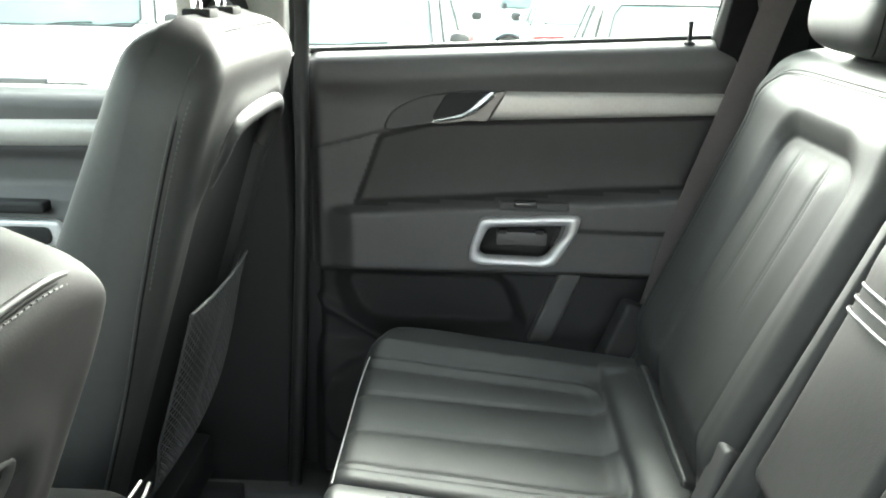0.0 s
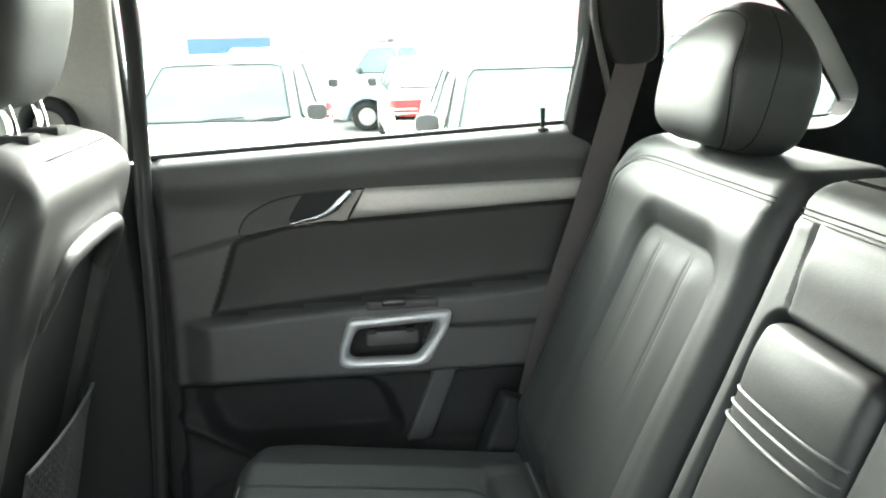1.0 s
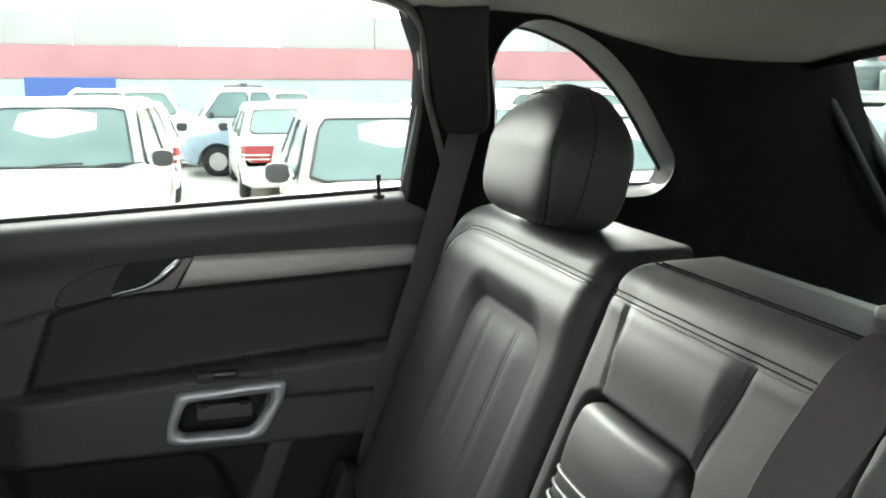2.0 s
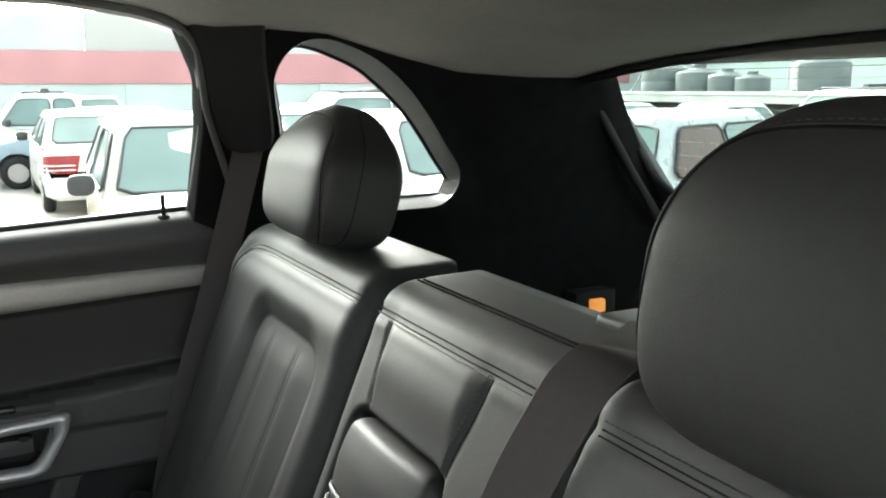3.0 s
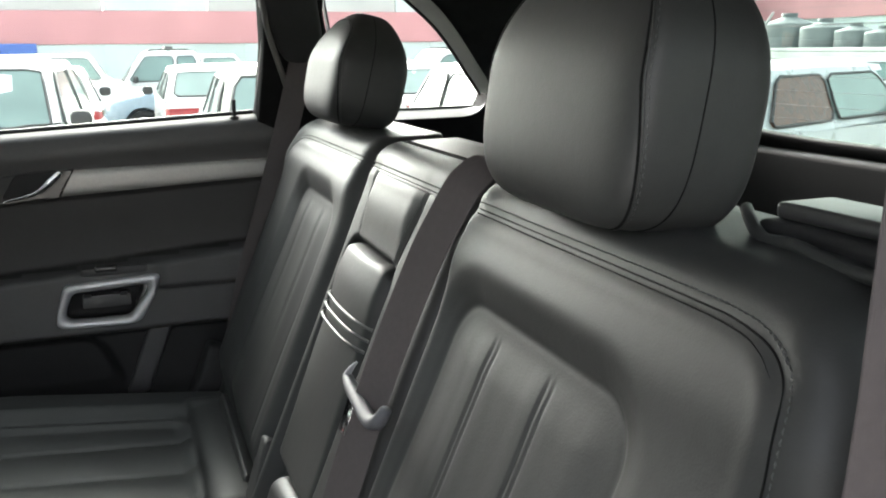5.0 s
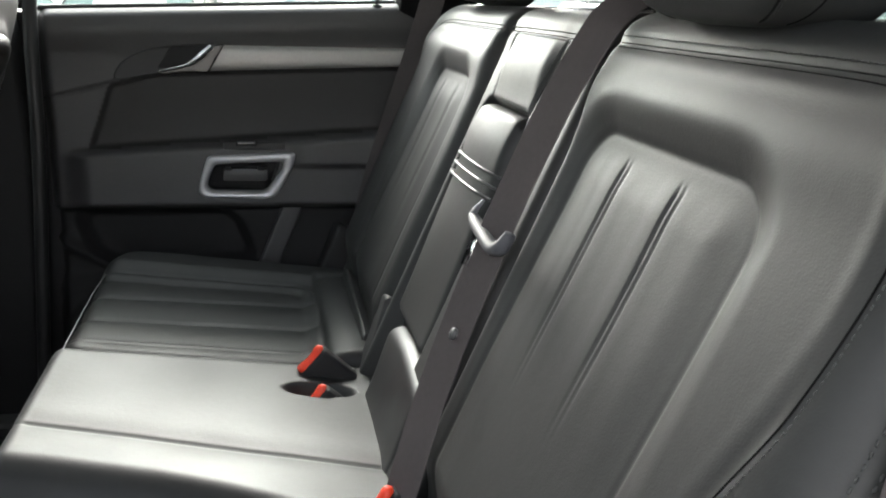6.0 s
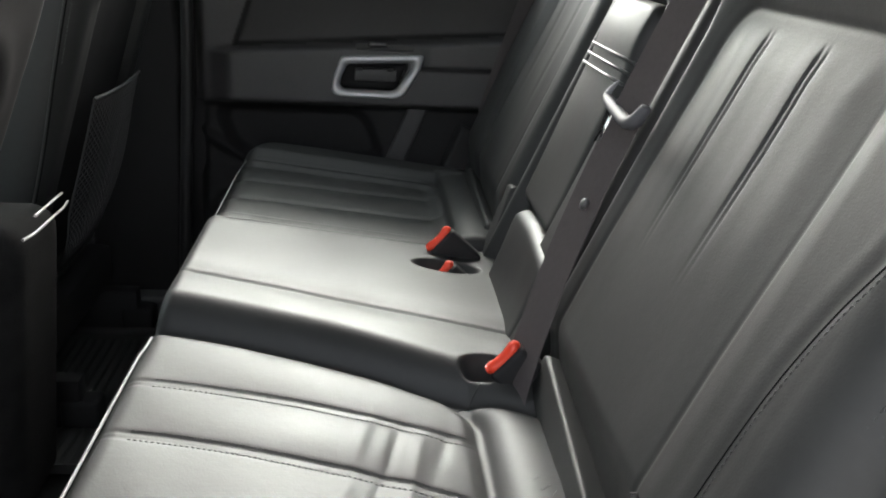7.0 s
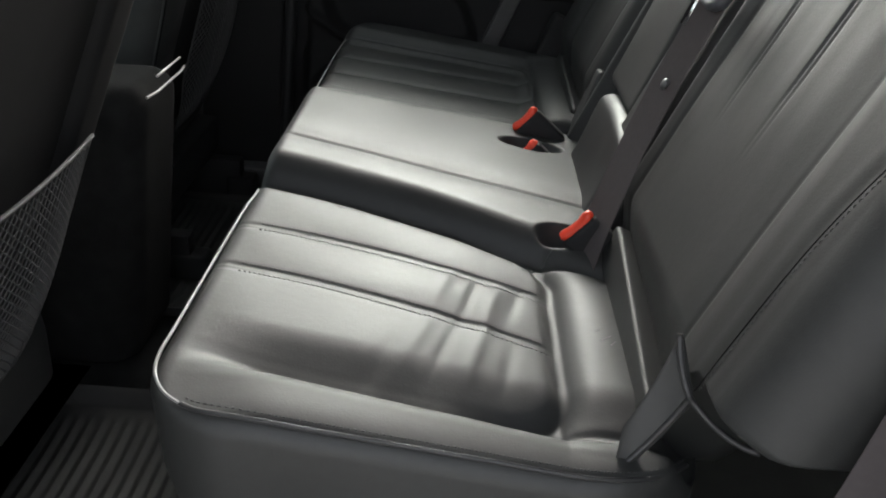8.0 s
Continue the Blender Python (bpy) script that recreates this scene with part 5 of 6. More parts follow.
    part("anchor", bm, PLASTIC_BLACK, root, "black plastic belt anchor")


build_side_belt(1, "dark seat belt webbing hanging down the far pillar")
build_side_belt(-1, "dark seat belt webbing hanging in the open door")


def build_buckle(at, label, tilt=49):
    """A flat buckle standing on edge in the crease; at: the upper end of its red button."""
    b = Vector((math.cos(radians(tilt)), 0, math.sin(radians(tilt))))
    a = Vector((-b.z, 0.0, b.x))
    root = thing("belt_buckle", (at[0] + 0.02, at[1], at[2] - 0.06), label, "belt buckle", "belt buckles")
    o = Vector(at) - b * 0.023
    m = Matrix(((a.x, 0, b.x, o.x), (a.y, 1, b.y, o.y), (a.z, 0, b.z, o.z), (0, 0, 0, 1)))
    bm = bmesh.new()
    add_box(bm, (-0.066, -0.0115, -0.024), (-0.003, 0.0115, 0.024), 0.006, 3)
    bmesh.ops.transform(bm, matrix=m, verts=bm.verts)
    part("case", bm, PLASTIC_BLACK, root, "black plastic case")
    s_ = np.linspace(-1, 1, 15)
    pts = np.stack([-0.004 + 0.006 * s_ ** 2, 0 * s_, 0.0225 * s_], 1)
    v, f = tube(pts, np.interp(np.abs(s_), [0, 0.8, 1], [0.0078, 0.0072, 0.004]), 12)
    shaped("release_button", [tuple(m @ Vector(c)) for c in v], f, RED, root, "red release button")


build_buckle((0.312, 0.384, 0.826), "black belt buckle with red button at the seat crease")
build_buckle((0.268, 0.742, 0.832), "black belt buckle with red button on a stalk")
build_buckle((0.268, 0.679, 0.803), "black belt buckle with red button sunk in its well")


def build_stalk():
    root = thing("buckle_stalk", (0.345, 0.81, 0.76), "black plastic buckle stalk standing at the backrest", "belt stalk")
    v, f = pad(-0.030, 0.026, -0.03, 0.105, 0.02, 0.007, lambda u, q, w: (0.330 + 0.32 * q - w * 0.9, 0.805 + u * (1 - 3.5 * np.clip(q, 0, 1)) + 0.10 * q, 0.775 + q + w * 0.3), None, 0.006, (0.008,) * 4)
    shaped("sleeve", v, f, PLASTIC_SOFT, root)


build_stalk()


# ---- near lower corner: flap of the seat back cover and the wheel arch trim ----
def build_corner_flap():
    root = thing("seat_corner_flap", (0.31, 0.05, 0.78), "loose dark leather flap folded at the outer seat corner", "seat flap")

    def sheet(name, a, b, c, d, sag, mat, label=""):
        """A thin curved piece between two edges a-b and d-c."""
        a, b, c, d = (np.array(q, float) for q in (a, b, c, d))
        n, m = 16, 10
        rows = []
        for s_ in np.linspace(0, 1, n):
            for t_ in np.linspace(0, 1, m):
                p = (a * (1 - s_) + b * s_) * (1 - t_) + (d * (1 - s_) + c * s_) * t_
                rows.append(p + np.array(sag) * 4 * s_ * (1 - s_))
        v = np.array(rows)
        back = v + np.array([0.004, 0.001, -0.003])
        f = grid_faces(n, m)
        loop = list(range(m)) + [i * m + m - 1 for i in range(1, n)] + [(n - 1) * m + j for j in range(m - 2, -1, -1)] + [i * m for i in range(n - 2, 0, -1)]
        k = n * m
        f = f + [tuple(i + k for i in q[::-1]) for q in f] + [(loop[i], loop[(i + 1) % len(loop)], loop[(i + 1) % len(loop)] + k, loop[i] + k) for i in range(len(loop))]
        return shaped(name, np.vstack([v, back]), f, mat, root, label, angle=50)
    sheet("flap", (0.300, 0.026, 0.804), (0.334, 0.044, 0.882), (0.345, 0.021, 0.839), (0.295, 0.014, 0.765), (0.003, 0.003, -0.004), LEATHER)
    for a, b, s_ in (((0.334, 0.044, 0.882), (0.345, 0.021, 0.839), (-0.002, 0.0, -0.002)), ((0.345, 0.021, 0.839), (0.295, 0.014, 0.765), (0.003, 0.003, -0.004)), ((0.345, 0.021, 0.839), (0.395, -0.010, 0.816), (0.0, -0.002, -0.007))):
        t_ = np.linspace(0, 1, 14)[:, None]
        p = np.array(a) * (1 - t_) + np.array(b) * t_ + np.array(s_) * 4 * t_ * (1 - t_)
        vv, ff = tube(p, 0.0028, 6)
        shaped("hem", vv, ff, CORD, root, "rolled hem")


build_corner_flap()


def build_back_hem():
    """The lifted lower edges of the backrest covers over the cushions' rear rolls."""
    v, f = pad(0.085, 0.385, -0.520, -0.478, 0.03, 0.005, lambda u, q, w: on_back(u, q + 0.10 * (u - 0.38), w - 0.008), None, 0.006, (0.01,) * 4)
    shaped("cover_hem", v, f, LEATHER, REAR_WIDE, "lifted hem of the leather cover")
    v, f = pad(0.865, 1.190, -0.535, -0.492, 0.03, 0.005, lambda u, q, w: on_back(u, q + 0.03 * (u - 1.0), w - 0.012), None, 0.006, (0.01,) * 4)
    shaped("cover_hem", v, f, LEATHER, REAR_NARROW, "lifted hem of the leather cover")


build_back_hem()


def build_arch(sign, label):
    root = thing("wheel_arch_trim", (0.45, MID + sign * 0.72, 0.45), label, "wheel arch trim")
    n, m = 30, 12
    rows = []
    for a in np.linspace(0.15, np.pi * 0.62, n):
        c = np.array([0.86, 0.42])
        for s in np.linspace(0, 1, m):
            r = 0.42 + 0.05 * s
            y = 1.325 + 0.085 * s ** 0.7
            rows.append((c[0] - r * math.cos(a), y if sign > 0 else 2 * MID - y, c[1] + r * 0.98 * math.sin(a)))
    shaped("arch", rows, grid_faces(n, m), PLASTIC, root)


build_arch(-1, "dark grey plastic trim over the wheel arch by the open door")
build_arch(1, "dark grey plastic trim over the far wheel arch")




# ---- front seats ----
def on_front(cy, dx=0.0, dz=0.0, slope=0.31):
    """The rear face of a front seat: u across, v up the slope from 1.2 m, w to the tail."""
    sf, cf = math.sin(math.atan(slope)), math.cos(math.atan(slope))
    return lambda u, v, w: (-0.20 + dx + v * sf + w * cf, cy + u + 0 * v, 1.20 + dz + v * cf - w * sf)


def build_front_seat(cy, dx, dz, label, broad=1.0, slope=0.31, edge=-0.03, roll=0.045, lip=0.0125, rail=0.0):
    """broad: a factor on the seat's width."""
    base = on_front(cy, dx, dz, slope)
    at = lambda u, v, w: base(u * broad, v, w)
    root = thing("front_seat", (-0.45 + dx, cy, 0.44), label, "car seat", "front seats")

    def relief(u, v):
        sd = rrect(u, v, -0.165, 0.165, -0.62, 0.0, 0.07)
        return -0.022 * smooth01(-sd / 0.02) + 0.64 * lip * bell(sd - 0.014, 0.016) * smooth01((v + 0.12) / 0.06)
    v, f = pad(-0.247, 0.247, -0.66, 0.105, 0.078, roll, at, relief, 0.006, (0.04, 0.04, 0.11, 0.11), backed=False)
    cover = shaped("back_cover", v, f, LEATHER, root, "black leather cover, its back darkened for shade")
    # faces towards the tail are darkened, as that side lies in shade
    cover.data.materials.append(SHADED_BLACK)
    for p in cover.data.polygons:
        if abs(p.center.y - cy) < 0.186 * broad and p.center.z < 1.215 + dz and p.normal.x > 0.2:
            p.material_index = 1
    # the front half swells into side bolsters
    puff = lambda u, v: 0.022 * smooth01((np.abs(u) - 0.13) / 0.08) * np.clip((0.11 - v) / 0.5, 0, 1) * smooth01((v + 0.62) / 0.2)
    flip = lambda u, q, w: at(u, q, -0.058 - (w + 0.052) * (1 + 0.5 * np.clip((0.10 - q) / 0.52, 0, 1)))
    v, f = pad(-0.2455, 0.2455, -0.66, 0.1035, 0.052, 0.045, flip, puff, 0.012, (0.04, 0.04, 0.11, 0.11), backed=False)
    shaped("backrest", v, f, LEATHER, root, "black leather backrest")
    # grip lip over the sunk back panel
    p = curve([(-0.148, -0.08, -0.004), (-0.144, -0.045, 0.004), (-0.125, -0.012, 0.008), (-0.06, 0.0, 0.010), (0.06, 0.0, 0.010), (0.125, -0.012, 0.008), (0.144, -0.045, 0.004), (0.148, -0.08, -0.004)], 8)
    vv, ff = tube(np.stack(at(p[:, 0], p[:, 1] + 0.004, p[:, 2] - 0.001 - 0.9 * (0.0125 - lip)), 1), lip, 10)
    shaped("grip_lip", vv, ff, LEATHER, root, "smooth leather lip of the back panel")
    v, f = pad(-0.15, 0.15, -0.60, -0.006, 0.012, 0.004, lambda u, q, w: at(u, q, w - 0.014), None, 0.02, (0.03, 0.03, 0.05, 0.05))
    shaped("back_panel", v, f, SHADED_BLACK, root, "black sunk back panel")
    # seams along both sides of the cover
    top_at = 0.105 - roll * (1 - math.sqrt(1 - (1 + edge / roll) ** 2))
    for s in (-1, 1):
        p = curve([(s * 0.0, top_at, edge), (s * 0.06, top_at, edge), (s * 0.134, top_at - 0.0004, edge), (s * 0.185, top_at - 0.0144, edge), (s * 0.222, top_at - 0.042, edge), (s * 0.2425, 0.010, edge * 0.5 - 0.015), (s * 0.2445, -0.08, -0.028), (s * 0.243, -0.2, -0.022), (s * 0.240, -0.36, -0.012), (s * 0.237, -0.62, -0.008)], 10)
        pts = np.stack(at(p[:, 0], p[:, 1], p[:, 2]), 1)
        vv, ff = tube(pts, 0.0026 if roll < 0.04 else 0.0020, 6)
        shaped("welt", vv, ff, LEATHER, root, "raised leather welt")
        # black line for the shade beside the welt
        vv, ff = tube(np.stack(at(p[:, 0] * 0.996, p[:, 1] - 0.0022, p[:, 2] + 0.0022), 1), 0.0015, 6)
        shaped("seam_fold", vv, ff, SEAM_SHADE, root, "black line for the shade in the seam")
        near = np.stack(at(p[:, 0] * 0.992, p[:, 1] - 0.0035, p[:, 2] + (0.009 if roll > 0.04 else 0.0048)), 1)[:70]
        vv, ff = stitches(near, (0.9, 0, 0.4), 0.004, 0.0025, 0.0009)
        shaped("stitching", vv, ff, THREAD, root, "grey seam stitching")
    # net pocket: crossing cords between a hem and the panel's foot, sagging outwards
    top, foot = -0.25, -0.56
    sag = lambda u, q: 0.018 + 0.030 * np.clip(1 - (u / 0.15) ** 2, 0, 1) * np.clip(1 - ((q + 0.40) / 0.17) ** 2, 0, 1)
    left = lambda q: -0.142 + 0.35 * np.clip(-(q + 0.45), 0, 1)
    pieces = []
    cells_u, cells_v = 22, 26
    for k in range(-cells_v, cells_u + 1):
        for slope in (1, -1):
            us, qs = [], []
            for t in np.linspace(0, 1, cells_v * 2 + 1):
                a = (k + t * cells_v) / cells_u
                a = a if slope > 0 else 1 - a
                if 0 <= a <= 1:
                    q = top + (foot - top) * t
                    half = -left(q)
                    us.append(-half + 2 * half * a)
                    qs.append(q)
            if len(us) > 2:
                us, qs = np.array(us), np.array(qs)
                us = us + 0.0022 * np.sin(qs * cells_v * 2 * np.pi / (foot - top)) * slope
                pieces.append(tube(np.stack(at(us, qs, sag(us, qs)), 1), 0.0011, 4))
    vv, ff = joined(pieces)
    net = shaped("net_pocket", vv, ff, NET, root, "black elastic net pocket")
    for side in (-1, 1):
        qs = np.linspace(top, foot, 24)
        us = -side * left(qs)
        vv, ff = tube(np.stack(at(us, qs, sag(us, qs)), 1), 0.0018, 6)
        shaped("net_edge", vv, ff, NET, net, "corded edge")
    us = np.linspace(-0.146, 0.146, 30)
    vv, ff = tube(np.stack(at(us, np.full(30, top), sag(us, np.full(30, top)) + 0.001), 1), 0.0028, 6)
    shaped("net_hem", vv, ff, NET, net, "elastic hem")
    # padded headrest on two posts
    hp = lambda u, q, w: at(u, q + 0.212, w - 0.135)
    v, f = blob(0.135, 0.085, 0.055, 3.4, lambda a, b, c: hp(a, b, c), 22)
    head = shaped("headrest", v, f, LEATHER, root, "black leather headrest")
    a = np.linspace(0, 2 * np.pi, 90, endpoint=False)
    r = (np.abs(np.cos(a)) ** 3.4 + np.abs(np.sin(a)) ** 3.4) ** (-1 / 3.4)
    vv, ff = tube(np.stack(hp(0.1353 * r * np.cos(a), 0.0853 * r * np.sin(a), np.zeros(90)), 1), 0.0022, 6, True)
    shaped("headrest_seam", vv, ff, CORD, head, "raised seam")
    for du in (-0.055, 0.055):
        vv, ff = tube([at(du, 0.07, -0.070), at(du, 0.12, -0.090), at(du, 0.18, -0.125)], 0.0065, 10)
        shaped("post", vv, ff, CHROME, root, "steel headrest post")
        q = at(du, 0.112, -0.082)
        bm = bmesh.new()
        add_box(bm, (q[0] - 0.018, q[1] - 0.02, q[2] - 0.016), (q[0] + 0.018, q[1] + 0.02, q[2] - 0.002), 0.004, 2)
        part("post_guide", bm, PLASTIC_BLACK, root, "black post guide")
    # cushion, side cover and runners
    bz = 0.70 + dz
    v, f = pad(-0.255, 0.255, -0.98, -0.40, 0.16, 0.05, lambda u, q, w: (q + dx + 0 * u, cy + u + 0 * q, bz - 0.06 * (q + 0.4) + w), lambda u, q: 0.03 * smooth01((np.abs(u) - 0.14) / 0.06), 0.015, (0.03, 0.03, 0.06, 0.06))
    shaped("cushion", v, f, LEATHER, root, "black leather cushion")
    bm = bmesh.new()
    add_box(bm, (-0.92 + dx, cy - 0.24, 0.50), (-0.36 + dx, cy + 0.24, 0.58 + dz), 0.02, 2)
    part("base", bm, PLASTIC_BLACK, root, "black seat base")
    for du in (-0.19, 0.19):
        bm = bmesh.new()
        add_box(bm, (-0.95 + dx, cy + du - 0.018, 0.41), (-0.30 + dx - rail, cy + du + 0.018, 0.50), 0.006, 2)
        runner = part("runner", bm, PLASTIC_BLACK, root, "black floor runner")
        bm = bmesh.new()
        add_box(bm, (-0.335 + dx - rail, cy + du - 0.024, 0.41), (-0.27 + dx - rail, cy + du + 0.024, 0.462), 0.01, 3)
        part("runner_cap", bm, PLASTIC_BLACK, runner, "black runner end cap")
    return root


build_front_seat(1.085, -0.022, 0.004, "black leather front passenger seat with net pocket on its back", 0.95)
build_front_seat(0.226, 0.025, -0.080, "black leather driver seat with net pocket on its back", 1.0, 0.40, -0.012, 0.030, 0.003, 0.16)


# ---- between and below the seats ----
def build_console():
    root = thing("centre_console", (-0.45, MID, 0.45), "dark centre console end with two bright trim lines", "console")
    v, f = pad(MID - 0.060, MID + 0.115, 0.44, 0.872, 0.5, 0.035, lambda u, q, w: (-0.262 + w + 0.10 * (q - 0.86), u + 0 * q, q + 0 * u), None, 0.012, (0.01, 0.01, 0.05, 0.05))
    shaped("body", v, f, CARPET, root, "dark lined body")
    for near, far, z in ((-0.020, 0.076, 0.886), (-0.052, 0.104, 0.866)):
        ys = np.linspace(near, far, 7)
        p = curve([(-0.250 - 0.9 * max(0.0, abs(q - 0.03) - 0.05) ** 1.5, MID + q, z) for q in ys], 6)
        vv, ff = tube(p, 0.0018, 6)
        shaped("trim_line", vv, ff, STRIP, root, "thin bright trim line")


build_console()


def build_mat(cy, label):
    root = thing("floor_mat", (-0.22, cy, 0.405), label, "floor mat", "floor mats")
    xs, ys = np.arange(-0.52, 0.03, 0.0045), np.arange(cy - 0.27, cy + 0.27, 0.009)
    x, y = np.meshgrid(xs, ys)
    sd = rrect(x, y, -0.52, 0.03, cy - 0.27, cy + 0.27, 0.05)
    z = 0.412 + 0.05 * bell(y - MID, 0.12) + 0.012 * smooth01((sd + 0.02) / 0.012)
    fld = rrect(x, y, -0.48, -0.02, cy - 0.22, cy + 0.22, 0.03)
    z = z + 0.003 * smooth01(-fld / 0.006) * np.sin(x * 2 * np.pi / 0.018)
    z = np.where(x > -0.0, z + 0.10 * smooth01((x - 0.0) / 0.25), z)
    n, m = x.shape
    v = np.stack([x, y, z], -1).reshape(-1, 3)
    loop = list(range(m)) + [i * m + m - 1 for i in range(1, n)] + [(n - 1) * m + j for j in range(m - 2, -1, -1)] + [i * m for i in range(n - 2, 0, -1)]
    rim = v[loop].copy()
    rim[:, 2] -= 0.016
    f = grid_faces(n, m) + [(loop[i], loop[(i + 1) % len(loop)], n * m + (i + 1) % len(loop), n * m + i) for i in range(len(loop))]
    shaped("mat", np.vstack([v, rim]), f, RUBBER, root, angle=60)


build_mat(0.225, "dusty ribbed black rubber mat in the near footwell")
build_mat(0.985, "ribbed black rubber mat in the far footwell")


# sills, cowl and outer shell that close the car
def build_shell():
    for sign, tag in ((1, "far"), (-1, "near")):
        root = thing("sill_" + tag, (0.0, MID + sign * 0.82, 0.3), "dark painted car sill under the doors", "door sill", kind="structure")
        bm = bmesh.new()
        y0, y1 = MID + sign * 0.775, MID + sign * 0.90
        add_box(bm, (-1.5, min(y0, y1), 0.24), (0.52, max(y0, y1), 0.455), 0.03, 3)
        part("sill_panel", bm, PAINT_OWN, root)
        bm = bmesh.new()
        y0, y1 = MID + sign * 0.70, MID + sign * 0.80
        add_box(bm, (-0.42, min(y0, y1), 0.41), (0.50, max(y0, y1), 0.462), 0.012, 3)
        part("sill_trim", bm, PLASTIC, root, "dark grey plastic sill trim")
    root = thing("bulkhead", (-1.55, MID, 0.4), "black plain panel closing the front of the cabin", "bulkhead", kind="structure")
    bm = bmesh.new()
    add_box(bm, (-1.62, MID - 0.78, 0.30), (-1.55, MID + 0.78, 1.05), 0.01, 2)
    part("panel", bm, PLASTIC_BLACK, root)
    root = thing("roof", (0, MID, 1.66), "dark painted car roof", "car roof", kind="structure")
    xs, ys = np.linspace(-0.88, 1.30, 30), np.linspace(MID - 0.74, MID + 0.74, 24)
    x, y = np.meshgrid(xs, ys)
    z = ceiling_z(x, y) + 0.058 - 0.04 * np.clip(np.abs(y - MID) - 0.62, 0, 1) * 3
    n, m = x.shape
    v = np.stack([x, y, z], -1).reshape(-1, 3)
    f = grid_faces(n, m)
    shaped("roof_skin", np.vstack([v, v + np.array([0, 0, 0.004])]), f + [tuple(i + n * m for i in q[::-1]) for q in f], PAINT_OWN, root)
    for sign, tag in ((1, "far"), (-1, "near")):
        root = thing("quarter_" + tag, (1.0, MID + sign * 0.86, 0.3), "dark painted rear quarter of the car", "car side", kind="structure")
        pts = rounded([(0.56, 0.30), (0.56, 1.27), (1.50, 1.27), (1.58, 0.9), (1.55, 0.35), (1.24, 0.35), (1.16, 0.62), (0.95, 0.74), (0.74, 0.62), (0.66, 0.35)], 0.05, 4)
        y = 1.46
        slab("side_skin", pts, lambda z: y, 0.06, PAINT_OWN, root, "", 0.01, sign)
        a = np.linspace(0, 2 * np.pi, 40, endpoint=False)
        ring = np.stack([0.95 + 0.27 * np.cos(a), np.full(40, MID + sign * 0.82), 0.25 + 0.27 * np.sin(a)], 1)
        vv, ff = tube(ring, 0.085, 10, True)
        shaped("tyre", vv, ff, TYRE, root, "black tyre")


build_shell()


def build_front_end():
    """Windscreen, its pillars, the dashboard and the bonnet, which close the car at the front."""
    root = thing("windscreen", (-1.5, MID, 1.05), "wide clear windscreen between dark painted pillars", "windscreen", kind="structure")
    y = np.linspace(-1, 1, 24)
    low = np.stack([-1.56 - 0.10 * (1 - y ** 2), MID + 0.70 * y, np.full(24, 1.08)], 1)
    top = np.stack([-0.90 - 0.06 * (1 - y ** 2), MID + 0.60 * y, 1.635 + 0.03 * (1 - y ** 2)], 1)
    rows = [low * (1 - s) + top * s for s in np.linspace(0, 1, 8)]
    v = np.array(rows).reshape(-1, 3)
    f = grid_faces(8, 24)
    ob = shaped("pane", np.vstack([v, v + np.array([-0.004, 0, 0.003])]), f + [tuple(i + len(v) for i in q[::-1]) for q in f], PANE_FRONT, root, "tinted windscreen glass")
    ob.visible_shadow = False
    for sign in (-1, 1):
        vv, ff = tube([(-1.60, MID + sign * 0.74, 1.06), (-1.25, MID + sign * 0.69, 1.36), (-0.88, MID + sign * 0.64, 1.64)], 0.035, 10)
        shaped("windscreen_pillar", vv, ff, PAINT_OWN, root, "dark painted pillar")
    root = thing("dashboard", (-1.4, MID, 0.8), "dark plain dashboard under the windscreen", "dashboard", kind="structure")
    vv, ff = pad(MID - 0.70, MID + 0.70, -1.58, -1.22, 0.30, 0.05, lambda u, q, w: (q + 0 * u, u + 0 * q, 1.06 + 0.10 * (-1.40 - q) + w), None, 0.04, (0.03,) * 4)
    shaped("panel", vv, ff, PLASTIC_BLACK, root)
    root = thing("bonnet", (-2.1, MID, 0.3), "dark painted bonnet and front of the car", "bonnet", kind="structure")
    vv, ff = pad(MID - 0.80, MID + 0.80, -2.55, -1.62, 0.70, 0.10, lambda u, q, w: (q + 0 * u, u + 0 * q, 1.02 + 0.12 * (q + 1.62) + w), lambda u, q: 0.03 * (1 - ((u - MID) / 0.8) ** 2), 0.05, (0.22, 0.22, 0.03, 0.03))
    shaped("panel", vv, ff, PAINT_OWN, root)
    for sign in (-1, 1):
        a = np.linspace(0, 2 * np.pi, 40, endpoint=False)
        ring = np.stack([-1.95 + 0.27 * np.cos(a), np.full(40, MID + sign * 0.80), 0.25 + 0.27 * np.sin(a)], 1)
        vv, ff = tube(ring, 0.085, 10, True)
        shaped("tyre", vv, ff, TYRE, root, "black tyre")


build_front_end()


def build_amber_block():
    # a small amber block with weak emission in a black box
    root = thing("cargo_lamp", (1.25, 1.37, 1.04), "small glowing amber block on the black luggage trim", "lamp")
    bm = bmesh.new()
    add_box(bm, (1.20, 1.352, 1.015), (1.30, 1.395, 1.075), 0.006, 2)
    part("housing", bm, PLASTIC_BLACK, root, "black housing")
    bm = bmesh.new()
    add_box(bm, (1.232, 1.340, 1.032), (1.266, 1.360, 1.060), 0.005, 2)
    part("lens", bm, AMBER_GLOW, root, "amber block with weak emission")


build_amber_block()


# ---- outdoors ----
def ground_z(x, y):
    return -0.10 - 0.010 * (y - 0.6) - 0.006 * x


def build_ground():
    c = np.array([-400, -150, -60, -25, -10, 0, 10, 25, 45, 80, 200, 500, 1500], float)
    x, y = np.meshgrid(c, c)
    z = ground_z(np.clip(x, -60, 45), np.clip(y, -60, 80))
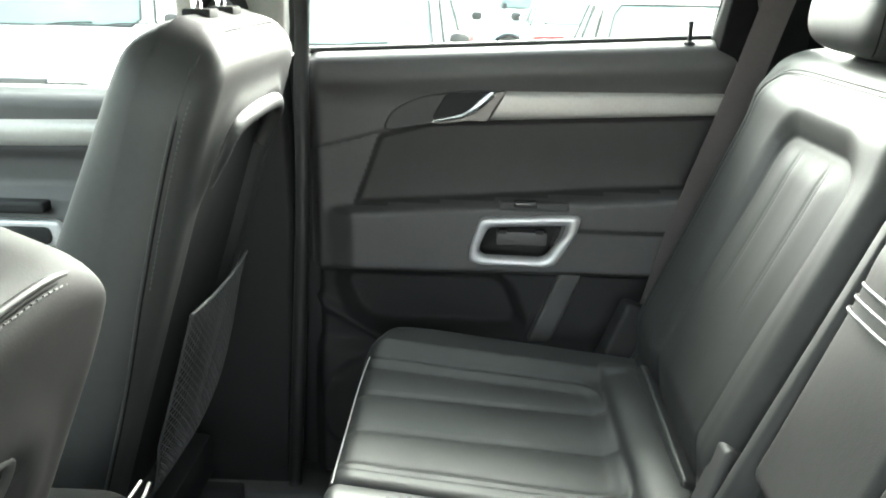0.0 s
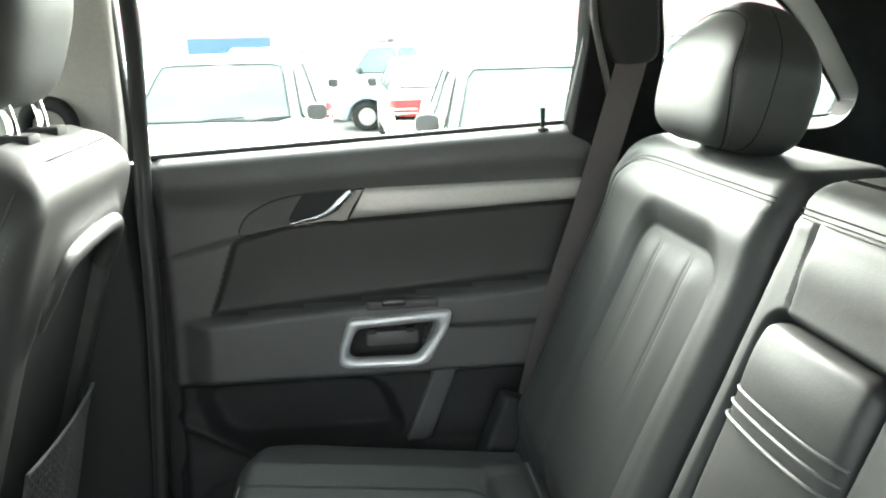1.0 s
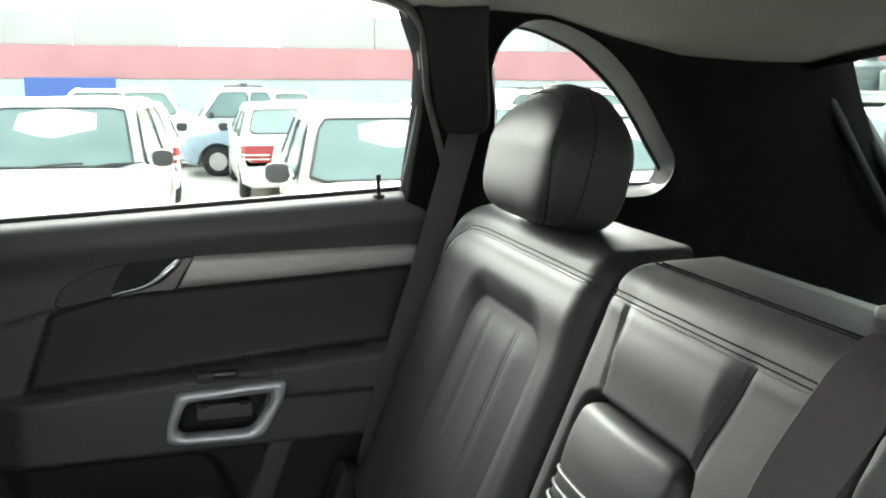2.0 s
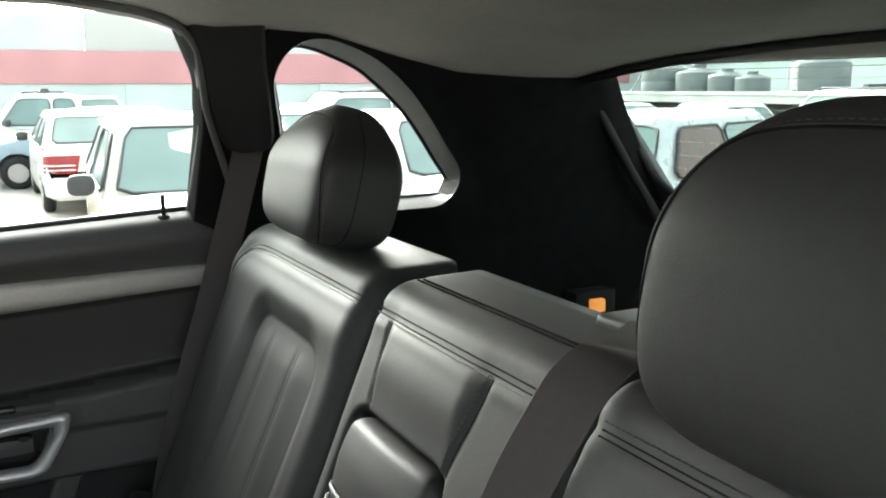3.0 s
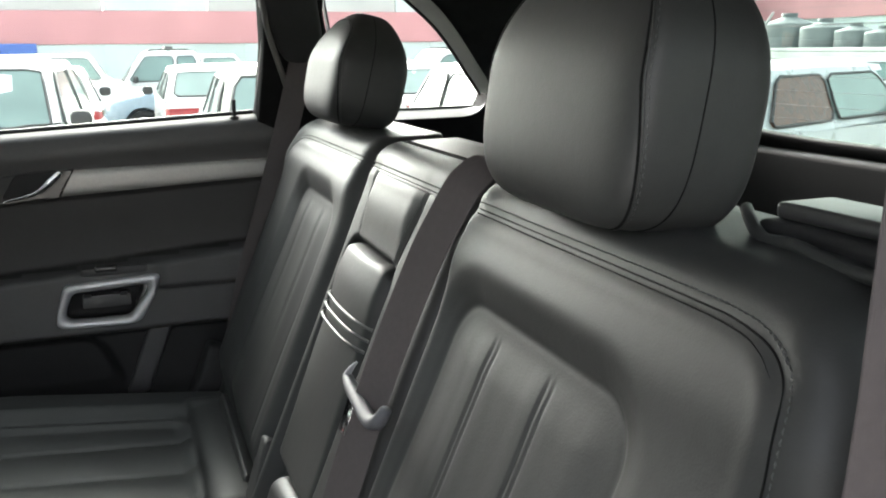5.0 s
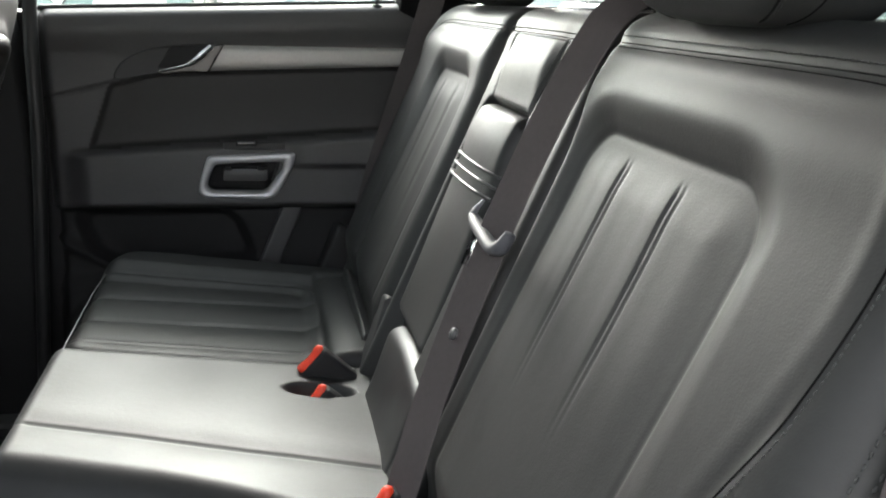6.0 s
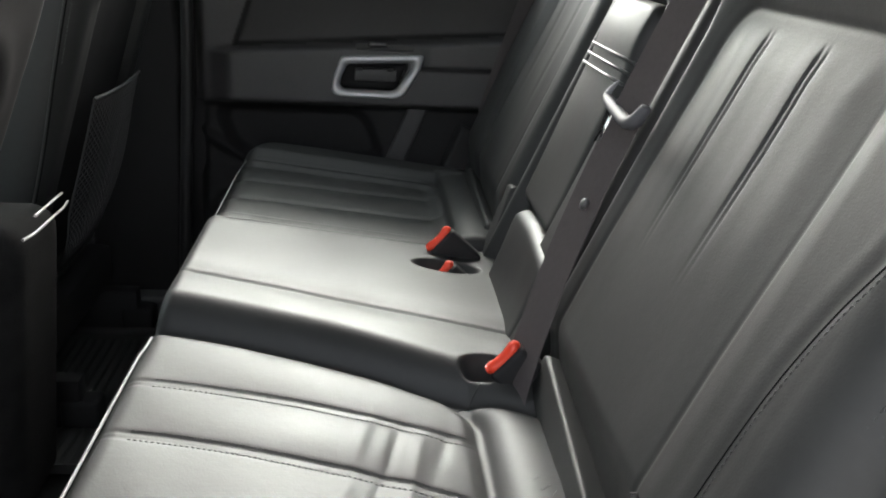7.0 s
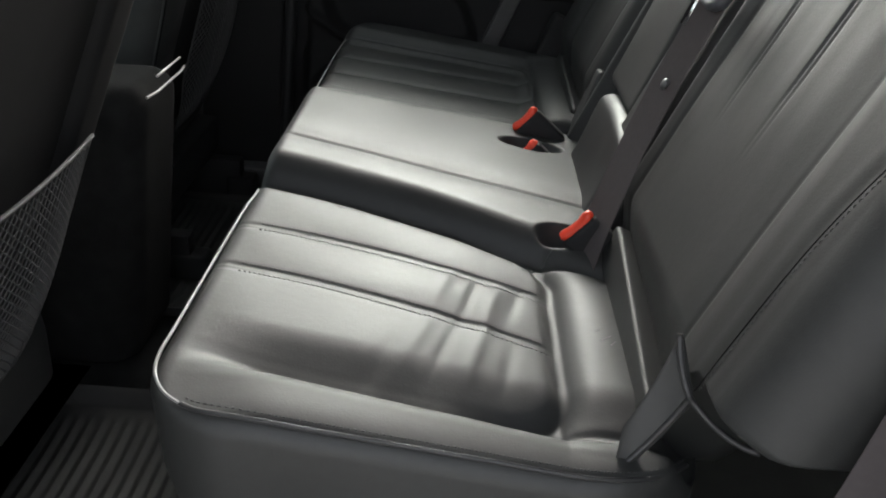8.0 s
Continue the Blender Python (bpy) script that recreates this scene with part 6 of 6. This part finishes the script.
    v = np.stack([x, y, z], -1).reshape(-1, 3)
    tagged(shaped("ground", v, grid_faces(len(c), len(c)), GROUND, smooth=False), "dusty pale concrete car yard", "ground", kind="structure")


build_ground()


def build_car(name, at, heading, label, paint, length=4.2, width=1.68, roof=1.45, belt=0.92, hood=0.95, cab=(0.27, 0.42, 0.80, 0.95), style="hatch", brown=False, rack=False, striped=False):
    """A parked car built round its own centre, nose to +x, then set down. cab: windscreen foot, roof front, roof rear and
    rear window foot as shares of the length from the nose."""
    root = thing(name, (0, 0, 0), label, "car", "parked cars")
    L, W = length, width / 2
    nose = L / 2
    X = lambda s: nose - s * L

    # lower body: stations from nose to tail, each a rounded section
    st = [(0.0, 0.42, 0.62, 0.80), (0.015, 0.30, 0.72, 0.90), (0.06, 0.22, hood - 0.14, 0.965), (cab[0] - 0.02, 0.20, hood, 1.0), (cab[0] + 0.10, 0.20, belt, 1.0), (0.6, 0.20, belt + 0.02, 1.0), (cab[3] - 0.06, 0.20, belt + 0.04, 1.0)]
    st += [(0.985, 0.26, belt + (0.04 if style != "pickup" else 0.02), 0.95), (1.0, 0.40, belt - 0.12, 0.88)]
    st = np.array(st)
    s = np.unique(np.r_[np.linspace(0, 1, 60), st[:, 0]])
    zb, zt, ww = (np.interp(s, st[:, 0], st[:, k]) for k in (1, 2, 3))
    ring = []
    for i in range(len(s)):
        half = W * ww[i]
        sec = [(0, zb[i]), (half * 0.85, zb[i]), (half * 0.97, zb[i] + 0.06), (half, zb[i] + 0.25), (half, zt[i] - 0.25), (half * 0.975, zt[i] - 0.06), (half * 0.90, zt[i] - 0.005), (half * 0.6, zt[i] + 0.015), (0, zt[i] + 0.02)]
        sec = sec + [(-a, b) for a, b in sec[-2:0:-1]]
        # wheel arches cut up into the sides
        row = []
        for a, b in sec:
            for wx in (0.19, 0.80):
                d = abs(s[i] - wx) * L
                if d < 0.36 and abs(a) > half * 0.8:
                    b = max(b, min(0.30 + math.sqrt(max(0.0, 0.36 ** 2 - d * d)), zt[i] - 0.1))
            row.append((X(s[i]), a, b))
        ring.append(row)
    v = np.array(ring)
    n, m = v.shape[:2]
    f = grid_faces(n, m, True) + [tuple(range(m)), tuple((n - 1) * m + j for j in range(m))[::-1]]
    shaped("body", v.reshape(-1, 3), f, paint, root, angle=38)

    # cabin shell with a crowned roof
    a0, a1, a2, a3 = (X(c) for c in cab)
    zl = belt - 0.01
    prof = [(a0, zl), (a1, roof - 0.03), (a1 - 0.25, roof), ((a1 + a2) / 2, roof + 0.012), (a2 + 0.2, roof), (a2, roof - 0.04), (a3, zl + 0.04)]
    p = curve([(q[0], 0, q[1]) for q in prof], 5)
    rows = []
    for x, _, z in p:
        t = np.clip((z - zl) / (roof - zl), 0, 1)
        half = W * (0.97 - 0.20 * t)
        rows.append([(x, -half, z - 0.035 * t), (x, -half * 0.93, z - 0.008 * t), (x, -half * 0.5, z + 0.006 * t), (x, 0, z + 0.012 * t), (x, half * 0.5, z + 0.006 * t), (x, half * 0.93, z - 0.008 * t), (x, half, z - 0.035 * t)])
    v = np.array(rows)
    n, m = v.shape[:2]
    f = grid_faces(n, m)
    vv = v.reshape(-1, 3)
    # sides down to the belt
    extra = []
    for side in (0, m - 1):
        base = len(vv) + len(extra)
        sgn = -1 if side == 0 else 1
        for i in range(n):
            extra.append((v[i, side, 0], sgn * W * 0.97, zl - 0.02))
        f += [(i * m + side, (i + 1) * m + side, base + i + 1, base + i) for i in range(n - 1)]
    shaped("cabin", np.vstack([vv, extra]), f, paint, root, angle=35)

    # panes, set a hair proud of the shell
    def pane(name_, quad, mat, label_=""):
        q = np.array(quad, float)
        c = q.mean(0)
        nrm = np.cross(q[1] - q[0], q[2] - q[0])
        nrm /= np.linalg.norm(nrm)
        if nrm @ (c - np.array([0, 0, 0.7])) < 0:
            nrm = -nrm
        a = resample(rounded3(q, 0.06), 28)
        v = np.vstack([a + nrm * 0.012, a - nrm * 0.01])
        glass_ = shaped(name_, v, [tuple(range(28)), tuple(range(55, 27, -1))] + [(i, (i + 1) % 28, 28 + (i + 1) % 28, 28 + i) for i in range(28)], mat, root, label_, angle=35)
        v, f = tube(a + nrm * 0.010, 0.014, 4, True)
        shaped("rubber", v, f, BUMPER, glass_, "dark window rubber")

    def rounded3(q, r):
        out = []
        for i, b in enumerate(q):
            a, c = q[i - 1], q[(i + 1) % len(q)]
            da, dc = (a - b) / np.linalg.norm(a - b), (c - b) / np.linalg.norm(c - b)
            for t in np.linspace(0, 1, 5):
                out.append((1 - t) ** 2 * (b + da * r) + 2 * t * (1 - t) * b + t * t * (b + dc * r))
        return np.array(out)

    def lerp_edge(xa, za, xb, zb_, t):
        return xa + (xb - xa) * t, za + (zb_ - za) * t
    x1, z1 = lerp_edge(a0, zl, a1, roof - 0.03, 0.08)
    x2, z2 = lerp_edge(a0, zl, a1, roof - 0.03, 0.92)
    pane("windscreen", [(x1, -W * 0.86, z1), (x1, W * 0.86, z1), (x2, W * 0.70, z2), (x2, -W * 0.70, z2)], CAR_GLASS, label_="greenish windscreen")
    x1, z1 = lerp_edge(a3, zl + 0.04, a2, roof - 0.04, 0.12)
    x2, z2 = lerp_edge(a3, zl + 0.04, a2, roof - 0.04, 0.9)
    pane("rear_window", [(x1, -W * 0.80, z1), (x1, W * 0.80, z1), (x2, W * 0.68, z2), (x2, -W * 0.68, z2)], CAR_GLASS, label_="greenish rear window")
    zlo, zhi = zl + 0.05, roof - 0.09
    wl_, wh = W * 0.962, W * 0.80
    bx = X((cab[1] + cab[2]) / 2 + 0.02)
    fx_lo, fx_hi = a0 - (a0 - a1) * 0.22 - 0.04, a1 - 0.06
    rx_lo, rx_hi = a3 + (a2 - a3) * 0.25 + 0.05, a2 + 0.08
    for sgn in (-1, 1):
        pane("front_side_window", [(fx_lo, sgn * wl_, zlo), (bx + 0.04, sgn * wl_, zlo), (bx + 0.04, sgn * wh, zhi), (fx_hi, sgn * wh, zhi)], CAR_GLASS, label_="dark side window")
        pane("rear_side_window", [(bx - 0.04, sgn * wl_, zlo), (rx_lo, sgn * wl_, zlo), (rx_hi, sgn * wh, zhi), (bx - 0.04, sgn * wh, zhi)], CAR_GLASS_BROWN if brown else CAR_GLASS, label_="brown filmed side window" if brown else "dark side window")
        v_, f_ = blob(0.09, 0.075, 0.055, 3.0, lambda a, b, c: (a0 - 0.28 + c, sgn * (W + 0.10) + a, belt + 0.09 + b), 10)
        shaped("door_mirror", v_, f_, BUMPER, root, "dark door mirror")
        bm = bmesh.new()
        add_box(bm, (nose - 0.16, sgn * W * 0.72 - 0.15, 0.60), (nose - 0.03, sgn * W * 0.72 + 0.15, 0.74), 0.03, 3)
        part("headlamp", bm, LAMP, root, "clear headlamp")
        lo, hi = belt - 0.29, belt - 0.05
        ring = []
        for z_, g in ((lo, 0.0), (lo + 0.02, 0.012), ((lo + hi) / 2, 0.018), (hi - 0.02, 0.012), (hi, 0.0)):
            t_ = (z_ - lo) / (hi - lo)
            inner = W * (0.50 - 0.06 * t_)
            ring.append([(-nose + 0.05, sgn * inner, z_), (-nose - 0.010 - g, sgn * (inner + 0.02), z_), (-nose - 0.008 - g, sgn * W * 0.76, z_), (-nose + 0.02 - g, sgn * W * 0.88 + sgn * g, z_), (-nose + 0.12, sgn * (W * 0.955 + g), z_), (-nose + 0.24 + 0.05 * t_, sgn * (W * 0.97 + g * 0.5), z_), (-nose + 0.26, sgn * W * 0.90, z_)])
        q_ = np.array(ring)
        lens = shaped("tail_lamp", q_.reshape(-1, 3), grid_faces(5, 7, True) + [tuple(range(7)), tuple(28 + i for i in range(7))[::-1]], TAIL, root, "red tail lamp", angle=40)
        for z_ in ((lo + 0.05, lo + 0.11) if striped else (lo + 0.10,)):
            pts = [(-nose - 0.030, sgn * W * 0.54, z_), (-nose - 0.030, sgn * W * 0.76, z_), (-nose - 0.004, sgn * W * 0.91, z_), (-nose + 0.12, sgn * W * 0.985, z_)]
            v_, f_ = tube(curve(pts, 5), 0.013 if striped else 0.028, 6)
            shaped("lamp_stripe", v_, f_, LAMP, lens, "clear strip of the lamp")
        for wx in (0.19, 0.80):
            ang = np.linspace(0, 2 * np.pi, 28, endpoint=False)
            c = (X(wx), sgn * (W - 0.10), 0.30)
            r_ = np.stack([c[0] + 0.225 * np.cos(ang), np.full(28, c[1]), c[2] + 0.225 * np.sin(ang)], 1)
            v_, f_ = tube(r_, 0.085, 8, True)
            wheel = shaped("tyre", v_, f_, TYRE, root, "black tyre")
            bm = bmesh.new()
            bmesh.ops.create_cone(bm, cap_ends=True, segments=20, radius1=0.19, radius2=0.17, depth=0.12, matrix=Matrix.Translation((c[0], c[1] + sgn * 0.03, c[2])) @ pose(0, 0, 0, -90 * sgn, 0, 0))
            part("rim", bm, RIM, wheel, "grey wheel rim")
    bm = bmesh.new()
    add_box(bm, (nose - 0.10, -W * 0.86, 0.28), (nose + 0.03, W * 0.86, 0.52), 0.05, 3)
    part("front_bumper", bm, paint, root, "painted bumper")
    bm = bmesh.new()
    add_box(bm, (-nose - 0.05, -W * 0.90, 0.30), (-nose + 0.12, W * 0.90, 0.58), 0.05, 3)
    part("rear_bumper", bm, paint, root, "painted bumper")
    bm = bmesh.new()
    add_box(bm, (nose - 0.06, -W * 0.40, 0.60), (nose + 0.008, W * 0.40, 0.70), 0.015, 2)
    part("grille", bm, BUMPER, root, "dark grille")
    for sgn in (-0.35, 0.25):
        x1, z1 = lerp_edge(a0, zl, a1, roof - 0.03, 0.07)
        v_, f_ = tube([(a0 + 0.03, sgn * W, zl + 0.03), (x1 + 0.02, (sgn + 0.35) * W, z1 + 0.035), (x1 - 0.0, (sgn + 0.7) * W, z1 + 0.045)], 0.008, 6)
        shaped("wiper", v_, f_, BUMPER, root, "black wiper")
    if style == "pickup":
        bm = bmesh.new()
        add_box(bm, (a3 - 1.35, -W * 0.86, belt - 0.25), (a3 - 0.08, W * 0.86, belt + 0.005), 0.02, 2)
        part("load_bed", bm, BUMPER, root, "dark open load bed")
    if rack:
        for sgn in (-1, 1):
            v_, f_ = tube([(a1 - 0.1, sgn * W * 0.66, roof), (a1 - 0.2, sgn * W * 0.66, roof + 0.06), (a2 + 0.2, sgn * W * 0.66, roof + 0.06), (a2 + 0.1, sgn * W * 0.66, roof)], 0.018, 6)
            shaped("roof_rail", v_, f_, BUMPER, root, "dark roof rail")
        bm = bmesh.new()
        add_box(bm, ((a1 + a2) / 2 - 0.08, -0.5, roof + 0.05), ((a1 + a2) / 2 + 0.08, 0.5, roof + 0.13), 0.02, 2)
        part("light_bar", bm, BUMPER, root, "dark roof light bar")
    x, y = at
    root.matrix_basis = pose(x, y, ground_z(x, y), 0, 0, heading)
    return root


SEDAN = dict(style="sedan", length=4.6, width=1.78, roof=1.42, belt=0.92, cab=(0.27, 0.42, 0.72, 0.88))
SUV = dict(style="suv", length=4.4, width=1.78, roof=1.68, belt=1.02, hood=1.05, cab=(0.24, 0.36, 0.88, 0.97))
HATCH = dict(style="hatch", length=3.8, width=1.64, roof=1.44, belt=0.92, cab=(0.25, 0.44, 0.86, 0.97))
PICKUP = dict(style="pickup", length=5.0, width=1.76, roof=1.70, belt=1.05, hood=1.08, cab=(0.33, 0.42, 0.65, 0.69))

build_car("hatchback", (1.70, 7.05), -93.4, "cream white compact car parked nose towards the yard", PAINT_CREAM, **HATCH)
build_car("hatchback", (-0.92, 8.63), -94, "white compact car parked nose forward beside the cream one", PAINT, **dict(HATCH, width=1.56, roof=1.50, belt=0.93))
build_car("sedan", (-0.92, 14.6), 92, "white sedan with red tail lamps parked tail forward", PAINT, **SEDAN)
build_car("sedan", (1.72, 15.0), 90, "white sedan with long red tail lamps", PAINT, **SEDAN, striped=True)
build_car("hatchback", (1.95, 18.0), 172, "pale blue compact car standing crosswise", PAINT_BLUE, **HATCH)
build_car("pickup", (1.20, 20.6), 180, "white pickup with a light bar on its roof", PAINT, **PICKUP, rack=True)
build_car("hatchback", (4.05, 7.4), -92, "white compact car seen through the quarter window", PAINT, **HATCH)
build_car("sedan", (4.6, 14.2), 94, "white sedan with red tail lamps in the second row", PAINT, **SEDAN)
build_car("suv", (7.2, 17.6), 180, "white off-road car with roof rails standing crosswise", PAINT, **SUV, rack=True)
build_car("suv", (8.6, 12.6), -84, "white off-road car with dark windows", PAINT, **SUV)
build_car("station_wagon", (6.35, 6.66), 22, "silver estate car with a brown filmed window", PAINT_SILVER, **dict(SUV, length=4.2, roof=1.44, belt=0.93, hood=0.95, cab=(0.27, 0.40, 0.88, 0.97)), brown=True)
build_car("suv", (14.4, 10.6), 80, "white off-road car with roof rails", PAINT, **SUV, rack=True)
build_car("hatchback", (13.5, 5.2), 95, "white compact car in the back row", PAINT, **HATCH)
build_car("suv", (-3.8, 9.2), -90, "white off-road car beyond the front window", PAINT, **SUV)
build_car("sedan", (-6.4, 9.4), -90, "white sedan beyond the front window", PAINT, **SEDAN)
for k, (x, y, h) in enumerate([(-3.6, 16.0, 90), (-2.0, 24.5, 180), (8.2, 23.5, 92), (10.6, 18.3, 88), (12.6, 22.4, 95), (7.6, 29.5, 178), (14.6, 27.0, 176), (2.2, 29.0, 180), (15.8, 16.0, 85), (17.8, 22.0, 90)]):
    spec = (SEDAN, SUV, HATCH)[k % 3]
    build_car(("sedan", "suv", "hatchback")[k % 3], (x, y), h, "white car in the crowded yard", PAINT, **spec)


def block(root, name, lo, hi, mat, label="", bevel=0.02):
    bm = bmesh.new()
    add_box(bm, lo, hi, bevel, 1)
    return part(name, bm, mat, root, label)


def build_long_wall():
    root = thing("warehouse", (5, 42, -1.2), "long pale green warehouse with a red band and grey roof sheets", "warehouse")
    block(root, "wall", (-45, 41.0, -1.6), (40, 41.6, 1.75), WALL_PALE, "pale green wall")
    block(root, "red_band", (-45, 40.9, 1.75), (40, 41.7, 3.15), WALL_RED, "red painted band")
    for k in range(-15, 14):
        block(root, "pilaster", (k * 3.0 - 0.12, 40.93, -1.6), (k * 3.0 + 0.12, 41.0, 1.745), WALL_PALE, "narrow pilaster", 0.01)
    for k in range(-10, 9):
        block(root, "roof_sheet", (k * 4.4, 41.2, 3.15), (k * 4.4 + 4.36, 41.5, 4.6 + 0.2 * (k % 2)), WALL_GREY if k % 3 else WALL_PALE, "grey cladding sheet", 0.02)
    sign = thing("billboard", (-4.0, 36, -1.0), "blue sign board on two posts", "sign")
    block(sign, "board", (-5.6, 35.9, 0.6), (-2.4, 36.0, 1.75), SIGN_BLUE, "blue painted board")
    for x in (-5.2, -2.8):
        block(sign, "post", (x - 0.08, 36.0, -1.6), (x + 0.08, 36.12, 1.7), CONCRETE)


build_long_wall()


def build_canopy():
    root = thing("canopy_building", (26, 20, -1.1), "flat concrete canopy on pillars over dark bays", "canopy")
    block(root, "beam", (24.8, -12, 0.89), (25.3, 40, 1.31), CONCRETE, "pale concrete beam")
    block(root, "slab", (25.3, -12, 1.06), (31, 40, 1.29), CONCRETE, "concrete roof slab")
    for y in (-9, -4.0, 1.0, 5.4, 10.2, 15.3, 19.7, 24.0, 29.5, 35.0):
        block(root, "pillar", (24.85, y - 0.22, -1.6), (25.25, y + 0.22, 0.89), CONCRETE, "pale concrete pillar")
    block(root, "back_wall", (30.6, -12, -1.6), (31, 40, 1.06), CONCRETE_SHADED, "concrete back wall darkened for shade")
    v, f = tube([(25.05, 29.9, 1.30), (25.05, 28.73, 2.68)], 0.05, 8)
    shaped("pipe", v, f, PIPING, root, "pale leaning pipe")
    hall = thing("far_hall", (36, 20, -1.2), "pale hall with a red band and low gable", "hall")
    block(hall, "wall", (34, -30, -2.0), (35, 60, 2.72), WALL_PALE, "pale wall")
    block(hall, "red_band", (33.9, -30, 2.72), (35.1, 60, 3.85), WALL_RED, "red painted band")
    bm = bmesh.new()
    vs = [bm.verts.new(c) for c in ((34.3, 17, 3.85), (34.3, 34, 3.85), (34.3, 25.5, 4.7), (46, 17, 3.85), (46, 34, 3.85), (46, 25.5, 4.7))]
    for q in ((0, 1, 2), (3, 5, 4), (0, 2, 5, 3), (1, 4, 5, 2), (0, 3, 4, 1)):
        bm.faces.new([vs[i] for i in q])
    part("gable", bm, WALL_GREY, hall, "grey low gable", smooth=False)


build_canopy()


def build_tank(y, r, h, label, ladder=False):
    x = 26.6
    root = thing("water_tank", (x, y, 1.29), label, "water tank", "roof water tanks")
    prof = [(0.98 * r, 0), (r, 0.06), (r, h * 0.30), (r * 0.985, h * 0.32), (r, h * 0.34), (r, h * 0.68), (r * 0.97, h * 0.72), (r * 0.35, h * 0.90), (r * 0.30, h * 0.91), (r * 0.30, h), (0.01, h)]
    a = np.linspace(0, 2 * np.pi, 32, endpoint=False)
    v = np.array([[(x + q * math.cos(t), y + q * math.sin(t), 1.29 + z) for t in a] for q, z in prof])
    shaped("vessel", v.reshape(-1, 3), grid_faces(len(prof), 32, True), TANK, root, angle=30)
    v, f = tube([(x, y, 1.29 + h), (x, y, 1.29 + h + 0.04)], r * 0.32, 20)
    shaped("lid", v, f, TANK, root, "round lid")
    if ladder:
        for dy in (-0.2, 0.2):
            v, f = tube([(x - r - 0.05, y + 0.35 + dy, 1.29), (x - r - 0.05, y + 0.35 + dy, 1.29 + h * 0.7)], 0.025, 6)
            shaped("ladder_rail", v, f, PIPING, root, "pale ladder rail")
        for z in np.linspace(0.15, h * 0.66, 5):
            v, f = tube([(x - r - 0.05, y + 0.15, 1.29 + z), (x - r - 0.05, y + 0.55, 1.29 + z)], 0.022, 6)
            shaped("ladder_rung", v, f, PIPING, root, "pale ladder rung")


for y, r, h in ((29.53, 1.02, 1.36), (27.53, 0.93, 1.09), (25.95, 0.76, 0.88), (24.65, 0.66, 0.74)):
    build_tank(y, r, h, "small grey plastic water tank with a conical top")
build_tank(21.52, 0.98, 1.42, "large grey water tank with a pale ladder", True)
build_tank(17.2, 0.96, 1.30, "large grey water tank on the canopy roof")


def build_cables():
    root = thing("overhead_cable", (22, 20, 2.2), "thin dark cables strung in front of the canopy", "cable")
    for k, z in enumerate((2.05, 1.2, 0.75)):
        y = np.linspace(-10, 45, 40)
        pts = np.stack([np.full(40, 22.0), y, z + 0.004 * (y - 18) ** 2 * 0.05], 1)
        v, f = tube(pts, 0.012, 5)
        shaped("cable", v, f, BUMPER, root)


build_cables()
